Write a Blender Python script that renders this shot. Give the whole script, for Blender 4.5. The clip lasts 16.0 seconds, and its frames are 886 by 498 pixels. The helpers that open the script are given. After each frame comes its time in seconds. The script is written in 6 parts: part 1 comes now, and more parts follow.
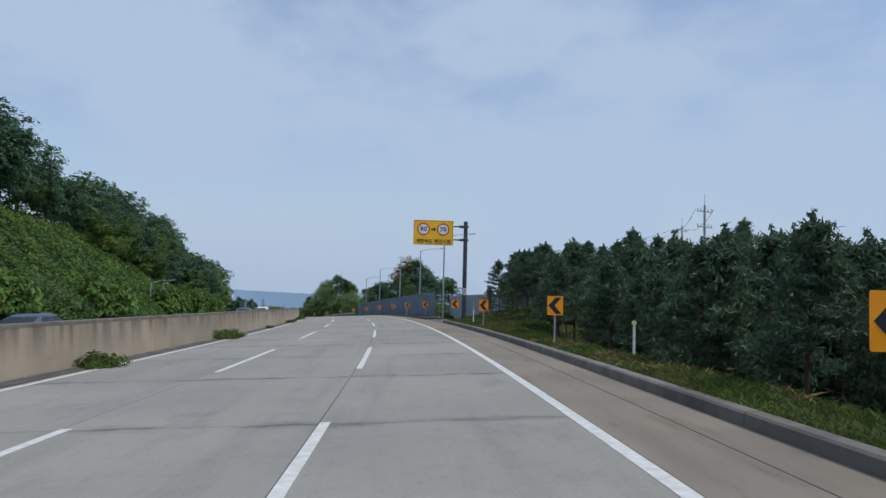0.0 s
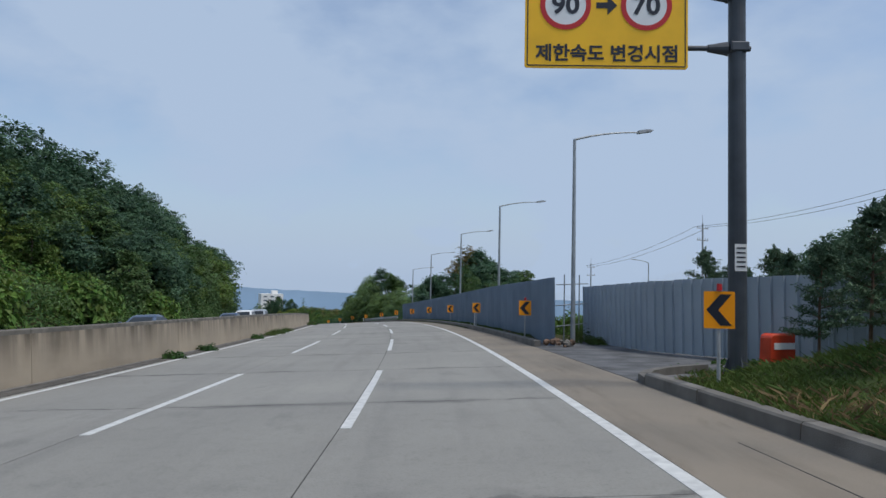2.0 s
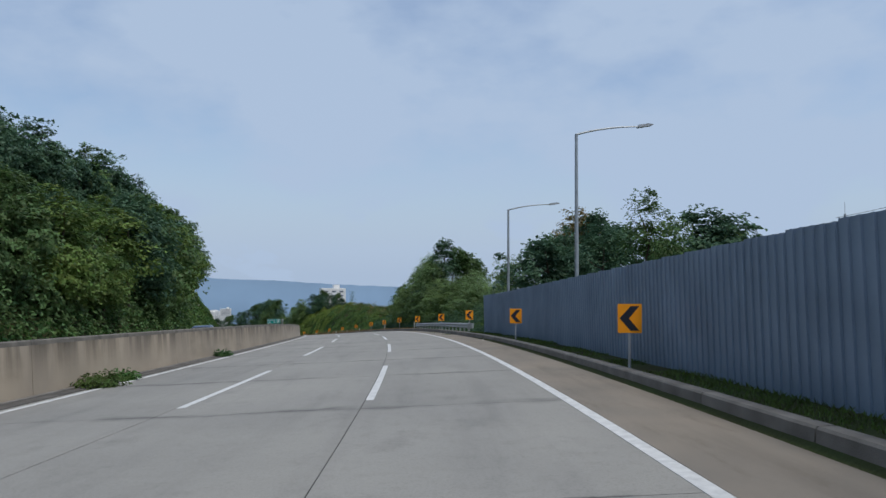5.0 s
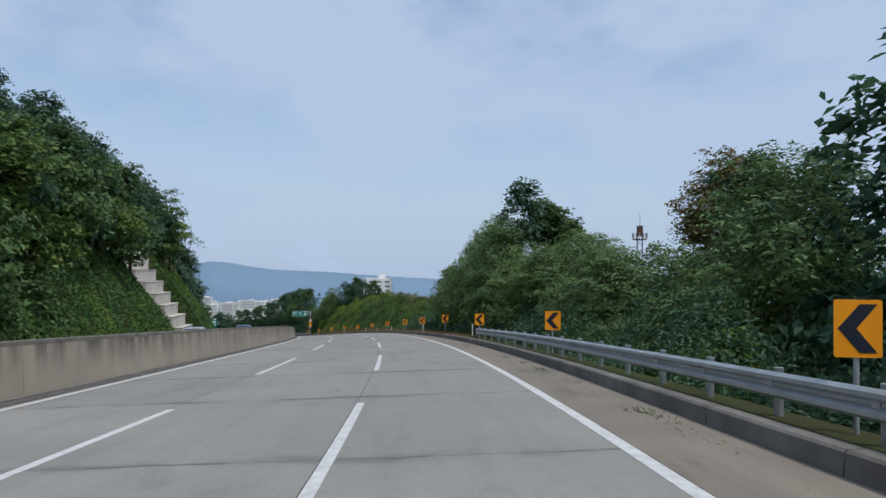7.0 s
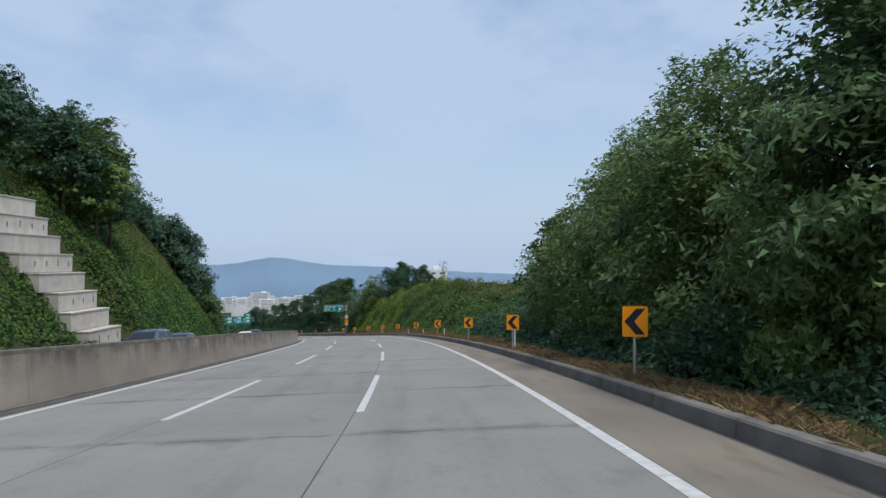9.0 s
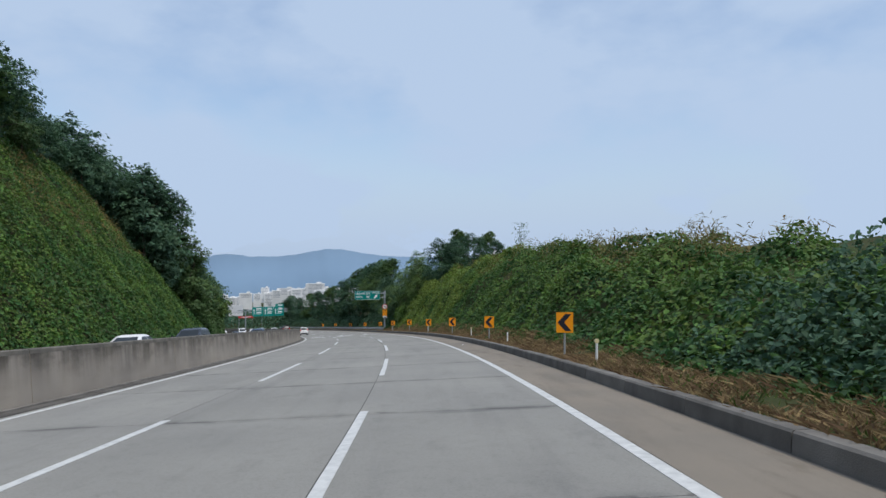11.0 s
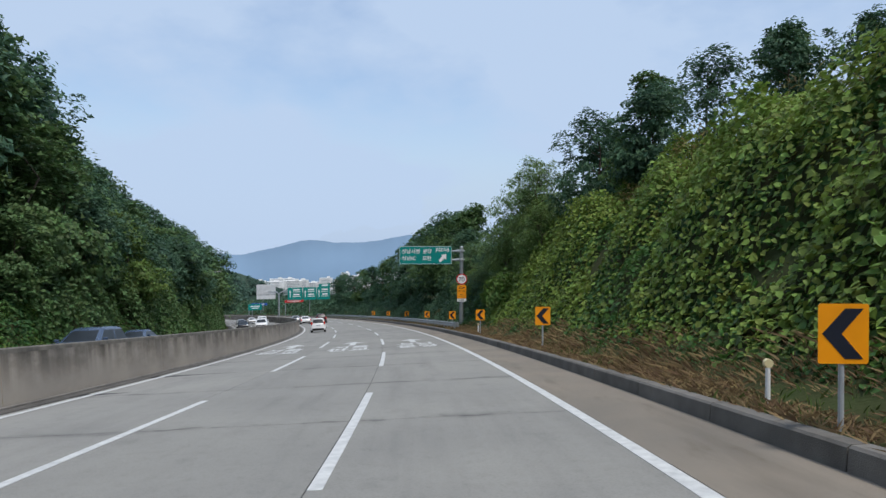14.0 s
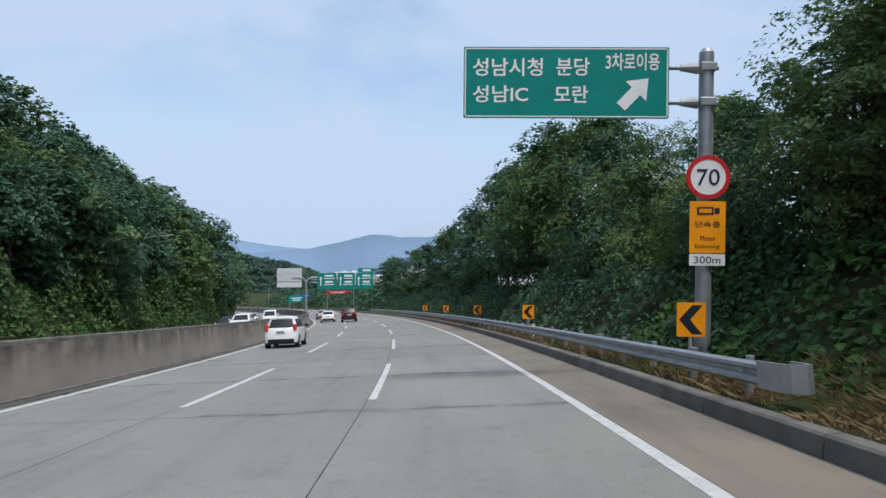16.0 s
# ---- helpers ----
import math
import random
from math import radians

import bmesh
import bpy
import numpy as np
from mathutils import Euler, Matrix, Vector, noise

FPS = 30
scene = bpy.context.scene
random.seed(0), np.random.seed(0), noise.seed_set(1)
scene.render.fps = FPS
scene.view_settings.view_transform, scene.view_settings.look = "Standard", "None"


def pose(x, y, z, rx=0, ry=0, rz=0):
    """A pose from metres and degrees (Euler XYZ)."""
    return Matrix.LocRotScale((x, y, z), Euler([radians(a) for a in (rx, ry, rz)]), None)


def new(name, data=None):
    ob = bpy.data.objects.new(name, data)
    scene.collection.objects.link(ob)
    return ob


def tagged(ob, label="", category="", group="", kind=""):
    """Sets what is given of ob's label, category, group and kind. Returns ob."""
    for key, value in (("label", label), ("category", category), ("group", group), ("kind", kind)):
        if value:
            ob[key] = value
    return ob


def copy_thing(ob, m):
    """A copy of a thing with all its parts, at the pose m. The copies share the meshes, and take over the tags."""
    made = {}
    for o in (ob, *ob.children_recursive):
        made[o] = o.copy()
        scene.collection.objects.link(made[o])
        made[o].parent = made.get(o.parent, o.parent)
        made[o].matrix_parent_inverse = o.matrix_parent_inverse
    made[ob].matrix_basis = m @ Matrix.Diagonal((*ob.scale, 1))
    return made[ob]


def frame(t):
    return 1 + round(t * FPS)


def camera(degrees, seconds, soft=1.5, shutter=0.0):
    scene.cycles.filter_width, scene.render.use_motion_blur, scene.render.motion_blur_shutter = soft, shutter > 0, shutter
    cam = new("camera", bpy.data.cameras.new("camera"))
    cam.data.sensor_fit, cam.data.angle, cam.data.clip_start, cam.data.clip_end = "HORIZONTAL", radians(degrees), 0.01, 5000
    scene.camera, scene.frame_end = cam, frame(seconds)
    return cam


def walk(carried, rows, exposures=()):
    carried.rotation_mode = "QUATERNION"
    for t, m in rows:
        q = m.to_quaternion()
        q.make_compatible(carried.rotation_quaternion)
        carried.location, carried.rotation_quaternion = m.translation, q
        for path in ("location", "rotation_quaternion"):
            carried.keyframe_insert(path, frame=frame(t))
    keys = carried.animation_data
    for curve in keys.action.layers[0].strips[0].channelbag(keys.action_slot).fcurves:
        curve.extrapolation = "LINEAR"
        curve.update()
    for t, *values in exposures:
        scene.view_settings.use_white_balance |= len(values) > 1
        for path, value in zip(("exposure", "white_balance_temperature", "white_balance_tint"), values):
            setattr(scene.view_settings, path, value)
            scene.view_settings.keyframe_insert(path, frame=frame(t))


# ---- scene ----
cam = camera(65.85, 16.0)
PATH = [
    (0.0, pose(-0.425, 14.388, 1.339, 92.993, -1.436, 0.000)),
    (0.5, pose(-0.921, 24.238, 1.094, 92.955, -1.709, 1.072)),
    (1.0, pose(-1.534, 34.108, 0.836, 92.910, -1.808, 2.216)),
    (1.5, pose(-2.281, 44.037, 0.563, 92.846, -1.475, 3.541)),
    (2.0, pose(-3.171, 54.002, 0.277, 92.870, -1.118, 4.818)),
    (2.5, pose(-4.231, 63.959, -0.023, 92.914, -0.811, 6.012)),
    (3.0, pose(-5.447, 73.866, -0.334, 92.930, -0.654, 7.059)),
    (3.5, pose(-6.831, 83.745, -0.658, 92.877, -0.546, 8.059)),
    (4.0, pose(-8.375, 93.615, -0.997, 92.671, -0.396, 9.108)),
    (4.7, pose(-10.860, 107.400, -1.537, 92.405, -0.271, 10.502)),
    (5.2, pose(-12.874, 117.220, -1.973, 92.251, -0.247, 11.425)),
    (5.8, pose(-15.554, 128.933, -2.549, 92.078, -0.315, 12.568)),
    (6.5, pose(-19.037, 142.446, -3.294, 91.864, -0.580, 14.113)),
    (7.0, pose(-21.763, 151.995, -3.872, 91.699, -0.848, 15.331)),
    (7.5, pose(-24.697, 161.482, -4.491, 91.433, -0.778, 16.480)),
    (8.0, pose(-27.841, 170.918, -5.152, 91.205, -0.599, 17.627)),
    (8.5, pose(-31.198, 180.323, -5.856, 91.191, -0.496, 18.830)),
    (9.0, pose(-34.755, 189.678, -6.603, 91.211, -0.404, 20.040)),
    (9.6, pose(-39.270, 200.820, -7.552, 91.065, -0.300, 21.464)),
    (10.2, pose(-44.046, 211.874, -8.541, 90.813, -0.207, 22.869)),
    (10.8, pose(-49.075, 222.846, -9.570, 90.539, -0.133, 24.246)),
    (11.5, pose(-55.273, 235.541, -10.820, 90.303, -0.078, 25.802)),
    (12.0, pose(-59.922, 244.527, -11.747, 90.198, -0.066, 26.861)),
    (12.5, pose(-64.766, 253.446, -12.703, 90.057, -0.050, 27.957)),
    (13.0, pose(-69.811, 262.295, -13.688, 89.821, 0.012, 29.143)),
    (13.5, pose(-75.064, 271.071, -14.704, 89.572, 0.032, 30.363)),
    (14.0, pose(-80.534, 279.779, -15.753, 89.360, -0.105, 31.559)),
    (14.5, pose(-86.211, 288.406, -16.832, 89.195, -0.259, 32.816)),
    (15.0, pose(-92.091, 296.948, -17.937, 89.122, -0.296, 34.228)),
    (15.5, pose(-98.152, 305.374, -19.039, 89.059, -0.352, 35.651)),
    (16.0, pose(-104.379, 313.672, -20.133, 88.985, -0.452, 37.045)),
]
walk(cam, PATH, exposures=[(0.0, -0.20), (3.0, -0.24), (6.5, -0.18), (8.0, -0.05), (11.5, -0.04), (14.0, 0.05), (16.0, 0.12)])

# ---------- light and sky ----------
world = bpy.data.worlds.new("sky")
scene.world = world
world.use_nodes = True
wn, wl = world.node_tree.nodes, world.node_tree.links
wn.clear()
SUN_EL, SUN_AZ = 66.0, 110.0        # degrees; azimuth clockwise from the first heading


def sky_nodes():
    out = wn.new("ShaderNodeOutputWorld")
    bg = wn.new("ShaderNodeBackground")
    sky = wn.new("ShaderNodeTexSky")
    sky.sky_type, sky.sun_disc = "NISHITA", False
    sky.sun_elevation, sky.sun_rotation = radians(SUN_EL), radians(SUN_AZ)
    sky.air_density, sky.dust_density, sky.ozone_density = 1.0, 2.0, 2.0
    geo = wn.new("ShaderNodeTexCoord")
    mp = wn.new("ShaderNodeMapping")
    mp.inputs["Scale"].default_value = (1.0, 1.0, 2.0)
    mp.inputs["Location"].default_value = (0.35, 0.2, 0.0)
    n1 = wn.new("ShaderNodeTexNoise")
    n1.inputs["Scale"].default_value, n1.inputs["Detail"].default_value = 3.1, 6.0
    n1.inputs["Roughness"].default_value = 0.52
    ramp = wn.new("ShaderNodeValToRGB")
    ramp.color_ramp.elements[0].position, ramp.color_ramp.elements[1].position = 0.37, 0.54
    ramp.color_ramp.elements[0].color = (0.22, 0.22, 0.22, 1)
    ramp.color_ramp.elements[1].color = (0.97, 0.97, 0.97, 1)
    tint = wn.new("ShaderNodeMix")
    tint.data_type = "RGBA"
    # thin high cloud over the blue
    tint.inputs["B"].default_value = (6.0, 7.6, 10.1, 1)
    wl.new(geo.outputs["Generated"], mp.inputs["Vector"])
    wl.new(mp.outputs["Vector"], n1.inputs["Vector"])
    wl.new(n1.outputs["Fac"], ramp.inputs["Fac"])
    sep_z, low, veil = wn.new("ShaderNodeSeparateXYZ"), wn.new("ShaderNodeMapRange"), wn.new("ShaderNodeMath")
    wl.new(geo.outputs["Generated"], sep_z.inputs["Vector"])
    # haze closes the gaps towards the horizon
    low.inputs["From Min"].default_value, low.inputs["From Max"].default_value = 0.04, 0.26
    low.inputs["To Min"].default_value, low.inputs["To Max"].default_value = 0.90, 0.0
    wl.new(sep_z.outputs["Z"], low.inputs["Value"])
    veil.operation = "MAXIMUM"
    wl.new(ramp.outputs["Color"], veil.inputs[0])
    wl.new(low.outputs["Result"], veil.inputs[1])
    wl.new(veil.outputs["Value"], tint.inputs["Factor"])
    lift = wn.new("ShaderNodeVectorMath")
    lift.operation = "SCALE"
    lift.inputs["Scale"].default_value = 2.15
    wl.new(sky.outputs["Color"], lift.inputs[0])
    wl.new(lift.outputs["Vector"], tint.inputs["A"])
    wl.new(tint.outputs["Result"], bg.inputs["Color"])
    bg.inputs["Strength"].default_value = 0.082
    wl.new(bg.outputs["Background"], out.inputs["Surface"])


sky_nodes()
sun_data = bpy.data.lights.new("sun", "SUN")
sun_data.energy, sun_data.angle, sun_data.color = 2.7, radians(11), (1.0, 0.95, 0.88)
sun = new("sun", sun_data)
sun.rotation_euler = (radians(90 - SUN_EL), 0, radians(180 - SUN_AZ))

# ---------- the road's line: place(s, d, h) = metres along, to the right, above ----------
K_AT = [-20, 40, 100, 160, 220, 280, 340, 400, 520, 600, 720, 900]
K_IS = [0.001088, 0.001344, 0.001966, 0.002228, 0.001798, 0.002108, 0.001908, 0.001975, 0.001975, 0.0014, 0.0004, 0.0]
G_AT = [-20, 90, 200, 310, 420, 530, 700, 1000]
G_IS = [-0.0198, -0.0338, -0.079, -0.1069, -0.0997, -0.0927, -0.08, -0.07]
BANK = 0.0403
SS = np.arange(-160.0, 1400.0, 1.0)
I0 = 160
PSI = np.cumsum(np.interp(SS, K_AT, K_IS))
PSI = PSI - PSI[I0] + radians(1.442)
XX, YY, ZZ = np.cumsum(-np.sin(PSI)), np.cumsum(np.cos(PSI)), np.cumsum(np.interp(SS, G_AT, G_IS))
XX, YY, ZZ = XX - XX[I0], YY - YY[I0], ZZ - ZZ[I0]


def place(s, d, h=0.0):
    p = np.interp(s, SS, PSI)
    z = np.interp(s, SS, ZZ) + BANK * np.clip(d, -20, 8) + h
    return Vector((float(np.interp(s, SS, XX) + d * np.cos(p)), float(np.interp(s, SS, YY) + d * np.sin(p)), float(z)))


def place_many(s, d, h):
    p = np.interp(s, SS, PSI)
    z = np.interp(s, SS, ZZ) + BANK * np.clip(d, -20, 8) + h
    return np.stack([np.interp(s, SS, XX) + d * np.cos(p), np.interp(s, SS, YY) + d * np.sin(p), z], -1)


def heading(s):
    return math.degrees(float(np.interp(s, SS, PSI)))


def stand(s, d, h=0.0, turn=0.0):
    """Upright pose at a place beside the road; its y axis points along the road."""
    v = place(s, d, h)
    return pose(v.x, v.y, v.z, 0, 0, heading(s) + turn)


def lie(s, d, h=0.0, turn=0.0):
    """Pose that follows the road's slope and bank."""
    g = math.degrees(math.atan(float(np.interp(s, G_AT, G_IS))))
    v = place(s, d, h)
    return pose(v.x, v.y, v.z, 0, 0, heading(s)) @ pose(0, 0, 0, g, -math.degrees(BANK), 0) @ pose(0, 0, 0, 0, 0, turn)


def smooth(a, b, x):
    u = np.clip((np.asarray(x, float) - a) / (b - a), 0, 1)
    return u * u * (3 - 2 * u)


# the kerb's line and the lie of the land
KERB_S = [-160, 20, 60, 85, 102, 150, 162, 600]
KERB_D = [4.4, 4.36, 4.36, 4.3, 4.12, 4.14, 3.98, 4.0]
KERB_H = [0.19, 0.19, 0.22, 0.23, 0.25, 0.26, 0.26, 0.26]
LEFT_FOOT = -20.6


def land(s, d):
    """Height of the ground over the road's plane."""
    s, d = np.asarray(s, float), np.asarray(d, float)
    e = d - np.interp(s, KERB_S, KERB_D)
    top = np.interp(s, KERB_S, KERB_H)
    # right side: low at the pines, flat behind the fence, falling behind the rail, a steep bank further on
    pine = np.where(e < 1.5, 0, -0.8 * np.clip(e - 1.4, 0, 5.5)) * (1 - smooth(40, 53, s)) + smooth(42, 55, s) * (1 - smooth(66, 74, s)) * 0.17 * np.clip(e - 0.6, 0, 9)
    yard = -0.02 * np.clip(e, 0, 30)
    dip = -0.30 * np.clip(e - 0.8, 0, 9)
    bank_h = np.interp(s, [240, 262, 282, 300, 330, 352, 600], [0.2, 3.3, 5.0, 6.6, 6.7, 2.7, 2.0])
    bank = bank_h * (0.55 * smooth(0.8, 5.0, e) + 0.45 * smooth(2.5, 9.5, e)) + 0.06 * np.clip(e - 9.5, 0, 40)
    lump = 0.42 * np.sin(0.41 * s + 0.7 * d) + 0.34 * np.sin(0.83 * s - 0.9 * d + 1.1) + 0.24 * np.sin(1.6 * s + 1.3 * d)
    bank = bank + lump * smooth(1.8, 4.2, e) * smooth(242, 262, s) * (1 - smooth(345, 360, s))
    r = pine
    r = np.where(s > 68, r + (yard - r) * smooth(68, 76, s), r)
    r = r + (dip - r) * smooth(156, 164, s)
    r = r + (bank - r) * smooth(192, 245, s)
    ent = smooth(66.0, 68.0, s) * (1 - smooth(82.0, 84.0, s)) * (1 - smooth(7.0, 10.0, e))
    right = (top + r) * (1 - ent) - 0.02 - 0.04 * ent
    # left side: a cutting
    f = LEFT_FOOT - d
    rise = np.interp(s, [-160, 0, 85, 109, 122, 170, 200, 222, 242, 260, 320, 345, 380, 440, 520, 700], [0.74, 0.74, 0.74, 0.66, 0.62, 0.85, 0.9, 1.3, 1.3, 1.35, 1.35, 0.95, 0.85, 0.55, 0.35, 0.05])
    cut = smooth(231, 243, s) * (1 - smooth(258.5, 261, s))
    f = f - 3.3 * cut * (f > 0)
    left = (rise + 0.2 * cut) * np.clip(f, 0, 14) + 0.18 * np.clip(f - 14, 0, 30) + 0.25 * (f > 0.4)
    mid = np.full_like(s + d, -0.06)
    out = np.where(e > 0.15, right, np.where(LEFT_FOOT - d > 0, np.maximum(left, -0.02), mid))
    far = np.clip(np.abs(d) - 60, 0, 60)
    return out - 0.16 * far


# ---------- materials ----------
def material(name, base, rough=0.8, vary=0.12, scale=3.0, bump=0.0, bump_scale=60.0, metal=0.0, other=None, island=0.0, object_vary=0.0, streak=None, spec=0.5, fine=0.0):
    """A surface with a base colour, two scales of variation, relief and gloss."""
    m = bpy.data.materials.new(name)
    m.use_nodes = True
    nt = m.node_tree
    nodes, links = nt.nodes, nt.links
    bsdf = nodes["Principled BSDF"]
    bsdf.inputs["Roughness"].default_value = rough
    bsdf.inputs["Metallic"].default_value = metal
    bsdf.inputs["Specular IOR Level"].default_value = spec
    tc = nodes.new("ShaderNodeTexCoord")
    n1 = nodes.new("ShaderNodeTexNoise")
    n1.inputs["Scale"].default_value, n1.inputs["Detail"].default_value = scale, 5.0
    mp = nodes.new("ShaderNodeMapping")
    if streak:
        mp.inputs["Scale"].default_value = streak
    geo = nodes.new("ShaderNodeNewGeometry")
    links.new(geo.outputs["Position"] if streak is None else tc.outputs["Object"], mp.inputs["Vector"])
    links.new(mp.outputs["Vector"], n1.inputs["Vector"])
    mix = nodes.new("ShaderNodeMix")
    mix.data_type = "RGBA"
    b = Vector(base)
    o = Vector(other) if other else b * (1 - 2.2 * vary)
    mix.inputs["A"].default_value = (*(b if other else b * (1 + vary)), 1)
    mix.inputs["B"].default_value = (*o, 1)
    ramp = nodes.new("ShaderNodeValToRGB")
    ramp.color_ramp.elements[0].position, ramp.color_ramp.elements[1].position = 0.32, 0.70
    links.new(n1.outputs["Fac"], ramp.inputs["Fac"])
    links.new(ramp.outputs["Color"], mix.inputs["Factor"])
    col = mix.outputs["Result"]
    if island or object_vary or fine:
        hsv = nodes.new("ShaderNodeHueSaturation")
        if fine:
            src_node = nodes.new("ShaderNodeTexNoise")
            src_node.inputs["Scale"].default_value, src_node.inputs["Detail"].default_value = 45.0, 3.0
            links.new(geo.outputs["Position"], src_node.inputs["Vector"])
            src, amount = src_node.outputs["Fac"], fine
        elif island:
            src, amount = geo.outputs["Random Per Island"], island
        else:
            src, amount = nodes.new("ShaderNodeObjectInfo").outputs["Random"], object_vary
        mr = nodes.new("ShaderNodeMapRange")
        mr.inputs["To Min"].default_value, mr.inputs["To Max"].default_value = 1 - amount, 1 + amount
        links.new(src, mr.inputs["Value"])
        links.new(mr.outputs["Result"], hsv.inputs["Value"])
        links.new(col, hsv.inputs["Color"])
        col = hsv.outputs["Color"]
        if island:
            mh = nodes.new("ShaderNodeMapRange")
            mh.inputs["To Min"].default_value, mh.inputs["To Max"].default_value = 0.475, 0.515
            links.new(src, mh.inputs["Value"])
            links.new(mh.outputs["Result"], hsv.inputs["Hue"])
    links.new(col, bsdf.inputs["Base Color"])
    if bump:
        n2 = nodes.new("ShaderNodeTexNoise")
        n2.inputs["Scale"].default_value, n2.inputs["Detail"].default_value = bump_scale, 3.0
        bp = nodes.new("ShaderNodeBump")
        bp.inputs["Strength"].default_value, bp.inputs["Distance"].default_value = bump, 0.02
        links.new(geo.outputs["Position"], n2.inputs["Vector"])
        links.new(n2.outputs["Fac"], bp.inputs["Height"])
        links.new(bp.outputs["Normal"], bsdf.inputs["Normal"])
    return m


def leaf_material(name, base, other, island=0.30, scale=0.35, gloss=0.55):
    m = material(name, base, gloss, 0.1, scale, other=other, island=island, spec=0.2)
    bsdf = m.node_tree.nodes["Principled BSDF"]
    tr = m.node_tree.nodes.new("ShaderNodeBsdfTranslucent")
    add = m.node_tree.nodes.new("ShaderNodeMixShader")
    add.inputs["Fac"].default_value = 0.30
    out = m.node_tree.nodes["Material Output"]
    src = bsdf.inputs["Base Color"].links[0].from_socket
    m.node_tree.links.new(src, tr.inputs["Color"])
    m.node_tree.links.new(bsdf.outputs["BSDF"], add.inputs[1])
    m.node_tree.links.new(tr.outputs["BSDF"], add.inputs[2])
    m.node_tree.links.new(add.outputs["Shader"], out.inputs["Surface"])
    return m


def math_node(nt, op, a, b=None):
    n = nt.nodes.new("ShaderNodeMath")
    n.operation = op
    for k, q in enumerate((a, b)):
        if q is None:
            continue
        if isinstance(q, (int, float)):
            n.inputs[k].default_value = q
        else:
            nt.links.new(q, n.inputs[k])
    return n.outputs["Value"]


def grain(nt, vector, scale, detail, lo, hi, stretch=(1, 1, 1), rough=0.6):
    """Noise cut to 0..1 between two levels."""
    mp, n, r = nt.nodes.new("ShaderNodeMapping"), nt.nodes.new("ShaderNodeTexNoise"), nt.nodes.new("ShaderNodeMapRange")
    mp.inputs["Scale"].default_value = stretch
    n.inputs["Scale"].default_value, n.inputs["Detail"].default_value, n.inputs["Roughness"].default_value = scale, detail, rough
    r.interpolation_type = "SMOOTHSTEP"
    r.inputs["From Min"].default_value, r.inputs["From Max"].default_value = lo, hi
    nt.links.new(vector, mp.inputs["Vector"])
    nt.links.new(mp.outputs["Vector"], n.inputs["Vector"])
    nt.links.new(n.outputs["Fac"], r.inputs["Value"])
    return r.outputs["Result"]


def stain(nt, factor, colour):
    """Multiply the base colour towards a stain's colour where the factor is 1."""
    bsdf = nt.nodes["Principled BSDF"]
    mul = nt.nodes.new("ShaderNodeMix")
    mul.data_type, mul.blend_type = "RGBA", "MULTIPLY"
    nt.links.new(factor, mul.inputs["Factor"])
    nt.links.new(bsdf.inputs["Base Color"].links[0].from_socket, mul.inputs["A"])
    mul.inputs["B"].default_value = (*colour, 1)
    nt.links.new(mul.outputs["Result"], bsdf.inputs["Base Color"])


def slab_material():
    """Old concrete: long drags, polished wheel tracks, dark smears over the cross joints."""
    m = material("concrete_slab", (0.268, 0.262, 0.240), 0.86, 0.0, 0.30, bump=0.2, bump_scale=140, other=(0.222, 0.218, 0.203), object_vary=0.05)
    nt = m.node_tree
    uv = nt.nodes.new("ShaderNodeTexCoord").outputs["UV"]
    pos = nt.nodes.new("ShaderNodeNewGeometry").outputs["Position"]
    sep = nt.nodes.new("ShaderNodeSeparateXYZ")
    nt.links.new(uv, sep.inputs["Vector"])
    # smears along the joints every 6 m, broken and of uneven width
    wob = nt.nodes.new("ShaderNodeTexNoise")
    wob.inputs["Scale"].default_value, wob.inputs["Detail"].default_value = 0.9, 4.0
    nt.links.new(uv, wob.inputs["Vector"])
    sh = math_node(nt, "ADD", sep.outputs["X"], math_node(nt, "MULTIPLY", math_node(nt, "SUBTRACT", wob.outputs["Fac"], 0.5), 0.9))
    near = math_node(nt, "ABSOLUTE", math_node(nt, "SUBTRACT", math_node(nt, "FRACT", math_node(nt, "ADD", math_node(nt, "DIVIDE", sh, 6.0), 0.5)), 0.5))
    band = nt.nodes.new("ShaderNodeMapRange")
    band.interpolation_type = "SMOOTHSTEP"
    band.inputs["From Min"].default_value, band.inputs["From Max"].default_value = 0.060, 0.012
    nt.links.new(near, band.inputs["Value"])
    patchy = grain(nt, uv, 1.0, 3.0, 0.40, 0.62, (0.13, 0.45, 1))
    stain(nt, math_node(nt, "MULTIPLY", band.outputs["Result"], patchy), (0.70, 0.70, 0.71))
    thin = nt.nodes.new("ShaderNodeMapRange")
    thin.interpolation_type = "SMOOTHSTEP"
    thin.inputs["From Min"].default_value, thin.inputs["From Max"].default_value = 0.014, 0.003
    nt.links.new(near, thin.inputs["Value"])
    stain(nt, math_node(nt, "MULTIPLY", thin.outputs["Result"], grain(nt, uv, 1.0, 4.0, 0.45, 0.56, (0.17, 0.9, 1))), (0.62, 0.62, 0.63))
    # drags along the lanes, blotches and fine pits
    stain(nt, grain(nt, uv, 1.0, 5.0, 0.45, 0.75, (0.10, 1.3, 1)), (0.84, 0.84, 0.85))
    stain(nt, grain(nt, uv, 1.0, 6.0, 0.56, 0.70, (0.45, 0.8, 1), 0.65), (0.85, 0.85, 0.86))
    stain(nt, grain(nt, pos, 4.0, 8.0, 0.48, 0.78, rough=0.68), (0.86, 0.86, 0.86))
    stain(nt, grain(nt, pos, 34.0, 3.0, 0.44, 0.75), (0.82, 0.82, 0.82))
    return m


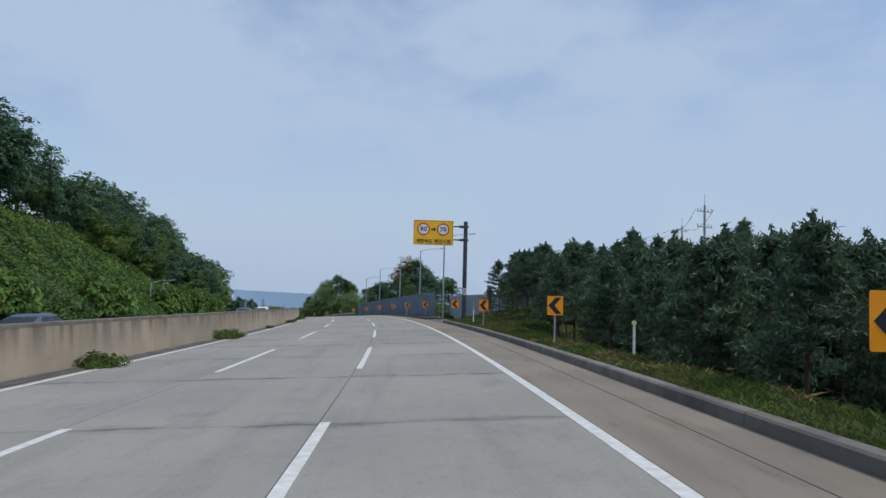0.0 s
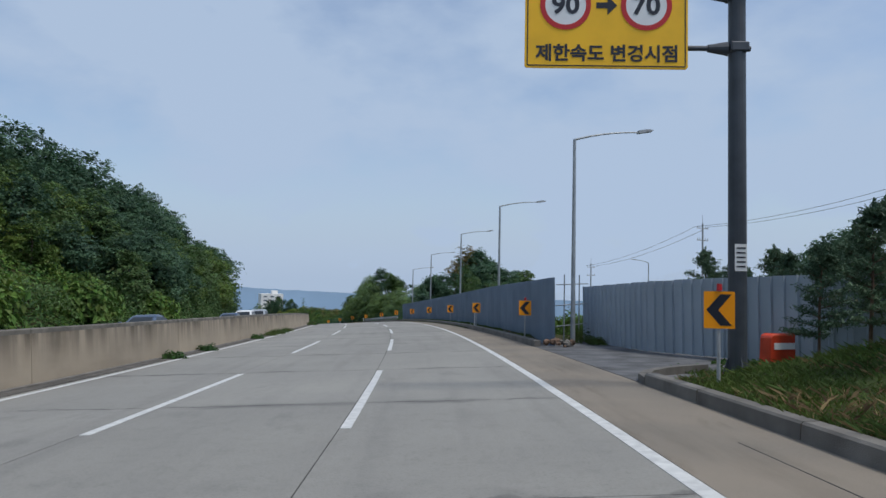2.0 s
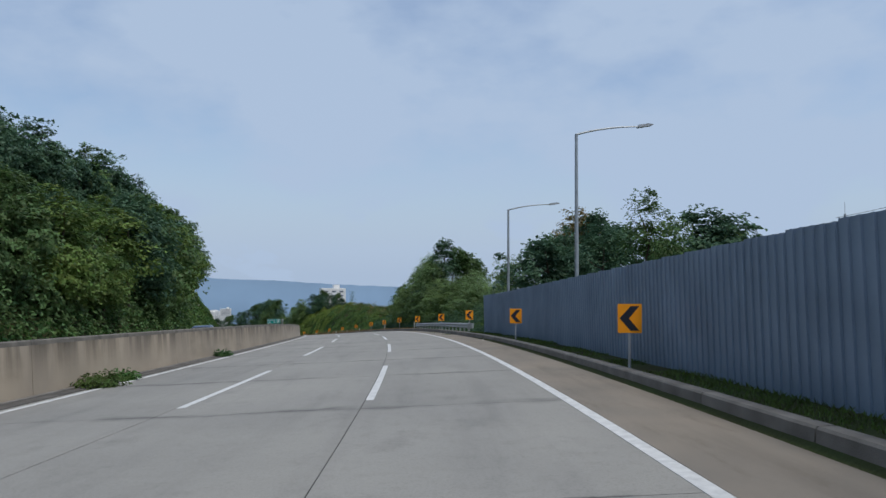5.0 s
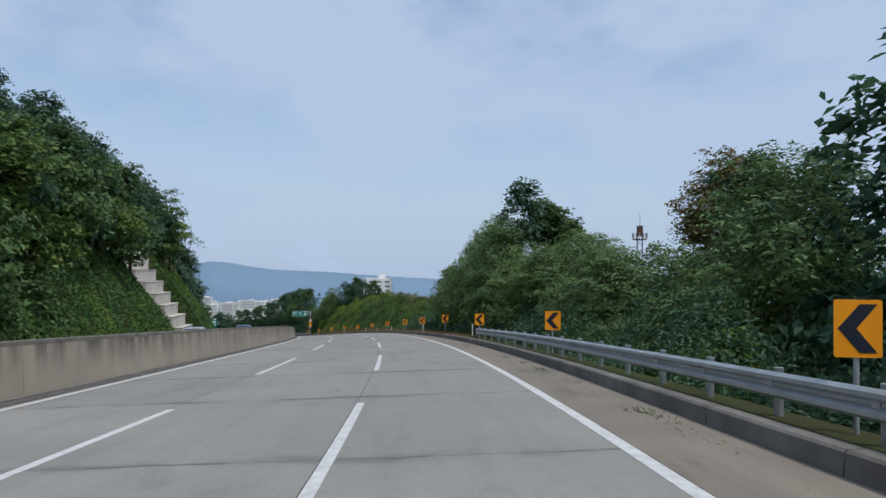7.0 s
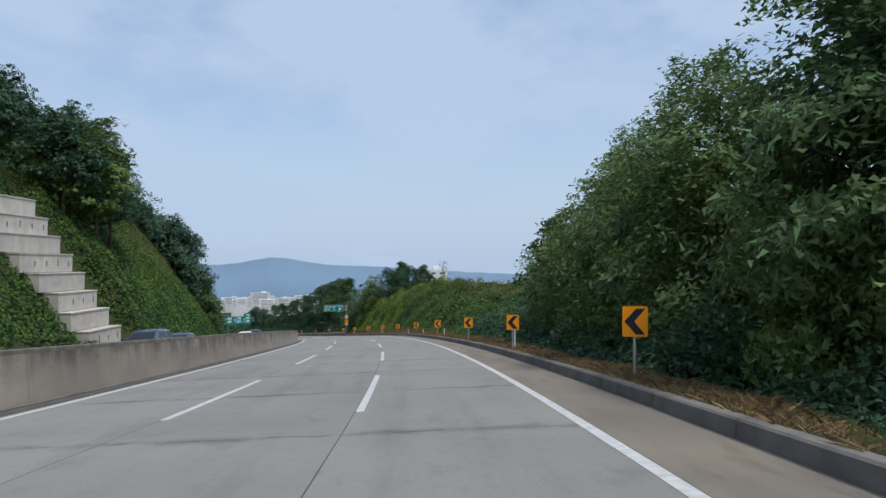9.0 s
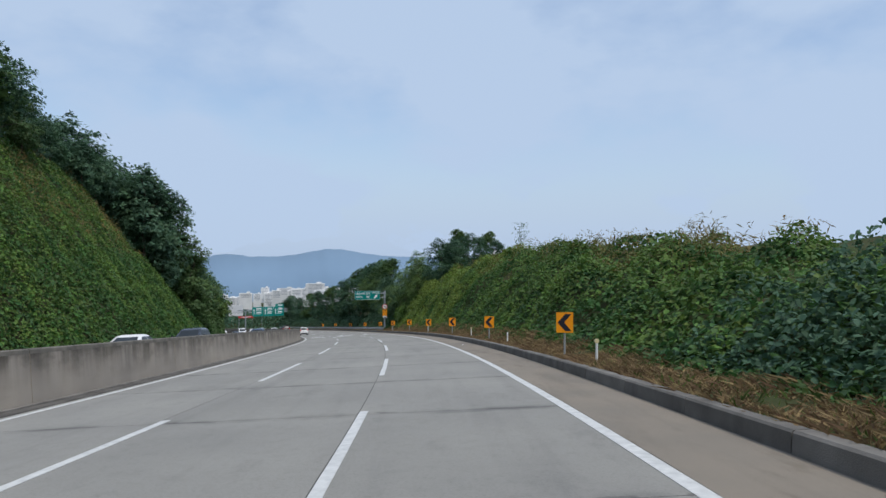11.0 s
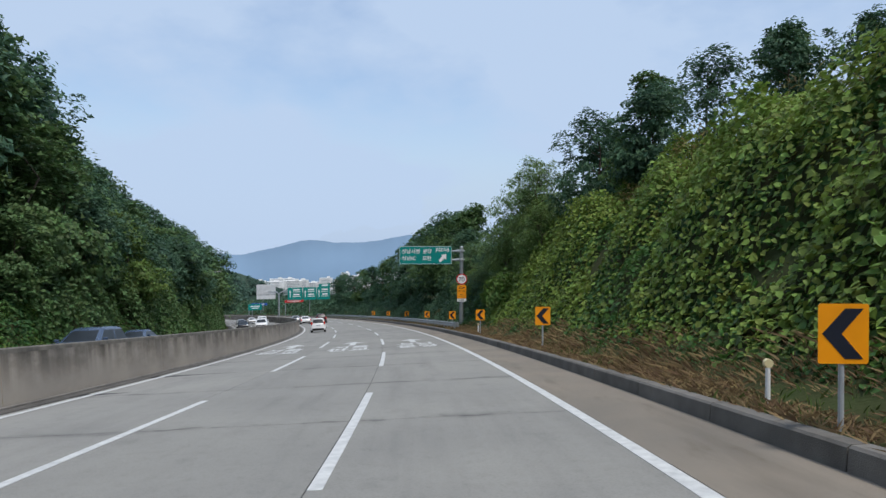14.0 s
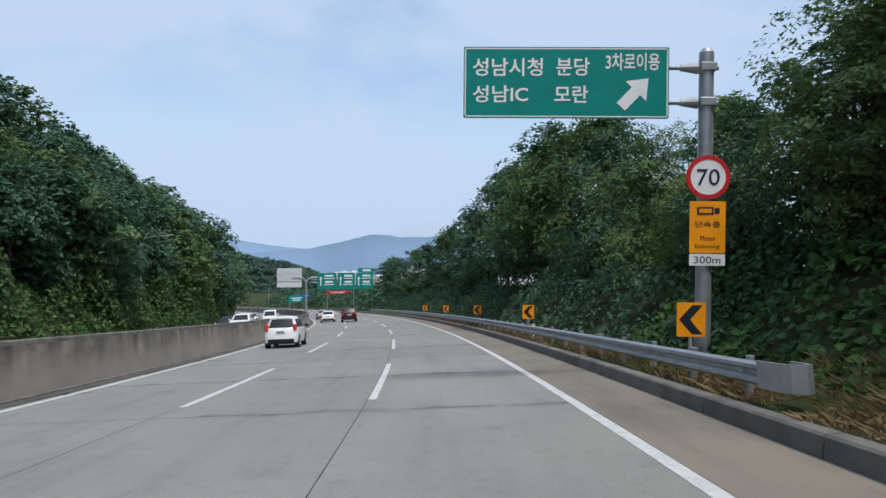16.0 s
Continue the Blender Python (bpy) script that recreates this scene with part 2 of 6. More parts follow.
M = {}
M["slab"] = slab_material()
M["joint"] = material("joint_filler", (0.045, 0.045, 0.047), 0.9, 0.2, 2)
M["shoulder"] = material("shoulder_concrete", (0.224, 0.192, 0.153), 0.9, 0.0, 0.40, 0.25, 120, other=(0.166, 0.148, 0.124), fine=0.10)
nt = M["shoulder"].node_tree
uv = nt.nodes.new("ShaderNodeTexCoord").outputs["UV"]
stain(nt, grain(nt, uv, 1.0, 6.0, 0.48, 0.70, (0.16, 1.1, 1)), (0.80, 0.79, 0.78))
stain(nt, grain(nt, uv, 1.0, 5.0, 0.55, 0.68, (0.5, 1.8, 1), 0.65), (0.82, 0.80, 0.77))
M["asphalt"] = material("asphalt", (0.112, 0.115, 0.122), 0.9, 0.25, 1.2, 0.4, 150, fine=0.25)
M["paint"] = material("road_paint", (0.60, 0.61, 0.60), 0.7, 0.0, 7.0, 0.15, 150, other=(0.44, 0.45, 0.45))
M["kerb"] = material("kerb_concrete", (0.185, 0.175, 0.160), 0.92, 0.0, 1.6, 0.4, 60, other=(0.105, 0.098, 0.088), object_vary=0.14)
M["barrier"] = material("barrier_concrete", (0.385, 0.322, 0.242), 0.9, 0.0, 1.0, 0.3, 50, other=(0.295, 0.25, 0.194), streak=(0.55, 0.55, 0.4), object_vary=0.05)
M["barrier_top"] = material("barrier_top_concrete", (0.185, 0.170, 0.145), 0.9, 0.0, 2.5, 0.3, 50, other=(0.085, 0.079, 0.070))
nt = M["barrier"].node_tree
uv = nt.nodes.new("ShaderNodeTexCoord").outputs["UV"]
sep = nt.nodes.new("ShaderNodeSeparateXYZ")
nt.links.new(uv, sep.inputs["Vector"])
# dirty water has run down from the top in streaks of uneven length
high = nt.nodes.new("ShaderNodeMapRange")
high.inputs["From Min"].default_value, high.inputs["From Max"].default_value = 0.35, 1.30
nt.links.new(sep.outputs["Y"], high.inputs["Value"])
runs = math_node(nt, "MULTIPLY", grain(nt, uv, 1.0, 5.0, 0.36, 0.62, (1.5, 0.12, 1), 0.62), math_node(nt, "POWER", high.outputs["Result"], 1.4))
stain(nt, math_node(nt, "MULTIPLY", runs, grain(nt, uv, 1.0, 2.0, 0.30, 0.50, (0.012, 0.0, 1))), (0.36, 0.355, 0.35))
stain(nt, math_node(nt, "MULTIPLY", grain(nt, uv, 1.0, 5.0, 0.50, 0.66, (0.8, 0.3, 1)), high.outputs["Result"]), (0.72, 0.71, 0.69))
stain(nt, grain(nt, uv, 1.0, 6.0, 0.50, 0.72, (0.25, 0.9, 1)), (0.84, 0.84, 0.83))
# the later stretch is older and greyer, with a blotched upper half
late = nt.nodes.new("ShaderNodeMapRange")
late.inputs["From Min"].default_value, late.inputs["From Max"].default_value = 130, 235
nt.links.new(sep.outputs["X"], late.inputs["Value"])
stain(nt, late.outputs["Result"], (0.93, 0.99, 1.12))
blotch = math_node(nt, "MULTIPLY", grain(nt, uv, 1.0, 6.0, 0.42, 0.60, (0.55, 0.9, 1), 0.66), math_node(nt, "POWER", high.outputs["Result"], 0.9))
stain(nt, math_node(nt, "MULTIPLY", blotch, late.outputs["Result"]), (0.58, 0.57, 0.55))
M["gutter"] = material("gutter_dirt", (0.115, 0.107, 0.098), 0.95, 0.0, 1.2, 0.5, 60, other=(0.062, 0.058, 0.053))
M["soil"] = material("verge_soil", (0.045, 0.062, 0.024), 0.95, 0.0, 0.55, 0.9, 14, other=(0.050, 0.047, 0.024), fine=0.35, spec=0.05)
M["fence"] = material("blue_grey_steel_sheet", (0.180, 0.246, 0.330), 0.5, 0.0, 0.8, 0.05, 25, other=(0.134, 0.187, 0.256), object_vary=0.07)
M["fence_pale"] = material("pale_steel_sheet", (0.34, 0.40, 0.46), 0.5, 0.0, 0.8, 0.05, 25, other=(0.285, 0.34, 0.40), object_vary=0.06)
M["galv"] = material("galvanised_steel", (0.42, 0.45, 0.47), 0.45, 0.0, 2.5, 0.05, 30, metal=0.55, other=(0.30, 0.325, 0.35))
M["pole"] = material("grey_painted_pole", (0.36, 0.38, 0.40), 0.5, 0.08, 3.0)
M["dark_pole"] = material("dark_slate_pole", (0.055, 0.065, 0.08), 0.5, 0.12, 3.0)
M["orange"] = material("orange_sign_sheet", (1.0, 0.355, 0.004), 0.45, 0.05, 2.0)
M["yellow"] = material("yellow_sign_sheet", (1.0, 0.545, 0.008), 0.45, 0.04, 2.0)
M["navy"] = material("navy_chevron_film", (0.012, 0.016, 0.03), 0.5, 0.1, 4.0)
M["green"] = material("green_sign_sheet", (0.0, 0.235, 0.205), 0.55, 0.05, 2.0, spec=0.25)
M["cream"] = material("cream_reflector", (0.72, 0.62, 0.36), 0.4, 0.05, 4.0)
M["white"] = material("white_sign_film", (0.82, 0.83, 0.83), 0.5, 0.03, 3.0)
M["red"] = material("red_sign_film", (0.55, 0.015, 0.02), 0.5, 0.05, 3.0)
M["plastic_red"] = material("orange_red_plastic", (0.62, 0.055, 0.015), 0.5, 0.15, 2.0)
M["sign_back"] = material("sign_back_metal", (0.42, 0.43, 0.44), 0.5, 0.08, 3.0, metal=0.3)
M["bark"] = material("tree_bark", (0.10, 0.075, 0.055), 0.95, 0.3, 6.0, 0.8, 30)
M["pine_bark"] = material("pine_bark", (0.15, 0.095, 0.065), 0.95, 0.3, 6.0, 0.8, 30)
M["wall_block"] = material("pale_block_wall", (0.56, 0.52, 0.46), 0.9, 0.0, 1.2, 0.3, 40, other=(0.43, 0.395, 0.35), object_vary=0.07)
M["leaf"] = leaf_material("broad_leaves", (0.110, 0.187, 0.062), (0.063, 0.118, 0.048))
M["leaf_dark"] = leaf_material("dark_leaves", (0.083, 0.161, 0.084), (0.049, 0.100, 0.067))
M["leaf_light"] = leaf_material("light_leaves", (0.144, 0.218, 0.050), (0.080, 0.143, 0.042))
M["locust"] = leaf_material("locust_leaves", (0.158, 0.245, 0.078), (0.088, 0.155, 0.064), island=0.36)
M["leaf_brown"] = leaf_material("browning_leaves", (0.255, 0.185, 0.066), (0.120, 0.128, 0.046))
# leaf green of the far hill with distance haze mixed in as blue
M["hill_leaf_haze"] = leaf_material("hill_leaves_haze_tint", (0.082, 0.150, 0.105), (0.052, 0.105, 0.085))
M["pine"] = leaf_material("pine_needles", (0.094, 0.154, 0.086), (0.050, 0.094, 0.061))
M["vine"] = leaf_material("vine_leaves", (0.133, 0.226, 0.045), (0.066, 0.130, 0.037), island=0.28, scale=0.5)
# yellow-green leaves made brighter in colour, as sunlight on the tree-shaded bank
M["kudzu"] = leaf_material("sunlit_kudzu_leaves", (0.215, 0.300, 0.060), (0.125, 0.205, 0.045), island=0.32, scale=0.5)
# darker copy of the vine leaves, shade of the depths put into the colour
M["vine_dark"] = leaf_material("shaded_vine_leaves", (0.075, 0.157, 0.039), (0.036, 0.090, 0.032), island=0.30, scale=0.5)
M["grass"] = leaf_material("grass_blades", (0.100, 0.149, 0.033), (0.057, 0.095, 0.028), island=0.4, scale=0.8, gloss=0.7)
M["straw"] = leaf_material("dry_grass", (0.281, 0.200, 0.107), (0.172, 0.120, 0.061), island=0.4, scale=0.8, gloss=0.8)
M["far_green"] = material("wooded_hill", (0.030, 0.058, 0.036), 1.0, 0.0, 0.03, 1.0, 0.12, other=(0.014, 0.032, 0.028))
# blue haze of distance is put into both mountain colours, the far one paler
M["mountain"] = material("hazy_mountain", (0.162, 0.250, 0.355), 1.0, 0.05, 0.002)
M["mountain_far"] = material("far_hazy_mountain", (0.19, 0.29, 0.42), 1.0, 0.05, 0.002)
M["building"] = material("pale_building", (0.74, 0.73, 0.71), 0.8, 0.04, 0.1, object_vary=0.12)
M["window"] = material("building_window", (0.16, 0.19, 0.23), 0.3, 0.1, 0.2)
M["rubber"] = material("tyre_rubber", (0.018, 0.018, 0.018), 0.9, 0.2, 8.0)
M["glass"] = material("car_glass", (0.014, 0.018, 0.022), 0.35, 0.1, 3.0, spec=0.3)
M["chrome"] = material("alloy", (0.5, 0.5, 0.52), 0.3, 0.05, 4.0, metal=0.9)
M["tail"] = material("tail_lamp", (0.62, 0.035, 0.025), 0.25, 0.05, 6.0)
M["lamp_white"] = material("head_lamp", (0.75, 0.77, 0.8), 0.15, 0.03, 6.0)
M["black_trim"] = material("black_trim", (0.02, 0.02, 0.022), 0.6, 0.1, 6.0)


# ---------- mesh helpers ----------
def finish(name, bm, mat, parent=None, label="", smooth_shade=False):
    me = bpy.data.meshes.new(name)
    bm.to_mesh(me)
    bm.free()
    mats = mat if isinstance(mat, (list, tuple)) else [mat]
    for q in mats:
        me.materials.append(q)
    if smooth_shade:
        for f in me.polygons:
            f.use_smooth = True
    ob = new(name, me)
    if parent is not None:
        ob.parent = parent
    if label:
        ob["label"] = label
    return ob


part = finish


def raw(name, verts, faces, mat, parent=None, smooth_shade=False, uv=None):
    me = bpy.data.meshes.new(name)
    verts = np.asarray(verts, np.float32).reshape(-1, 3)
    faces = np.asarray(faces, np.int32)
    me.vertices.add(len(verts))
    me.vertices.foreach_set("co", verts.ravel())
    n = faces.shape[1]
    me.loops.add(faces.size)
    me.loops.foreach_set("vertex_index", faces.ravel())
    me.polygons.add(len(faces))
    me.polygons.foreach_set("loop_start", np.arange(0, faces.size, n, dtype=np.int32))
    me.polygons.foreach_set("loop_total", np.full(len(faces), n, np.int32))
    if uv is not None:
        layer = me.uv_layers.new(name="along_across")
        layer.data.foreach_set("uv", np.asarray(uv, np.float32)[faces.ravel()].ravel())
    me.update(calc_edges=True)
    if uv is None:
        me.validate()
    me.materials.append(mat)
    me.polygons.foreach_set("use_smooth", np.full(len(me.polygons), smooth_shade, bool))
    ob = new(name, me)
    if parent is not None:
        ob.parent = parent
    return ob


def box(bm, x, y, z, sx, sy, sz, bevel=0.0, m=None):
    """A box centred at x, y with its foot at z."""
    mat = Matrix.Translation((x, y, z + sz / 2)) @ Matrix.Diagonal((sx, sy, sz, 1))
    if m is not None:
        mat = m @ mat
    r = bmesh.ops.create_cube(bm, size=1, matrix=mat)
    if bevel:
        es = list({e for v in r["verts"] for e in v.link_edges})
        bmesh.ops.bevel(bm, geom=es, offset=bevel, segments=1, affect="EDGES", profile=0.5)


def rod(bm, a, b, r1, r2=None, seg=10):
    a, b = Vector(a), Vector(b)
    v = b - a
    q = v.to_track_quat("Z", "Y").to_matrix().to_4x4()
    bmesh.ops.create_cone(bm, cap_ends=True, segments=seg, radius1=r1, radius2=r1 if r2 is None else r2, depth=v.length,
                          matrix=Matrix.Translation((a + b) / 2) @ q)


def prism(bm, pts, y0, y1):
    """A plate in the x-z plane, between y0 and y1."""
    a = [bm.verts.new((x, y0, z)) for x, z in pts]
    b = [bm.verts.new((x, y1, z)) for x, z in pts]
    bm.faces.new(a)
    bm.faces.new(b[::-1])
    n = len(pts)
    for i in range(n):
        bm.faces.new((a[i], b[i], b[(i + 1) % n], a[(i + 1) % n]))
    bmesh.ops.recalc_face_normals(bm, faces=bm.faces)


def disc(bm, x, z, r, y0, y1, seg=28):
    prism(bm, [(x + r * math.cos(i * 2 * math.pi / seg), z + r * math.sin(i * 2 * math.pi / seg)) for i in range(seg)], y0, y1)


def ring(bm, x, z, r0, r1, y0, y1, seg=32):
    for i in range(seg):
        a, b = i * 2 * math.pi / seg, (i + 1) * 2 * math.pi / seg
        prism_pts = [(x + r * math.cos(t), z + r * math.sin(t)) for r, t in ((r0, a), (r1, a), (r1, b), (r0, b))]
        va = [bm.verts.new((px, y0, pz)) for px, pz in prism_pts]
        vb = [bm.verts.new((px, y1, pz)) for px, pz in prism_pts]
        bm.faces.new(va)
        bm.faces.new(vb[::-1])
        bm.faces.new((va[1], vb[1], vb[2], va[2]))
        bm.faces.new((va[0], va[3], vb[3], vb[0]))


def tube(bm, pts, radii, seg=8):
    """One bent tapering pipe through points of the x-z plane."""
    rings_ = []
    for k, p in enumerate(pts):
        a, b = pts[max(0, k - 1)], pts[min(len(pts) - 1, k + 1)]
        q = (b - a).to_track_quat("Z", "Y").to_matrix()
        rings_.append([bm.verts.new(p + q @ Vector((math.cos(i * 2 * math.pi / seg), math.sin(i * 2 * math.pi / seg), 0)) * radii[k]) for i in range(seg)])
    for r0, r1 in zip(rings_[:-1], rings_[1:]):
        for i in range(seg):
            bm.faces.new((r0[i], r0[(i + 1) % seg], r1[(i + 1) % seg], r1[i]))
    bm.faces.new(rings_[0][::-1])
    bm.faces.new(rings_[-1])
    bmesh.ops.recalc_face_normals(bm, faces=bm.faces)


def rounded(w, h, r, seg=5, x=0.0, z=0.0):
    out = []
    for cx, cz, a0 in ((w / 2 - r, h / 2 - r, 0), (-w / 2 + r, h / 2 - r, 90), (-w / 2 + r, -h / 2 + r, 180), (w / 2 - r, -h / 2 + r, 270)):
        for i in range(seg + 1):
            a = radians(a0 + 90 * i / seg)
            out.append((x + cx + r * math.cos(a), z + cz + r * math.sin(a)))
    return out


def words(text, size, x, z, y, mat, parent, name="lettering", width=None, flat=False, length=None, bold=0.0):
    """Letters as a mesh; upright in the x-z plane facing -y, or flat on the ground."""
    cu = bpy.data.curves.new(name, "FONT")
    cu.body, cu.size, cu.align_x, cu.align_y = text, size, "CENTER", "CENTER"
    cu.extrude, cu.offset, cu.resolution_u = 0.002, bold, 3
    tmp = bpy.data.objects.new(name, cu)
    scene.collection.objects.link(tmp)
    bpy.context.view_layer.update()
    me = bpy.data.meshes.new_from_object(tmp.evaluated_get(bpy.context.evaluated_depsgraph_get()))
    bpy.data.objects.remove(tmp)
    co = np.zeros(len(me.vertices) * 3, np.float32)
    me.vertices.foreach_get("co", co)
    co = co.reshape(-1, 3)
    if not len(co):
        return None
    lo, hi = co.min(0), co.max(0)
    co[:, 0] -= (lo[0] + hi[0]) / 2
    co[:, 1] -= (lo[1] + hi[1]) / 2
    if width:
        co[:, 0] *= width / (hi[0] - lo[0])
    if length:
        co[:, 1] *= length / (hi[1] - lo[1])
    new_co = co.copy()
    if flat:
        new_co[:, 0], new_co[:, 1], new_co[:, 2] = co[:, 0] + x, co[:, 1] + z, y + co[:, 2]
    else:
        new_co[:, 0], new_co[:, 1], new_co[:, 2] = co[:, 0] + x, y - co[:, 2], co[:, 1] + z
    me.vertices.foreach_set("co", new_co.ravel())
    me.update()
    me.materials.clear()
    me.materials.append(mat)
    ob = new(name, me)
    ob.parent = parent
    return ob


def thing(name, label, category, group="", kind=""):
    return tagged(new(name), label, category, group, kind)


def sweep(name, s0, s1, step, profile, mat, parent=None, closed=True, smooth_shade=False):
    """A cross-section (d, h) carried along the road; profile(s) gives its points."""
    n = max(1, int(round((s1 - s0) / step)))
    sv = np.linspace(s0, s1, n + 1)
    rows_ = [profile(s) for s in sv]
    m = len(rows_[0])
    v = np.array([place(s, d, h) for s, r in zip(sv, rows_) for d, h in r])
    f = []
    top = m if closed else m - 1
    for i in range(n):
        for j in range(top):
            f.append((i * m + j, i * m + (j + 1) % m, (i + 1) * m + (j + 1) % m, (i + 1) * m + j))
    run = [0.0]
    for j in range(1, m):
        run.append(run[-1] + math.hypot(rows_[0][j][0] - rows_[0][j - 1][0], rows_[0][j][1] - rows_[0][j - 1][1]))
    ob = raw(name, v, f, mat, parent, smooth_shade, [(s, run[j]) for s in sv for j in range(m)])
    if closed:
        bm = bmesh.new()
        bm.from_mesh(ob.data)
        bm.verts.ensure_lookup_table()
        bm.faces.new([bm.verts[j] for j in range(m)][::-1])
        bm.faces.new([bm.verts[n * m + j] for j in range(m)])
        bmesh.ops.recalc_face_normals(bm, faces=bm.faces)
        bm.to_mesh(ob.data)
        bm.free()
    return ob


# ---------- ground ----------
def make_ground():
    sv = np.concatenate([np.arange(-150, 520, 3.0), np.arange(520, 1390, 12.0)])
    dv = np.concatenate([np.arange(-120, -45, 8.0), np.arange(-45, -20, 1.5), [-20.6, -20.2, -19.6, -15, -9, 0, 3.5, 4.0], np.arange(4.3, 16, 0.6), np.arange(16, 45, 3.0), np.arange(45, 121, 8.0)])
    Sg, Dg = np.meshgrid(sv, dv, indexing="ij")
    Hg = land(Sg, Dg)
    rough_ = np.array([noise.noise((a * 0.11, b * 0.13, 0.0)) for a, b in zip(Sg.ravel(), Dg.ravel())]).reshape(Sg.shape)
    e = Dg - np.interp(Sg, KERB_S, KERB_D)
    Hg = Hg + rough_ * 0.3 * np.clip(np.maximum(e - 1.5, -Dg + LEFT_FOOT - 1.0) * 0.2, 0, 1)
    v = place_many(Sg.ravel(), Dg.ravel(), Hg.ravel())
    nd = len(dv)
    i, j = np.meshgrid(np.arange(len(sv) - 1), np.arange(nd - 1), indexing="ij")
    a = (i * nd + j).ravel()
    f = np.stack([a, a + 1, a + nd + 1, a + nd], 1)
    # the wide land to the horizon, falling into the valley ahead
    g = np.linspace(-4600, 4600, 60)
    gx, gy = np.meshgrid(g, g, indexing="ij")
    u = -gx * math.sin(radians(30)) + gy * math.cos(radians(30))
    gz = np.interp(u, [-4600, 0, 300, 700, 1300, 2600, 6000], [-14, -14, -40, -82, -140, -240, -300])
    v2 = np.stack([gx.ravel(), gy.ravel(), gz.ravel()], 1)
    i, j = np.meshgrid(np.arange(59), np.arange(59), indexing="ij")
    b = (i * 60 + j).ravel() + len(v)
    f2 = np.stack([b, b + 60, b + 61, b + 1], 1)
    ob = raw("ground", np.concatenate([v, v2]), np.concatenate([f, f2]), M["soil"], smooth_shade=True)
    return tagged(ob, "uneven soil and grass ground beside a cutting road", "ground", kind="structure")


make_ground()

# ---------- road ----------
EDGE, LANE, LEFT_LINE = 2.455, 3.5, -8.07
LANES = [EDGE, EDGE - LANE, EDGE - 2 * LANE, LEFT_LINE - 0.02]
road = sweep("road", -150, 1300, 5, lambda s: [(-20.3, -0.16), (-20.3, -0.012), (np.interp(s, KERB_S, KERB_D) + 0.05, -0.012), (np.interp(s, KERB_S, KERB_D) + 0.05, -0.16)], M["joint"])
tagged(road, "grey jointed concrete motorway bending downhill to the left", "road", kind="structure")


def strip(name, s0, s1, d0, d1, h, mat, parent, step=2.0, label=""):
    n = max(1, int(math.ceil((s1 - s0) / step)))
    v, f, uv = [], [], []
    for i in range(n + 1):
        s = s0 + (s1 - s0) * i / n
        a = d0(s) if callable(d0) else d0
        b = d1(s) if callable(d1) else d1
        v += [place(s, a, h), place(s, b, h), place(s, a, h - 0.02 if h > 0.003 else h - 0.1), place(s, b, h - 0.02 if h > 0.003 else h - 0.1)]
        uv += [(s, a), (s, b), (s, a), (s, b)]
        if i:
            k = 4 * i
            f += [(k - 4, k - 3, k + 1, k), (k - 2, k - 4, k, k + 2), (k - 3, k - 1, k + 3, k + 1)]
    f += [(0, 2, 3, 1), (4 * n, 4 * n + 1, 4 * n + 3, 4 * n + 2)]
    ob = raw(name, v, f, mat, parent, uv=uv)
    if label:
        ob["label"] = label
    return ob


G = 0.008
opp = [(-19.6, -15.9), (-15.9, -12.4), (-12.4, -9.45)]
SEAM = 0.085                         # the long joints lie beside the dashes
LANE_SPANS = ((LANES[1] - SEAM + G, LANES[0] + 0.11), (LANES[2] - SEAM + G, LANES[1] - SEAM - G), (LEFT_LINE - 0.55, LANES[2] - SEAM - G))
for d0, d1 in LANE_SPANS:
    strip("slab_run", -150, -12, d0, d1, 0.0, M["slab"], road, 6)
    strip("slab_run", 588, 1300, d0, d1, 0.0, M["slab"], road, 6)
for k, (d0, d1) in enumerate(opp):
    strip("carriageway_strip", -150, 1300, d0 + G, d1 - G, 0.0, M["slab"], road, 6, "concrete lane of the opposite carriageway")
strip("shoulder", -150, 1300, EDGE + 0.11 + G, lambda s: np.interp(s, KERB_S, KERB_D) + 0.02, 0.0, M["shoulder"], road, 4, "tan stained concrete shoulder")
# painted lines
strip("edge_line", -150, 900, EDGE - 0.09, EDGE + 0.09, 0.006, M["paint"], road, 3, "white edge line")
strip("edge_line", -150, 900, LEFT_LINE - 0.08, LEFT_LINE + 0.08, 0.006, M["paint"], road, 3, "white edge line")
strip("edge_line", -150, 900, -19.2, -19.05, 0.006, M["paint"], road, 3, "white edge line")
for k in range(-4, 44):
    for d in (LANES[1], LANES[2]):
        s0 = 0.04 + 15.877 * k
        strip("lane_dash", s0, s0 + 8.2, d - 0.075, d + 0.075, 0.006, M["paint"], road, 2.1)
for k in range(0, 40):
    for d in (-12.4, -15.9):
        strip("lane_dash", 4 + 15.9 * k, 12 + 15.9 * k, d - 0.07, d + 0.07, 0.006, M["paint"], road, 4)
strip("shoulder_joint", -60, 62, lambda s: np.interp(s, KERB_S, KERB_D) - 0.72, lambda s: np.interp(s, KERB_S, KERB_D) - 0.705, 0.003, M["joint"], road, 4, "dark joint in the shoulder")


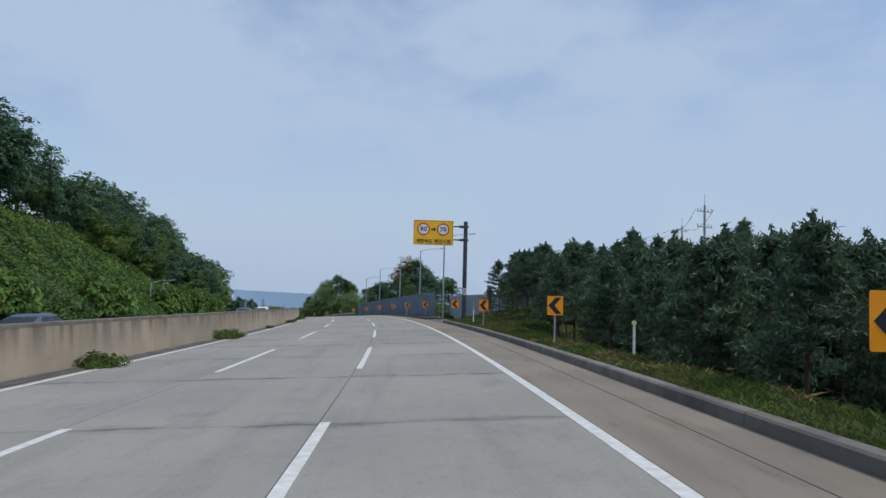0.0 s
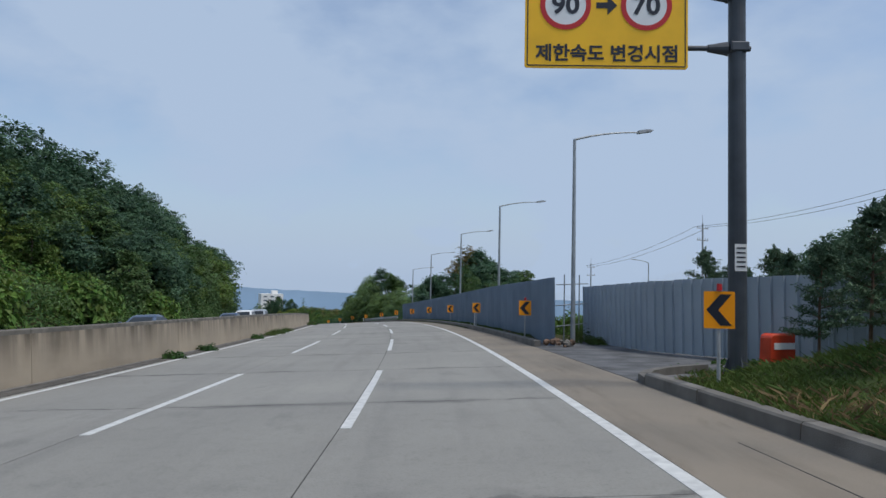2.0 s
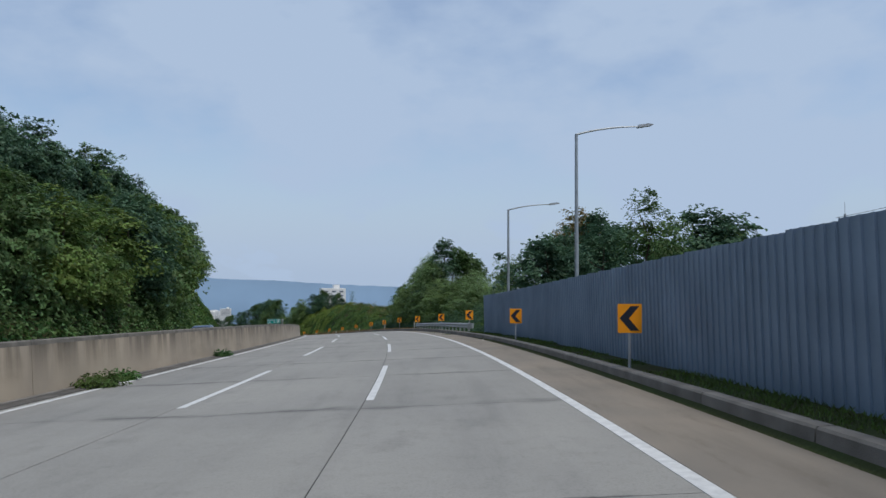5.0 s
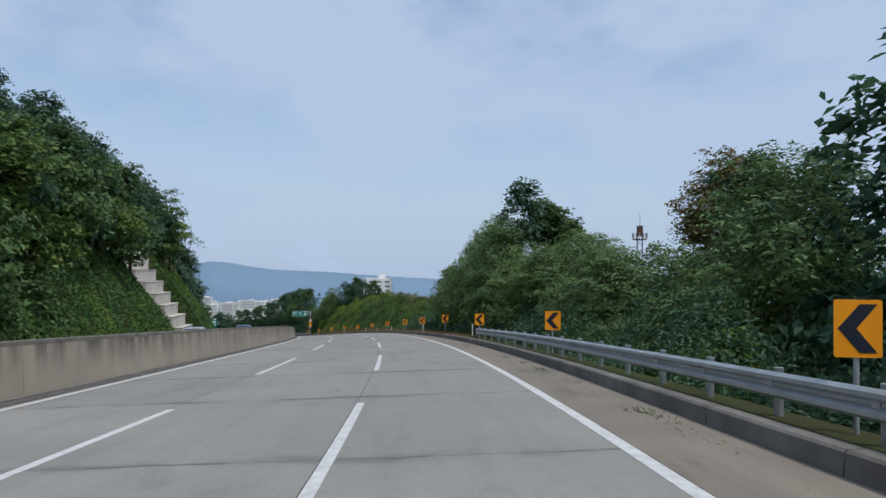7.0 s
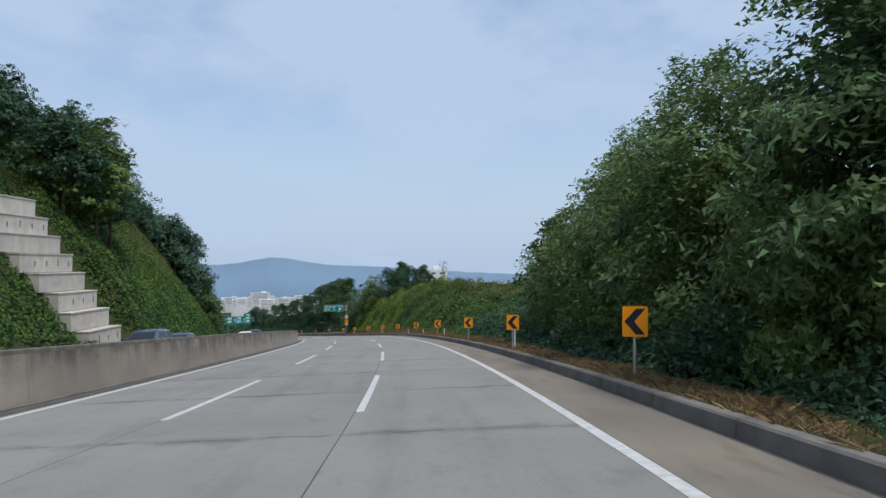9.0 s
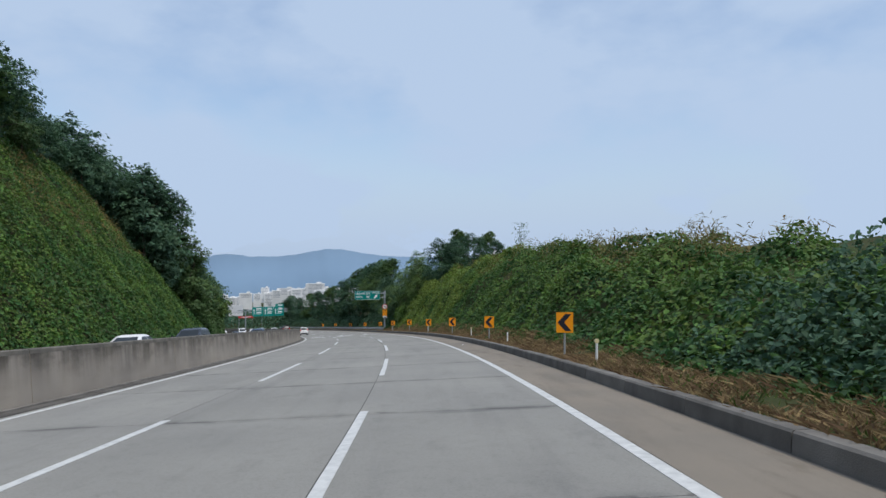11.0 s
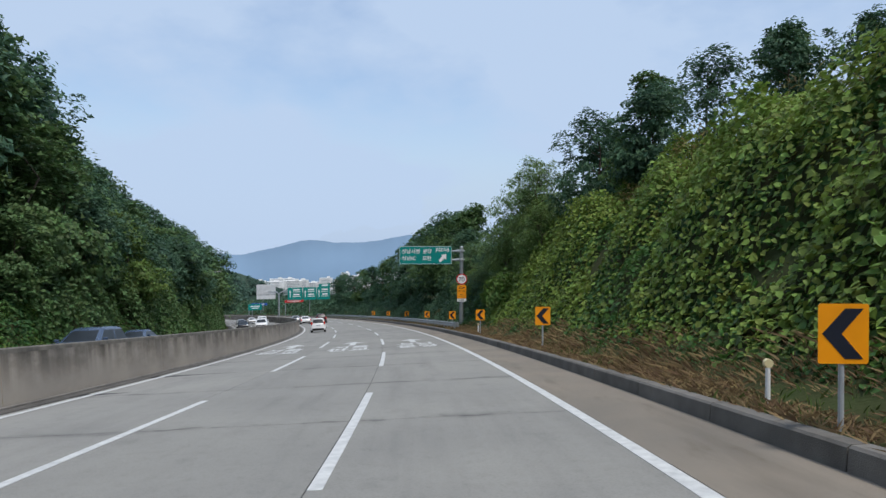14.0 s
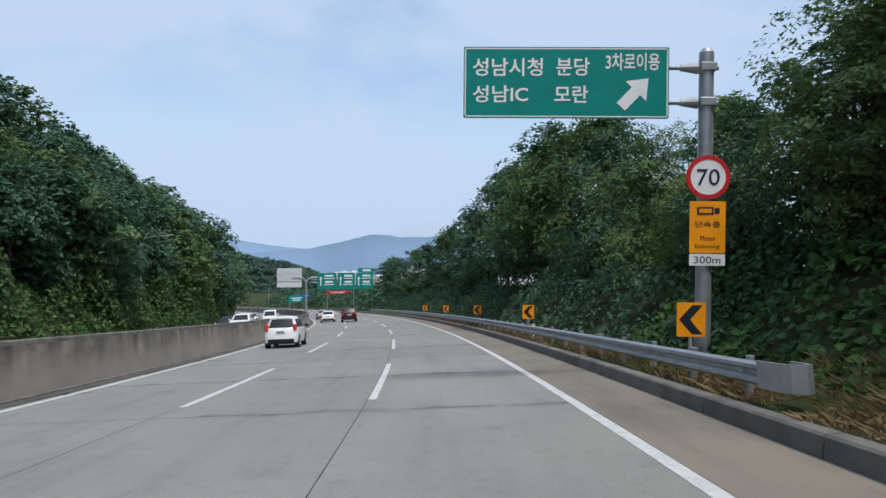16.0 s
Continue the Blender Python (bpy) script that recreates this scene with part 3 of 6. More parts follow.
# road words and arrows, one set for each lane
def road_words(d, upper, lower):
    m = lie(334.0, d, 0.0)
    ob = thing("road_lettering", "white painted road words under a straight arrow", "road marking", "lane words", "structure")
    ob.matrix_world = m
    words(upper, 1.6, 0, -1.42, 0.006, M["paint"], ob, "road_word", width=2.0, length=2.1, flat=True, bold=0.034)
    words(lower, 1.6, 0, -4.05, 0.006, M["paint"], ob, "road_word", width=2.1, length=2.5, flat=True, bold=0.034)
    bm = bmesh.new()
    pts = [(-0.19, 0.5), (0.19, 0.5), (0.16, 3.0), (0.62, 2.9), (0.0, 5.0), (-0.62, 2.9), (-0.16, 3.0)]
    a = [bm.verts.new((x, y, 0.008)) for x, y in pts]
    b = [bm.verts.new((x, y, -0.01)) for x, y in pts]
    bm.faces.new(a)
    for i in range(7):
        bm.faces.new((a[i], b[i], b[(i + 1) % 7], a[(i + 1) % 7]))
    bmesh.ops.recalc_face_normals(bm, faces=bm.faces)
    part("arrow", bm, M["paint"], ob)


road_words(0.70, "성남", "분당")
road_words(-2.83, "서울", "판교")
road_words(-6.36, "서울", "판교")

# asphalt apron of the side entrance
apron = strip("apron", 66.0, 86.0, lambda s: np.interp(s, KERB_S, KERB_D) + 0.025, lambda s: np.interp(s, [66, 70, 82, 86], [12.0, 12.0, 7.6, 6.0]), 0.008, M["asphalt"], None, 1.0)
tagged(apron, "dark patched asphalt apron of a site entrance", "pavement", kind="structure")


# ---------- kerbs ----------
def make_kerb(runs):
    k = thing("kerb", "dark weathered concrete kerb with dirty joints", "kerb", kind="structure")
    for s0, s1, step in runs:
        s = s0
        while s < s1 - 0.1:
            e = min(s + step, s1)
            def prof(q):
                d, h = float(np.interp(q, KERB_S, KERB_D)), float(np.interp(q, KERB_S, KERB_H))
                return [(d, -0.1), (d + 0.02, h - 0.03), (d + 0.05, h), (d + 0.24, h), (d + 0.24, -0.1)]
            sweep("kerb_stone", s + 0.012, e - 0.012, max(1.5, step), prof, M["kerb"], k)
            s = e
    return k


make_kerb([(-40, 67.5, 3.0), (79.4, 470, 3.0), (470, 900, 30)])
# rounded return of the kerb at the entrance
bm = bmesh.new()
for i in range(5):
    a0, a1 = radians(i * 16), radians((i + 1) * 16)
    c = place(67.5, float(np.interp(67.5, KERB_S, KERB_D)) + 2.6, 0)
    for q, r0, r1 in ((0, 2.36, 2.6),):
        pts = [(r1, a0), (r1, a1), (r0, a1), (r0, a0)]
        pos = [place(67.5 + r * math.sin(t) * 0.9, float(np.interp(67.5, KERB_S, KERB_D)) + 2.6 - r * math.cos(t), h) for h in (-0.1, 0.15) for r, t in pts]
        v = [bm.verts.new(p) for p in pos]
        for q4 in ((0, 1, 5, 4), (1, 2, 6, 5), (2, 3, 7, 6), (3, 0, 4, 7), (4, 5, 6, 7), (3, 2, 1, 0)):
            bm.faces.new([v[z] for z in q4])
bmesh.ops.recalc_face_normals(bm, faces=bm.faces)
tagged(finish("kerb_return", bm, M["kerb"]), "curved kerb end at the site entrance", "kerb", kind="structure")


# ---------- central barrier ----------
def make_barrier():
    b = thing("median_barrier", "stained tan concrete median barrier with dark runs", "barrier", kind="structure")
    s = -60.0
    while s < 900:
        step = 10.0
        prof = lambda q: [(-8.77, -0.1), (-8.86, 1.20), (-9.14, 1.20), (-9.31, -0.1)]
        sweep("barrier_panel", s + 0.01, s + step - 0.01, 5.0, prof, M["barrier"], b)
        sweep("barrier_cap", s + 0.01, s + step - 0.01, 5.0, lambda q: [(-8.857, 1.195), (-8.863, 1.285), (-8.885, 1.31), (-9.115, 1.31), (-9.137, 1.285), (-9.143, 1.195)], M["barrier_top"], b)
        s += step
    return b


make_barrier()
sweep_g = sweep("gutter_strip", -60, 900, 6, lambda q: [(-8.32, -0.1), (-8.32, 0.02), (-8.64, 0.03), (-8.64, -0.1)], M["gutter"])
tagged(sweep_g, "dark gutter strip along the median barrier", "gutter", kind="structure")
sweep_l = sweep("gutter_ledge", -60, 900, 6, lambda q: [(-8.643, -0.1), (-8.65, 0.06), (-8.765, 0.07), (-8.765, -0.1)], M["kerb"])
tagged(sweep_l, "low grey concrete ledge at the foot of the median barrier", "gutter", kind="structure")


# ---------- fences ----------
def sheet(width, height, ribs, pitch_depth=0.03):
    """A corrugated steel sheet, upright, along x from 0 to width."""
    xs, ys = [], []
    p = width / ribs
    for i in range(ribs):
        for u, dpt in ((0.0, 0), (0.62, 0), (0.66, 1), (0.90, 1), (0.94, 0)):
            xs.append((i + u) * p)
            ys.append(-dpt * pitch_depth)
    xs.append(width)
    ys.append(0)
    n = len(xs)
    v = [(x, y, z) for z in (0, height) for x, y in zip(xs, ys)] + [(x, y + 0.012, z) for z in (0, height) for x, y in zip(xs, ys)]
    f = [(i, i + 1, n + i + 1, n + i) for i in range(n - 1)] + [(2 * n + i + 1, 2 * n + i, 3 * n + i, 3 * n + i + 1) for i in range(n - 1)]
    f += [(n + i, n + i + 1, 3 * n + i + 1, 3 * n + i) for i in range(n - 1)]
    me = bpy.data.meshes.new("fence_sheet")
    me.from_pydata(v, [], f)
    me.update()
    return me


def run_fence(points, width, height_at, mat, name, label, ribs, foot=-0.1, depth=0.03):
    """Sheets set end to end along a line of (s, d) points, on posts behind."""
    top = thing(name, label, "fence")
    line = [place(s, d, 0) for s, d in points]
    hs = [height_at(s) for s, d in points]
    shared = None
    post = None
    for i in range(len(points) - 1):
        a, b = points[i], points[i + 1]
        va, vb = place(*a), place(*b)
        n = max(1, round((vb - va).length / width))
        for k in range(n):
            s0, d0 = a[0] + (b[0] - a[0]) * k / n, a[1] + (b[1] - a[1]) * k / n
            s1, d1 = a[0] + (b[0] - a[0]) * (k + 1) / n, a[1] + (b[1] - a[1]) * (k + 1) / n
            p0, p1 = place(s0, d0), place(s1, d1)
            flat = Vector((p1.x - p0.x, p1.y - p0.y, 0))
            h = height_at((s0 + s1) / 2)
            if shared is None:
                shared = sheet(1.0, 1.0, ribs, depth)
                shared.materials.append(mat)
            ob = new("fence_panel", shared)
            ob.parent = top
            z = min(p0.z, p1.z) + foot
            x = flat.normalized()
            y = Vector((-x.y, x.x, 0))
            rise = p1.z - p0.z
            m4 = Matrix(((x.x * flat.length * 0.998, y.x, 0, p0.x), (x.y * flat.length * 0.998, y.y, 0, p0.y), (rise, 0, h - foot, p0.z + foot), (0, 0, 0, 1)))
            ob.matrix_world = m4
            if k % 2 == 0:
                bm = bmesh.new()
                yb = y * 0.07
                q = p0 + yb
                rod(bm, (q.x, q.y, q.z - 0.3), (q.x, q.y, q.z + h - 0.05), 0.024, seg=8)
                part("fence_post", bm, M["galv"], top)
    return top


hoard_h = lambda s: float(np.interp(s, [80, 95, 125, 150, 160], [2.58, 2.68, 2.60, 2.56, 2.58]))
run_fence([(158.0, 5.25), (145, 5.25), (130, 5.22), (115, 5.2), (100, 5.1), (90, 5.1), (79.45, 5.1)], 1.25, hoard_h, M["fence"], "site_hoarding", "tall blue-grey corrugated steel site hoarding", 5)
run_fence([(82.6, 7.0), (80, 7.1), (76, 7.4), (70.5, 9.6), (68.5, 14.0), (70, 24.0)], 1.3, lambda s: 2.25, M["fence_pale"], "yard_fence", "pale grey-blue corrugated steel yard fence", 3, foot=0.0, depth=0.06)

# scaffold and rubble between the two fences
scaf = thing("scaffold_frame", "thin rusty scaffold pipes tied behind the hoarding end", "scaffold")
bm = bmesh.new()
for s, d in ((80.6, 5.7), (81.4, 6.5)):
    p = place(s, d)
    rod(bm, p - Vector((0, 0, 0.2)), p + Vector((0, 0, 2.7)), 0.024, seg=8)
part("upright", bm, M["galv"], scaf)
for h in (0.7, 1.5, 2.3):
    bm = bmesh.new()
    rod(bm, place(80.2, 5.3, h), place(81.6, 6.9, h + 0.05), 0.022, seg=8)
    part("crossbar", bm, M["galv"], scaf)


# ---------- guard rails ----------
def guard_rail(s0, s1, d, label):
    g = thing("guard_rail", label, "guard rail", "guard rails")
    wave = [(0.0, 0.48), (-0.05, 0.52), (-0.05, 0.57), (0.03, 0.62), (0.03, 0.66), (-0.05, 0.71), (-0.05, 0.76), (0.0, 0.80), (0.012, 0.80), (-0.035, 0.755), (-0.035, 0.715), (0.045, 0.665), (0.045, 0.615), (-0.035, 0.565), (-0.035, 0.525), (0.012, 0.48)]
    s = s0
    while s < s1 - 0.1:
        e = min(s + 4.0, s1)
        sweep("rail_beam", s, e + 0.02, 2.0, lambda q: [(d + a, b) for a, b in wave], M["galv"], g, smooth_shade=False)
        s = e
    s = s0 + 0.6
    while s < s1:
        bm = bmesh.new()
        p = place(s, d + 0.13)
        rod(bm, p + Vector((0, 0, -0.2)), p + Vector((0, 0, 0.84)), 0.06, seg=12)
        part("rail_post", bm, M["galv"], g)
        bm = bmesh.new()
        q = lie(s, d + 0.055, 0.56)
        box(bm, 0, 0, 0, 0.09, 0.12, 0.16, 0.01, q)
        part("spacer", bm, M["galv"], g)
        s += 2.0
    for e, sg in ((s0, -1), (s1, 1)):
        bm = bmesh.new()
        m = lie(e, d, 0.46, 0)
        pts = [(0.0, 0.0), (0.0, sg * 0.55), (0.06, sg * 0.78), (0.2, sg * 0.9), (0.34, sg * 0.78), (0.36, sg * 0.3), (0.30, sg * 0.3), (0.28, sg * 0.72), (0.2, sg * 0.80), (0.1, sg * 0.72), (0.05, sg * 0.5), (0.04, 0.0)]
        a = [bm.verts.new(m @ Vector((x - 0.05, y, 0.0))) for x, y in pts]
        b = [bm.verts.new(m @ Vector((x - 0.05, y, 0.36))) for x, y in pts]
        n = len(pts)
        for i in range(n):
            bm.faces.new((a[i], b[i], b[(i + 1) % n], a[(i + 1) % n]))
        bm.faces.new(a)
        bm.faces.new(b)
        bmesh.ops.recalc_face_normals(bm, faces=bm.faces)
        part("end_wing", bm, M["galv"], g, "wrapped galvanised end piece")
    return g


guard_rail(160.0, 192.2, 4.45, "galvanised two-wave guard rail on round posts")
guard_rail(345.6, 470.0, 4.45, "long galvanised two-wave guard rail with wrapped end")


# ---------- signs ----------
def chevron_sign(s, d, h, red=False):
    """An orange plate with a dark arrow to the left, on a post; h is the plate's centre over the road."""
    t = thing("chevron_sign", "orange chevron sign with a black arrow on a steel post", "road sign", "chevron signs along the bend")
    W2, H2 = 0.26, 0.315
    base = float(land(s, d)) - 0.1
    bm = bmesh.new()
    rod(bm, (0, 0.035, base - h), (0, 0.035, H2 - 0.1), 0.03, seg=10)
    part("post", bm, M["pole"], t)
    bm = bmesh.new()
    prism(bm, rounded(2 * W2, 2 * H2, 0.025, 3), -0.004, 0.004)
    part("plate", bm, M["orange"], t)
    bm = bmesh.new()
    prism(bm, [(-0.22, 0.0), (0.015, 0.265), (0.205, 0.265), (-0.02, 0.0), (0.205, -0.265), (0.015, -0.265)], -0.0075, -0.0045)
    part("arrow", bm, M["navy"], t)
    bm = bmesh.new()
    box(bm, 0, 0.012, 0.1, 0.3, 0.015, 0.035)
    box(bm, 0, 0.012, -0.14, 0.3, 0.015, 0.035)
    part("bracket", bm, M["galv"], t)
    if red:
        bm = bmesh.new()
        rod(bm, (0, 0, H2 + 0.01), (0, 0, H2 + 0.13), 0.045, 0.04, 12)
        part("beacon", bm, M["red"], t, "small red warning lamp")
    t.matrix_world = stand(s, d, h, -4)
    return t


CHEV_S = [21.2, 36.6, 52.6, 65.6, 83.0, 98.4, 113.05, 128.8, 143.5, 161.3, 176.6, 192.4, 207.8, 222.3, 236.0, 254.9, 271.2, 287.0, 302.1, 318.4, 334.6, 348.9, 367.0, 384.0, 402.0, 418.0]
CHEV_D = [5.05, 5.05, 5.0, 5.0, 4.6, 4.45, 4.45, 4.45, 4.4, 4.75, 4.75, 4.55, 4.5, 4.4, 4.3, 4.55, 4.55, 4.45, 4.4, 4.5, 4.6, 4.8, 5.0, 5.0, 5.0, 5.0]
CHEV_H = [1.38, 1.45, 1.4, 1.46, 1.41, 1.38, 1.33, 1.3, 1.28, 1.36, 1.3, 1.31, 1.43, 1.36, 1.34, 1.29, 1.23, 1.25, 1.27, 1.39, 1.38, 1.3, 1.3, 1.3, 1.3, 1.3]
for i, (s, d, h) in enumerate(zip(CHEV_S, CHEV_D, CHEV_H)):
    chevron_sign(s, d, h + BANK * 0, red=i in (2, 3, 4))


def delineator(s, d, round_top=True):
    t = thing("delineator_post", "white delineator post with a round reflector" if round_top else "plain white delineator post", "delineator", "delineator posts")
    g = float(land(s, d)) - 0.05
    bm = bmesh.new()
    tall = 0.84 if s < 240 else 0.56
    rod(bm, (0, 0, 0), (0, 0, tall), 0.035, 0.032, 10)
    part("post", bm, M["white"], t)
    if round_top:
        bm = bmesh.new()
        disc(bm, 0, tall + 0.06, 0.06, -0.03, 0.03, 16)
        part("reflector", bm, M["cream"], t, "pale yellow round reflector")
    t.matrix_world = stand(s, d, g)
    return t


for s, d, r in ((31.4, 5.85, True), (57.2, 5.1, True), (99.5, 4.5, False), (196.0, 4.7, False), (222.9, 4.6, False), (252.1, 4.75, True), (266.5, 4.7, False), (279.5, 4.75, True), (304.0, 4.6, True), (336.0, 4.7, True), (363.5, 4.55, True)):
    delineator(s, d, r)


def bracket_arm(parent, x0, x1, z):
    bm = bmesh.new()
    rod(bm, (x0, 0, z), (x1 + 0.25, 0, z), 0.05, seg=12)
    part("arm", bm, M["dark_pole"] if parent["dark"] else M["galv"], parent)
    bm = bmesh.new()
    rod(bm, (x1 - 0.55, 0, z), (x1 - 0.2, 0, z), 0.07, 0.13, 12)
    box(bm, x1, 0, z - 0.09, 0.34, 0.36, 0.18, 0.02)
    part("clamp", bm, M["dark_pole"] if parent["dark"] else M["galv"], parent)


def speed_change_sign():
    """Yellow board on a cantilever: 90 to 70."""
    t = thing("speed_limit_sign", "yellow speed-change board hung from a dark steel mast", "road sign")
    t["dark"] = True
    s, d = 66.7, 5.83
    bm = bmesh.new()
    rod(bm, (0, 0, 0.1), (0, 0, 7.66), 0.17, 0.155, 20)
    rod(bm, (0, 0, 7.66), (0, 0, 7.72), 0.165, 0.12, 20)
    part("mast", bm, M["dark_pole"], t)
    bm = bmesh.new()
    box(bm, 0, 0, 0.05, 0.6, 0.6, 0.06, 0.01)
    for a in range(4):
        prism(bm, [(0.14, 0.1), (0.30, 0.1), (0.14, 0.55)], -0.012, 0.012)
        bmesh.ops.rotate(bm, cent=(0, 0, 0), matrix=Matrix.Rotation(radians(90), 3, "Z"), verts=bm.verts)
    part("base_plate", bm, M["dark_pole"], t)
    cx, cz, w, h = -2.50, 6.77, 3.06, 1.90
    for z in (7.30, 6.27):
        bracket_arm(t, cx + w / 2 - 0.3, 0.0, z)
    bm = bmesh.new()
    prism(bm, rounded(w, h, 0.05, 4, cx, cz), -0.14, -0.10)
    board = part("board", bm, M["yellow"], t)
    bm = bmesh.new()
    for z in (7.30, 6.27):
        box(bm, cx, -0.08, z - 0.04, w * 0.94, 0.04, 0.08)
    part("stiffener", bm, M["galv"], t)
    bm = bmesh.new()
    for a in ((cx, cz + h / 2 - 0.045, w - 0.1, 0.02), (cx, cz - h / 2 + 0.045, w - 0.1, 0.02)):
        box(bm, a[0], -0.142, a[1] - a[3] / 2, a[2], 0.006, a[3])
    for x in (cx - w / 2 + 0.05, cx + w / 2 - 0.05):
        box(bm, x, -0.142, cz - h / 2 + 0.055, 0.02, 0.006, h - 0.11)
    part("border", bm, M["navy"], board, "thin dark border")
    for x, n in ((cx - 0.77, "90"), (cx + 0.75, "70")):
        bm = bmesh.new()
        disc(bm, x, cz + 0.26, 0.40, -0.147, -0.141, 40)
        face = part("roundel_face", bm, M["white"], board, "white disc")
        bm = bmesh.new()
        ring(bm, x, cz + 0.26, 0.385, 0.48, -0.150, -0.142, 40)
        part("roundel_rim", bm, M["red"], board, "red ring")
        words(n, 0.52, x, cz + 0.26, -0.152, M["navy"], board, "numeral", width=0.52, length=0.37, bold=0.014)
    bm = bmesh.new()
    prism(bm, [(cx - 0.19, cz + 0.20), (cx + 0.02, cz + 0.20), (cx + 0.02, cz + 0.07), (cx + 0.20, cz + 0.255), (cx + 0.02, cz + 0.44), (cx + 0.02, cz + 0.31), (cx - 0.19, cz + 0.31)], -0.147, -0.141)
    part("arrow", bm, M["navy"], board)
    words("제한속도 변경시점", 0.36, cx, cz - 0.66, -0.146, M["navy"], board, "lettering", width=2.66, length=0.33, bold=0.010)
    # a notice stuck on the mast: unreadable lines
    bm = bmesh.new()
    box(bm, 0.0, -0.162, 2.05, 0.22, 0.012, 0.5)
    note = part("notice", bm, M["white"], t, "pale paper notice")
    for k in range(5):
        bm = bmesh.new()
        box(bm, 0.0, -0.170, 2.12 + 0.085 * k, 0.16, 0.004, 0.03)
        part("text_bar", bm, M["navy"], note)
    t.matrix_world = stand(s, d, 0.1, -3)


speed_change_sign()


def direction_sign():
    """Green destination board on a cantilever, with a speed roundel and a camera notice."""
    t = thing("direction_sign", "green destination board on a tall galvanised mast", "road sign")
    t["dark"] = False
    s, d = 350.8, 5.82
    bm = bmesh.new()
    rod(bm, (0, 0, 0.2), (0, 0, 6.85), 0.165, 0.15, 20)
    rod(bm, (0, 0, 6.85), (0, 0, 6.93), 0.15, 0.09, 20)
    part("mast", bm, M["galv"], t)
    bm = bmesh.new()
    box(bm, 0, 0, 0.15, 0.6, 0.6, 0.06, 0.01)
    part("base_plate", bm, M["galv"], t)
    w, h = 4.28, 1.48
    cx, cz = -0.82 - w / 2, 6.18
    for z in (6.53, 5.80):
        bracket_arm(t, cx + w / 2 - 0.4, 0.0, z)
    bm = bmesh.new()
    prism(bm, rounded(w, h, 0.03, 4, cx, cz), -0.14, -0.10)
    board = part("board", bm, M["green"], t)
    bm = bmesh.new()
    for z in (6.53, 5.80):
        box(bm, cx, -0.08, z - 0.04, w * 0.94, 0.04, 0.08)
    part("stiffener", bm, M["galv"], t)
    bm = bmesh.new()
    for z in (cz + h / 2 - 0.035, cz - h / 2 + 0.035):
        box(bm, cx, -0.142, z - 0.012, w - 0.08, 0.006, 0.024)
    for x in (cx - w / 2 + 0.035, cx + w / 2 - 0.035):
        box(bm, x, -0.142, cz - h / 2 + 0.05, 0.024, 0.006, h - 0.10)
    part("border", bm, M["white"], board, "thin white border")
    Y = -0.146
    words("성남시청", 0.4, cx - w / 2 + 0.92, cz + 0.32, Y, M["white"], board, "lettering", width=1.46, length=0.38, bold=0.006)
    words("분당", 0.4, cx - w / 2 + 2.28, cz + 0.33, Y, M["white"], board, "lettering", width=0.70, length=0.38, bold=0.006)
    words("3차로이용", 0.4, cx - w / 2 + 3.52, cz + 0.44, Y, M["white"], board, "lettering", width=1.12, length=0.36, bold=0.006)
    words("성남IC", 0.4, cx - w / 2 + 0.77, cz - 0.24, Y, M["white"], board, "lettering", width=1.16, length=0.36, bold=0.006)
    words("모란", 0.4, cx - w / 2 + 2.25, cz - 0.24, Y, M["white"], board, "lettering", width=0.70, length=0.36, bold=0.006)
    bm = bmesh.new()
    ax, az, u, n = cx - w / 2 + 3.56, cz - 0.21, Vector((0.69, 0.72)), Vector((-0.72, 0.69))
    loc = [(-0.40, -0.12), (0.05, -0.12), (0.05, -0.30), (0.42, 0.0), (0.05, 0.30), (0.05, 0.12), (-0.40, 0.12)]
    prism(bm, [(ax + (u * a + n * b).x, az + (u * a + n * b).y) for a, b in loc], Y - 0.003, -0.141)
    part("arrow", bm, M["white"], board)
    # roundel
    bm = bmesh.new()
    disc(bm, 0.0, 4.22, 0.42, -0.20, -0.185, 40)
    face = part("roundel_face", bm, M["white"], t, "white disc")
    bm = bmesh.new()
    ring(bm, 0.0, 4.22, 0.365, 0.455, -0.206, -0.186, 40)
    part("roundel_rim", bm, M["red"], face, "red ring")
    words("70", 0.5, 0.0, 4.22, -0.208, M["navy"], face, "numeral", width=0.47, length=0.34, bold=0.0)
    bm = bmesh.new()
    prism(bm, rounded(0.74, 1.08, 0.03, 4, 0.0, 3.18), -0.20, -0.185)
    notice = part("notice_board", bm, M["orange"], t, "orange camera notice")
    words("단속중", 0.2, 0.0, 3.24, -0.203, M["navy"], notice, "lettering", width=0.52, length=0.13)
    words("Photo", 0.16, 0.0, 2.95, -0.203, M["navy"], notice, "lettering", width=0.3, length=0.1)
    words("Enforcing", 0.13, 0.0, 2.77, -0.203, M["navy"], notice, "lettering", width=0.5, length=0.1)
    bm = bmesh.new()
    box(bm, -0.05, -0.203, 3.44, 0.34, 0.006, 0.16)
    box(bm, 0.19, -0.203, 3.46, 0.1, 0.006, 0.12)
    part("camera_symbol", bm, M["navy"], notice)
    bm = bmesh.new()
    box(bm, -0.05, -0.209, 3.475, 0.26, 0.006, 0.09)
    part("camera_window", bm, M["orange"], notice)
    bm = bmesh.new()
    prism(bm, rounded(0.74, 0.24, 0.02, 3, 0.0, 2.50), -0.20, -0.185)
    dist = part("distance_plate", bm, M["white"], t, "white distance plate")
    words("300m", 0.2, 0.0, 2.50, -0.203, M["navy"], dist, "lettering", width=0.55, length=0.15)
    bm = bmesh.new()
    for z in (4.4, 4.05, 3.5, 2.85, 2.5):
        box(bm, 0, -0.176, z - 0.03, 0.3, 0.02, 0.06)
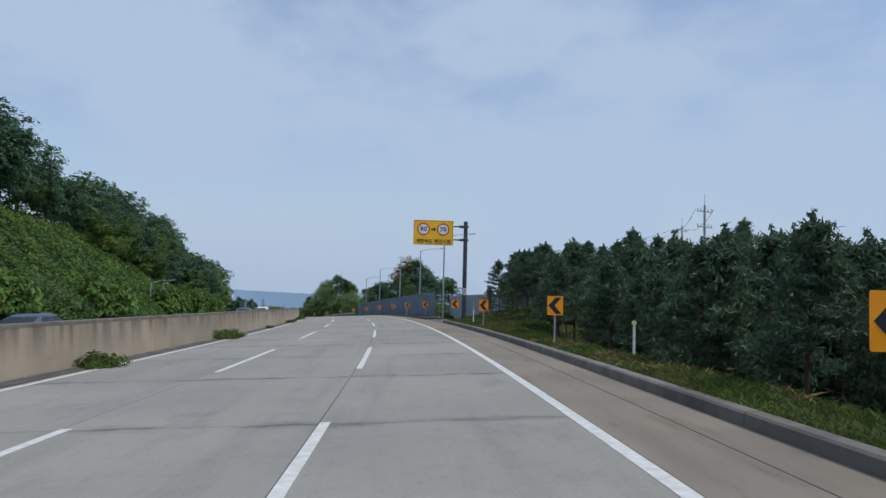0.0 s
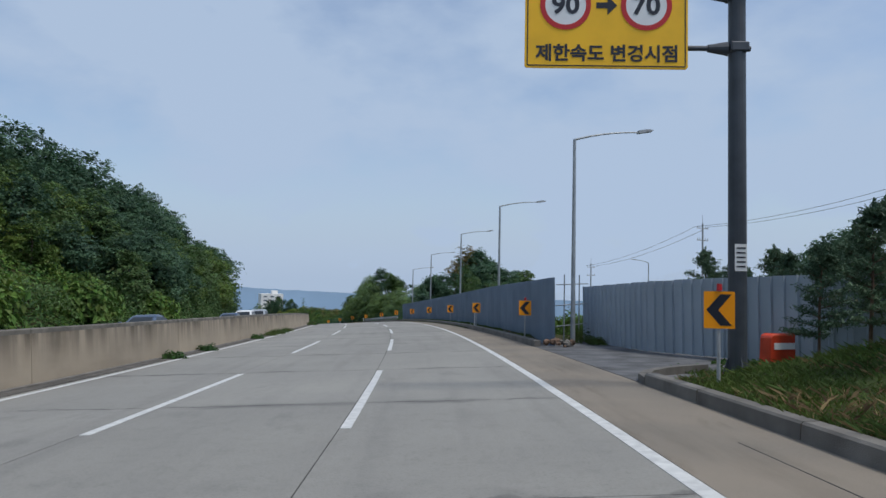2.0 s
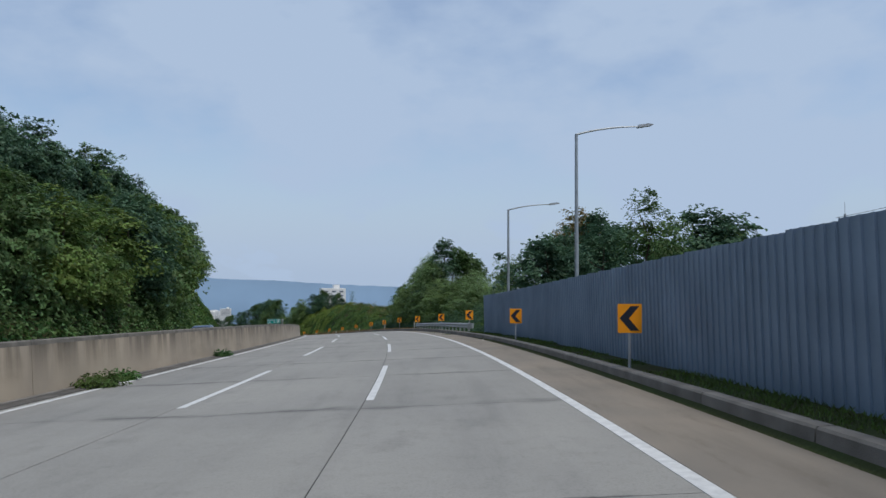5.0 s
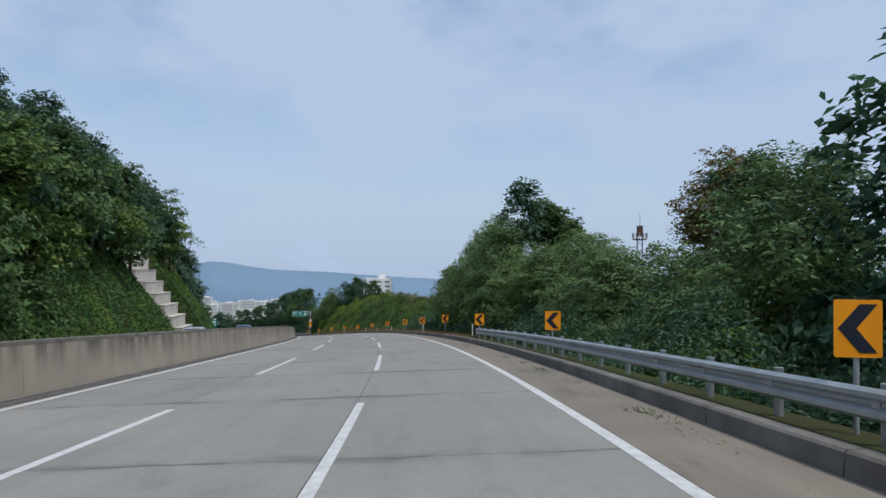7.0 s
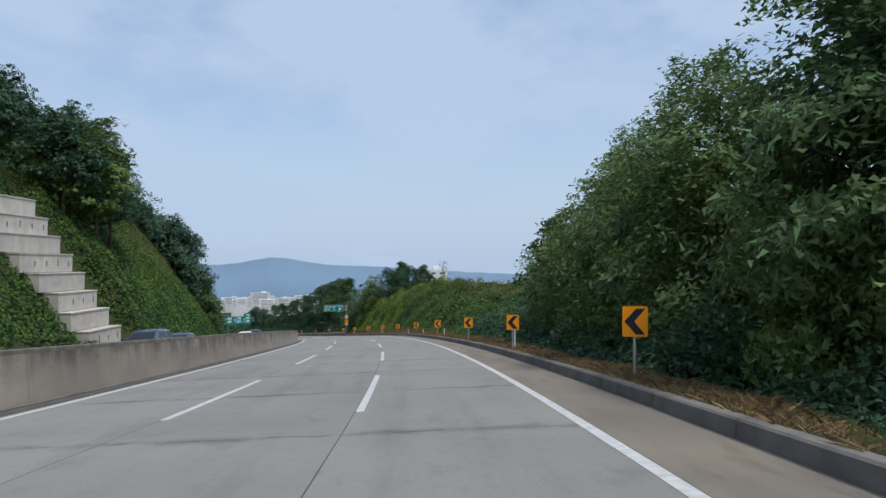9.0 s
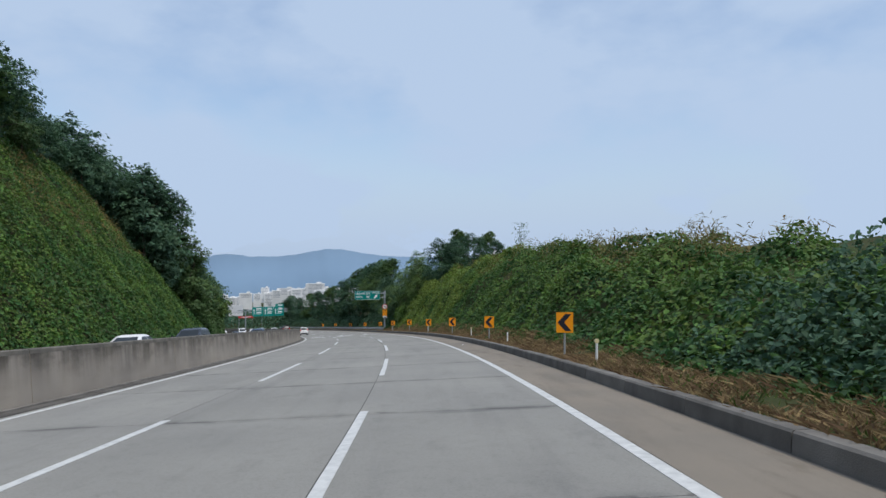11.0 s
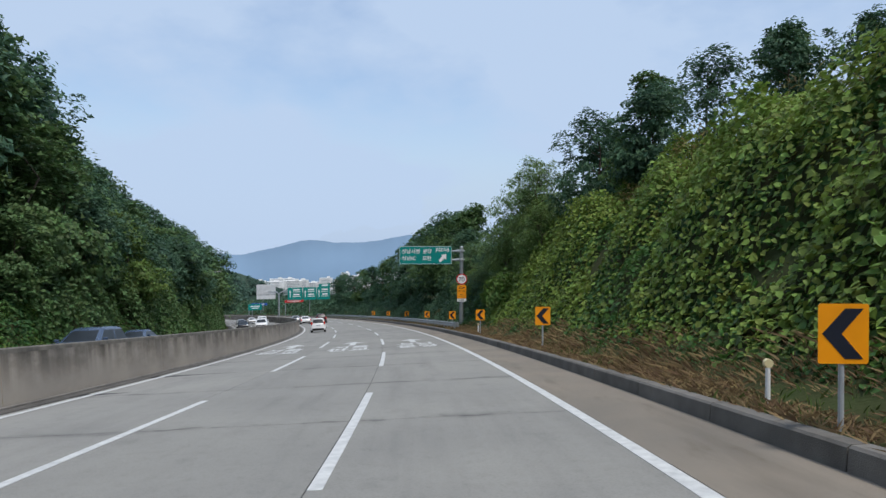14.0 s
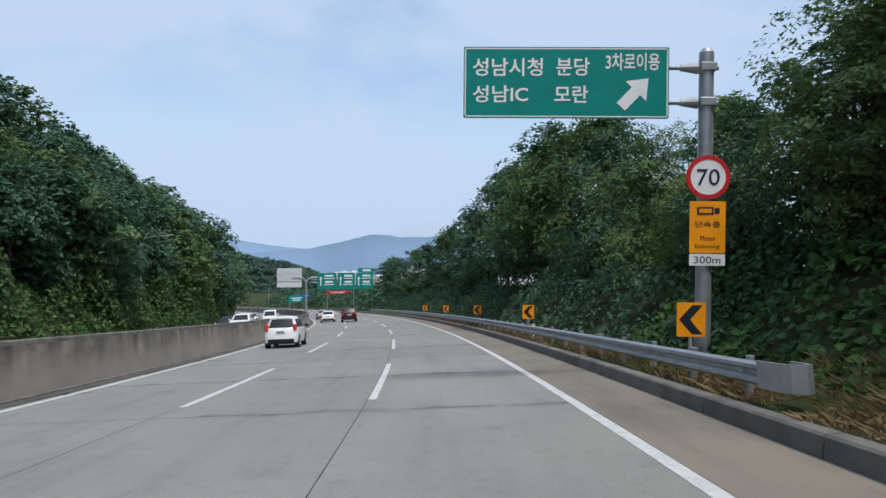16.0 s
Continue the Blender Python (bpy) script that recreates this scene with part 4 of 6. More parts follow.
    part("clamp_band", bm, M["galv"], t)
    t.matrix_world = stand(s, d, 0.0, -3)


direction_sign()


def street_lamp(s, d, height, arm=2.55, turn=0.0, label="tall galvanised street lamp with one curved arm"):
    t = thing("street_lamp", label, "street lamp", "street lamps along the road")
    g = float(land(s, d)) - 0.1
    bm = bmesh.new()
    rod(bm, (0, 0, g), (0, 0, height), 0.095, 0.06, 12)
    box(bm, 0, 0, g, 0.32, 0.32, 0.12, 0.01)
    part("mast", bm, M["galv"], t)
    bm = bmesh.new()
    line = [Vector((arm * k / 8, 0, height - 0.02 + 0.36 * (1 - (1 - k / 8) ** 2))) for k in range(9)]
    tube(bm, line, [0.042 - 0.002 * k for k in range(9)])
    last = line[-1]
    part("arm", bm, M["galv"], t)
    bm = bmesh.new()
    prism(bm, [(last.x - 0.06, last.z - 0.05), (last.x + 0.5, last.z + 0.045), (last.x + 0.55, last.z + 0.085), (last.x + 0.35, last.z + 0.12), (last.x - 0.05, last.z + 0.06)], -0.13, 0.13)
    part("lamp_head", bm, M["sign_back"], t, "flat dark lamp head")
    t.matrix_world = stand(s, d, 0.0, turn)
    return t


for s, d, h in ((80.2, 5.95, 7.95), (99.0, 6.0, 8.1), (118.4, 6.1, 8.4), (140.6, 6.3, 8.4), (154.0, 6.0, 7.5)):
    street_lamp(s, d, h)
street_lamp(135.0, 33.0, 7.5, 1.8, 180, "slim galvanised street lamp in the yard")


# ---------- plants ----------
def leaf_quads(rng, centre, normal, length, width):
    """Folded diamond leaves: arrays of vertices and faces."""
    n = len(centre)
    nrm = normal / np.maximum(np.linalg.norm(normal, axis=1, keepdims=True), 1e-6)
    t = rng.normal(size=(n, 3))
    t -= (t * nrm).sum(1, keepdims=True) * nrm
    t /= np.maximum(np.linalg.norm(t, axis=1, keepdims=True), 1e-6)
    b = np.cross(nrm, t)
    L, Wd = (length * rng.uniform(0.65, 1.3, n))[:, None], (width * rng.uniform(0.7, 1.25, n))[:, None]
    v = np.stack([centre - t * L * 0.5, centre + b * Wd * 0.5 + nrm * Wd * 0.16, centre + t * L * 0.5 - nrm * L * 0.12, centre - b * Wd * 0.5 + nrm * Wd * 0.16], 1)
    f = np.arange(4 * n).reshape(n, 4)
    return v.reshape(-1, 3), f


def round_leaves(rng, centre, normal, length, width):
    """Broad leaves of six corners, cupped."""
    n = len(centre)
    nrm = normal / np.maximum(np.linalg.norm(normal, axis=1, keepdims=True), 1e-6)
    t = rng.normal(size=(n, 3)) + np.array([0, 0, -0.8])
    t -= (t * nrm).sum(1, keepdims=True) * nrm
    t /= np.maximum(np.linalg.norm(t, axis=1, keepdims=True), 1e-6)
    b = np.cross(nrm, t)
    k = rng.uniform(0.6, 1.3, n)[:, None]
    L, Wd = length * k, width * k * rng.uniform(0.85, 1.15, n)[:, None]
    v = np.stack([centre - t * L * 0.45, centre - t * L * 0.28 + b * Wd * 0.45 + nrm * Wd * 0.1, centre + t * L * 0.15 + b * Wd * 0.46 + nrm * Wd * 0.06, centre + t * L * 0.55 - nrm * L * 0.14,
                  centre + t * L * 0.15 - b * Wd * 0.46 + nrm * Wd * 0.06, centre - t * L * 0.28 - b * Wd * 0.45 + nrm * Wd * 0.1], 1)
    return v.reshape(-1, 3), np.arange(6 * n).reshape(n, 6)


def trunk_mesh(bm, rng, height, r, limbs, spread, lean=0.3):
    pts = [Vector((0, 0, -0.4))]
    for k in range(1, 6):
        pts.append(Vector((rng.normal() * lean * k / 5, rng.normal() * lean * k / 5, height * k / 5)))
    for k in range(5):
        rod(bm, pts[k], pts[k + 1], r * (1 - k * 0.17), r * (1 - (k + 1) * 0.17), 7)
    for k in range(limbs):
        u = rng.uniform(0.25, 0.92)
        i = min(4, int(u * 5))
        base = pts[i].lerp(pts[i + 1], u * 5 - i)
        a = rng.uniform(0, 2 * math.pi)
        ln = spread * rng.uniform(0.5, 1.0) * (1.15 - 0.6 * u)
        mid = base + Vector((math.cos(a) * ln * 0.5, math.sin(a) * ln * 0.5, ln * 0.22))
        end = base + Vector((math.cos(a) * ln, math.sin(a) * ln, ln * rng.uniform(0.35, 0.7)))
        rod(bm, base, mid, r * 0.36, r * 0.22, 5)
        rod(bm, mid, end, r * 0.22, r * 0.07, 5)


def crown_points(rng, height, bottom, radius, clumps, top_round, clump_r, lobes):
    """Clump centres in an uneven crown: a few lobes, denser at the skin."""
    out = []
    lob = []
    for k in range(lobes):
        a, u = rng.uniform(0, 2 * math.pi), rng.uniform(0.12, 0.95)
        prof = math.sin(math.pi * min(1.0, (u * 0.86 + 0.12)) ** top_round)
        rr = radius * prof * rng.uniform(0.35, 0.75)
        lob.append((np.array([math.cos(a) * rr, math.sin(a) * rr, bottom + (height - bottom) * u]), radius * rng.uniform(0.34, 0.58) * (0.55 + 0.6 * prof)))
    lob.append((np.array([0, 0, height - radius * 0.35]), radius * 0.36))
    for c, r in lob:
        k = max(3, int(clumps * r * r / sum(q[1] ** 2 for q in lob)))
        v = rng.normal(size=(k, 3))
        v /= np.linalg.norm(v, axis=1, keepdims=True)
        rad = r * rng.uniform(0.55, 1.06, (k, 1))
        out.append(c + v * rad * np.array([1, 1, 0.82]))
    return np.concatenate(out)


def leaf_tris(rng, centre, normal, length, width):
    """Plain pointed leaves for trees that stand far off."""
    v, f = leaf_quads(rng, centre, normal, length, width)
    v = v.reshape(-1, 4, 3)
    v = np.stack([v[:, 0], (v[:, 1] + v[:, 2]) / 2 + (v[:, 1] - v[:, 3]) * 0.3, (v[:, 3] + v[:, 2]) / 2 - (v[:, 1] - v[:, 3]) * 0.3], 1)
    return v.reshape(-1, 3), np.arange(3 * len(v)).reshape(-1, 3)


def tree(name, label, seed, height, bottom, radius, mat, clumps=240, per=28, leaf=(0.35, 0.20), top_round=1.0, lobes=13, clump_r=0.55, trunk_r=0.16, category="tree", droop=0.0, limbs=12, maker=leaf_quads):
    rng = np.random.default_rng(seed)
    t = thing(name, label, category, "trees beside the road")
    bm = bmesh.new()
    trunk_mesh(bm, rng, height * 0.86, trunk_r, limbs, radius * 0.62)
    part("trunk", bm, M["bark"], t)
    c = crown_points(rng, height, bottom, radius, clumps, top_round, clump_r, lobes)
    n = len(c)
    off = rng.normal(size=(n, per, 3)) * clump_r * np.array([0.62, 0.62, 0.22]) * rng.uniform(0.6, 1.35, (n, 1, 1))
    off[:, :, 2] -= 0.32 * (off[:, :, 0] ** 2 + off[:, :, 1] ** 2) / clump_r
    pos = (c[:, None, :] + off).reshape(-1, 3)
    if droop:
        pos[:, 2] -= droop * np.linalg.norm(off.reshape(-1, 3)[:, :2], axis=1)
    axis = np.array([0, 0, (bottom + height) / 2])
    outw = pos - axis
    outw /= np.linalg.norm(outw, axis=1, keepdims=True)
    nrm = outw * 0.6 + np.array([0, 0, 0.8]) + rng.normal(size=pos.shape) * 0.42
    v, f = maker(rng, pos, nrm, *leaf)
    raw("crown", v, f, mat, t)
    return t


def pine_tree(seed, height):
    rng = np.random.default_rng(seed)
    t = thing("pine_tree", "young dark green pine with a thin bare trunk", "tree", "young pines")
    bm = bmesh.new()
    rod(bm, (0, 0, -0.5), (0.05, 0.03, height * 0.55), 0.075, 0.05, 7)
    rod(bm, (0.05, 0.03, height * 0.55), (0.0, 0.0, height), 0.05, 0.012, 6)
    pos, nrm = [], []
    tiers = int(height / 0.5)
    for k in range(tiers):
        u = k / (tiers - 1)
        z = height * (0.34 + 0.64 * u)
        reach = (1.45 * (1 - u) ** 0.85 + 0.12) * (0.8 if u < 0.12 else 1.0) * rng.uniform(0.75, 1.15) * height / 5
        nb = 5
        for b in range(nb):
            a = rng.uniform(0, 2 * math.pi)
            up = 0.12 + 0.65 * u
            e = Vector((math.cos(a) * reach, math.sin(a) * reach, z + reach * up))
            rod(bm, (0, 0, z), e, 0.018, 0.006, 4)
            for w_ in np.linspace(0.3, 1.0, 4):
                c = np.array([e.x * w_, e.y * w_, z + (e.z - z) * w_])
                m = 22
                pos.append(c + rng.normal(size=(m, 3)) * np.array([0.15, 0.15, 0.07]) + np.array([0, 0, 0.05]))
                nrm.append(rng.normal(size=(m, 3)))
    # the year's upright shoots
    for k in range(9):
        a, r_ = rng.uniform(0, 2 * math.pi), 0.0 if k == 0 else rng.uniform(0.1, 0.55)
        z0 = height - 0.95 * r_ - 0.1
        for q in range(6 if k == 0 else 4):
            pos.append(np.array([math.cos(a) * r_, math.sin(a) * r_, z0 + 0.1 * q]) + rng.normal(size=(8, 3)) * 0.035)
            nrm.append(rng.normal(size=(8, 3)) * np.array([1, 1, 0.1]))
    part("trunk", bm, M["pine_bark"], t)
    v, f = leaf_tris(rng, np.concatenate(pos), np.concatenate(nrm), 0.30, 0.055)
    raw("crown", v, f, M["pine"], t)
    return t


def bush(name, label, seed, radius, height, mat, leaves=900, leaf=(0.2, 0.12), category="bush"):
    rng = np.random.default_rng(seed)
    v0 = rng.normal(size=(leaves, 3))
    v0 /= np.linalg.norm(v0, axis=1, keepdims=True)
    v0[:, 2] = np.abs(v0[:, 2])
    bumps = 1 + 0.28 * np.sin(v0[:, 0] * 5 + seed) * np.cos(v0[:, 1] * 4.3 + seed)
    pos = v0 * (rng.uniform(0.25, 1.0, (leaves, 1)) ** 0.5) * bumps[:, None] * np.array([radius, radius, height])
    v, f = leaf_quads(rng, pos, v0 + np.array([0, 0, 0.7]) + rng.normal(size=pos.shape) * 0.5, *leaf)
    ob = raw(name, v, f, mat)
    return tagged(ob, label, category, "bushes")


FOREST = [
    tree("broadleaf_tree", "dense dark green broadleaf tree in full leaf", 11, 9.0, 1.2, 3.2, M["leaf_dark"]),
    tree("broadleaf_tree", "tall mid-green broadleaf tree in full leaf", 12, 10.0, 1.4, 3.0, M["leaf"], top_round=0.9),
    tree("broadleaf_tree", "spreading green broadleaf tree with feathery foliage", 13, 8.5, 1.0, 3.6, M["leaf_dark"], per=28, leaf=(0.36, 0.14), droop=0.35),
    tree("broadleaf_tree", "bright green broadleaf tree in full leaf", 14, 8.0, 0.8, 3.1, M["leaf"], top_round=1.15),
    tree("broadleaf_tree", "yellow-green broadleaf tree in full leaf", 15, 7.5, 0.6, 3.0, M["leaf_light"]),
    tree("poplar_tree", "narrow tall tree with a pointed crown", 16, 12.0, 0.8, 2.7, M["leaf_dark"], clumps=330, per=32, top_round=0.62, leaf=(0.25, 0.17), lobes=24, clump_r=0.42),
    tree("browning_tree", "round tall tree with browning foliage", 17, 20.0, 3.0, 5.4, M["leaf_brown"], clumps=760, per=24, lobes=40, leaf=(0.40, 0.28), clump_r=0.8, trunk_r=0.3, limbs=18),
    tree("locust_tree", "loose green locust tree with drooping sprays", 18, 10.0, 0.8, 3.4, M["leaf"], per=30, leaf=(0.34, 0.12), droop=0.5, lobes=16),
    tree("broadleaf_tree", "dense dark green broadleaf tree on the wooded bank", 31, 9.0, 0.6, 3.3, M["leaf_dark"], clumps=210, per=27, leaf=(0.40, 0.25), limbs=5, maker=leaf_tris),
    tree("broadleaf_tree", "tall mid-green broadleaf tree on the wooded bank", 32, 10.0, 0.8, 3.1, M["leaf"], clumps=210, per=27, leaf=(0.40, 0.25), top_round=0.9, limbs=5, maker=leaf_tris),
    tree("broadleaf_tree", "spreading feathery tree on the wooded bank", 33, 8.5, 0.6, 3.6, M["leaf_dark"], clumps=210, per=27, leaf=(0.46, 0.21), droop=0.35, limbs=5, maker=leaf_tris),
    tree("broadleaf_tree", "bright green broadleaf tree on the wooded bank", 34, 8.0, 0.4, 3.2, M["leaf"], clumps=210, per=27, leaf=(0.40, 0.25), top_round=1.15, limbs=5, maker=leaf_tris),
    tree("locust_tree", "dense green locust tree close behind the rail", 35, 10.0, 0.4, 3.5, M["locust"], clumps=460, per=40, leaf=(0.27, 0.10), droop=0.4, lobes=26, clump_r=0.48, maker=leaf_tris),
    tree("broadleaf_tree", "dense green tree close behind the rail", 36, 10.0, 0.4, 3.5, M["locust"], clumps=460, per=40, leaf=(0.23, 0.13), lobes=26, clump_r=0.46, maker=leaf_tris),
    tree("locust_tree", "bright green young locust with feathery fronds", 37, 8.0, 0.3, 3.2, M["leaf_light"], clumps=300, per=40, leaf=(0.24, 0.09), droop=0.5, lobes=22, clump_r=0.5, maker=leaf_tris),
    tree("broadleaf_tree", "yellow-green bushy tree on the wooded bank", 38, 8.0, 0.3, 3.3, M["leaf_light"], clumps=210, per=27, leaf=(0.36, 0.22), limbs=5, maker=leaf_tris),
]
FOREST_H = [max(v.co.z for c in t.children for v in c.data.vertices) for t in FOREST]
USED = set()


def plant(kind, s, d, top, turn=0.0, wide=1.0, base=None):
    """Set a tree so that its top stands at a height over the road."""
    g = float(land(s, d)) - 0.15 if base is None else base
    k = max(0.25, (top - g) / (0.93 * FOREST_H[kind]))
    v = place(s, d, g)
    m = pose(v.x, v.y, v.z, 0, 0, turn) @ Matrix.Diagonal((k * wide, k * wide, k, 1))
    if kind in USED:
        q = FOREST[kind].scale
        return copy_thing(FOREST[kind], m @ Matrix.Diagonal((1 / q.x, 1 / q.y, 1 / q.z, 1)))
    USED.add(kind)
    FOREST[kind].matrix_basis = m
    return FOREST[kind]


trng = np.random.default_rng(5)
# tree tops over the road along four rows of the left hill
WOODS = (
    (-24.4, 4.0, 124, [112, 124, 136, 148, 160, 172, 184, 196, 208, 220, 340, 352, 364, 376, 400, 412, 448, 480, 620], [9.1, 9.4, 9.8, 10.7, 11.5, 12.5, 13.6, 14.9, 16.2, 16.6, 16.9, 14.8, 13.6, 13.2, 13.6, 14.6, 15.6, 14.5, 8]),
    (-27.2, 4.2, 190, [196, 208, 220, 232, 248], [15.7, 17.2, 18.2, 19.0, 19.6]),
    (-29.0, 4.6, 104, [76, 100, 112, 124, 136, 148, 160, 172, 184, 196, 208, 220, 232, 244, 268, 280, 304, 328, 340, 352, 364, 376, 388, 412, 436, 480, 620], [13.3, 13.1, 12.6, 13.4, 12.2, 12.3, 13.1, 14.0, 15.2, 16.5, 18.0, 19.4, 19.7, 21.4, 22.2, 19.2, 21.0, 23.2, 24.0, 19.4, 18.0, 16.0, 15.8, 16.8, 19.2, 19, 10]),
    (-34.5, 5.4, 68, [68, 88, 100, 112, 136, 148, 160, 172, 184, 196, 208, 220, 232, 256, 280, 292, 304, 316, 328, 352, 364, 376, 388, 400, 412, 436, 480], [20, 17.2, 16.4, 15.9, 16.4, 18.4, 19.6, 21.0, 21.6, 22.2, 23.8, 25.5, 26.0, 25.0, 27.5, 28.0, 25.5, 25.0, 26.3, 27.5, 25.5, 21.5, 20.0, 19.2, 20.3, 21.4, 20]),
    (-40.0, 6.5, 58, [58, 100, 112, 136, 160, 172, 184, 208, 220, 232, 256, 280, 304, 328, 352, 376, 388, 400, 436, 480], [26, 20.8, 19.4, 21.0, 23.2, 22.9, 23.0, 24.4, 26.5, 28.0, 29.5, 30.5, 31, 30.5, 31.5, 31, 29, 26.9, 26.5, 26]),
)


def left_woods():
    for row, (d0, step, s, at, tops) in enumerate(WOODS):
        while s < (620, 237, 500, 480, 470)[row]:
            d = d0 + trng.uniform(-1.1, 1.1)
            open_slope = (row == 0 and 203 < s < 342) or (row == 2 and (272 < s < 336 or 233 < s < 262))
            top = float(np.interp(s, at, tops)) * trng.uniform(0.80 if row < 1 else 0.9, 1.03)
            if not open_slope:
                plant(int(trng.choice([8, 9, 10, 11, 15, 10] if row < 3 else [8, 9, 10, 8])), s, d, top, trng.uniform(0, 360), trng.uniform(0.85, 1.1) * (1.0 if s < 470 else 1.3))
            s += trng.uniform(0.8, 1.2) * step * (1.0 if s < 470 else 1.6)


left_woods()
# scattered low trees on the open bank near the start
for s, d, top, k in ((97, -30.5, 11.4, 15), (106, -26.8, 8.6, 15), (112, -26.2, 8.6, 8), (117, -23.4, 6.8, 11), (121, -25.0, 8.6, 10), (126, -22.8, 7.2, 8), (170, -22.4, 6.8, 4), (186, -22.3, 6.0, 3), (340, -23.6, 8.5, 11), (337, -27.5, 12.5, 8), (334, -31.5, 17.5, 10)):
    plant(k, s, d, top, s * 7, 1.1)

# right side, behind the hoarding and the rail
for k, s, d, top, w_ in ((13, 181, 10.5, 4.1, 1.1), (12, 186.5, 10.0, 4.6, 1.3), (0, 164, 11.0, 6.6, 1.1), (0, 169, 13.5, 7.6, 1.05), (12, 174, 11.5, 6.2, 1.1), (2, 159, 13.5, 7.0, 1.0), (7, 187, 12.5, 4.6, 1.3), (12, 190, 11.0, 4.8, 1.4), (12, 193, 10.8, 5.8, 1.3), (13, 199, 13.5, 6.6, 1.2), (13, 197, 9.6, 5.8, 1.2), (12, 201, 11.0, 6.0, 1.2), (13, 203.5, 13.5, 7.4, 1.2),
                         (5, 207.0, 10.4, 11.7, 1.0), (12, 205.5, 8.6, 8.4, 0.9), (1, 213, 13.5, 11.2, 1.0), (12, 214.5, 9.4, 8.8, 1.0), (13, 219, 12.4, 11.2, 0.85), (12, 223, 9.8, 8.7, 0.82), (13, 226.5, 13.6, 12.1, 0.8), (12, 232.5, 14.2, 12.3, 0.8), (2, 239, 14.5, 11.7, 0.9), (1, 216, 16.5, 10.2, 0.95),
                         (13, 230, 9.0, 6.9, 1.0), (14, 208.0, 8.2, 5.4, 0.8), (14, 213.0, 8.4, 6.6, 0.9), (14, 219.5, 8.6, 7.0, 0.9), (14, 226.0, 8.8, 6.4, 0.9), (14, 236.0, 9.2, 6.0, 0.9), (14, 196.0, 8.4, 4.6, 0.8), (3, 236, 11.0, 7.8, 1.0), (1, 241, 15.5, 8.6, 1.0), (0, 247, 17.0, 8.0, 0.9), (6, 223.8, 38.5, 19.4, 1.0), (0, 219.5, 39.5, 18.4, 0.75), (1, 240, 45.0, 15.5, 1.0),
                         (0, 206, 36.0, 14.0, 1.2), (1, 250, 36, 12.0, 1.3), (2, 196, 30, 6.0, 1.4), (0, 158, 20, 8.0, 1.1), (7, 150, 13.0, 7.6, 0.9), (2, 186, 34, 9.5, 1.1), (1, 171, 30, 8.5, 1.1)):
    plant(k, s, d, top, s * 13, w_, base=float(land(s, d)) - 0.3)
# above the vine bank and down to the interchange
for k, s, d, top, w_ in ((0, 319, 13.6, 11.7, 0.9), (2, 325, 13.6, 12.9, 1.0), (1, 332.5, 13.6, 14.4, 1.0), (0, 340, 15.0, 13.4, 1.0), (0, 316.5, 15.0, 11.0, 0.9), (1, 322.5, 16.0, 12.8, 0.9), (0, 329, 12.6, 12.8, 0.9), (2, 336.5, 12.2, 13.6, 0.9), (0, 390, 15.0, 15.4, 0.9), (1, 398, 15.0, 15.8, 0.9), (0, 406, 15.5, 15.4, 0.9), (1, 383, 14.0, 14.8, 0.9), (12, 341.5, 9.8, 11.4, 0.85), (14, 337.0, 8.8, 8.4, 0.9), (14, 345.5, 8.4, 6.6, 0.9), (14, 357.0, 8.2, 5.6, 0.9), (13, 346.5, 10.4, 12.7, 0.9), (0, 351, 12.5, 11.0, 1.0), (12, 350.5, 9.4, 8.1, 1.1), (2, 353.0, 10.6, 8.6, 1.0), (0, 355.5, 12.5, 9.6, 1.0), (1, 357.4, 20.0, 13.0, 1.1), (2, 356, 9.3, 7.2, 0.9),
                         (12, 362, 8.8, 8.0, 1.0), (13, 364, 13.0, 9.7, 1.0), (2, 370, 9.6, 10.2, 1.0), (1, 369, 15.5, 11.3, 1.0), (13, 375, 12.5, 10.4, 0.9), (7, 380, 9.4, 12.6, 1.0), (2, 386, 10.8, 14.2, 1.0), (0, 393, 11.5, 14.4, 0.95), (1, 401, 10.8, 14.1, 0.95),
                         (2, 410, 10.0, 12.6, 1.0), (0, 418, 10.5, 12.4, 0.95), (1, 427, 10.0, 11.4, 0.95), (2, 436, 10.5, 11.4, 1.0), (0, 445, 10.0, 10.9, 1.0), (1, 455, 10.5, 10.7, 1.0), (2, 465, 10.0, 9.8, 1.1), (0, 478, 10.5, 11.0, 1.2),
                         (1, 492, 14.0, 9.6, 1.2), (2, 508, 24.0, 9.2, 1.3), (0, 526, 36.0, 8.6, 1.3), (1, 548, 48.0, 8.0, 1.4), (0, 572, 60.0, 8.0, 1.4)):
    plant(k, s, d, top, s * 17, w_)

for s, d, top in ((98, 30, 6.4), (103, 34, 7.2), (109, 38, 8.0), (95, 35, 6.4)):
    plant(8, s, d, top, s * 11, 1.3)


# a thin bare sapling above the vines
sap = thing("sapling", "thin half-bare sapling with loose sprays of leaves", "tree", "saplings")
bm = bmesh.new()
srng = np.random.default_rng(3)
trunk_mesh(bm, srng, 4.6, 0.05, 16, 1.5, 0.15)
part("trunk", bm, M["bark"], sap)
pts = np.stack([srng.normal(size=260) * 0.5, srng.normal(size=260) * 0.5, srng.uniform(1.6, 5.0, 260)], 1)
v, f = leaf_quads(srng, pts, srng.normal(size=(260, 3)) + np.array([0, 0, 1]), 0.24, 0.11)
raw("crown", v, f, M["leaf"], sap)
sap.matrix_world = stand(311.4, 16.7, float(land(311.4, 16.7)) - 0.2) @ Matrix.Diagonal((0.90, 0.90, 1.17, 1))
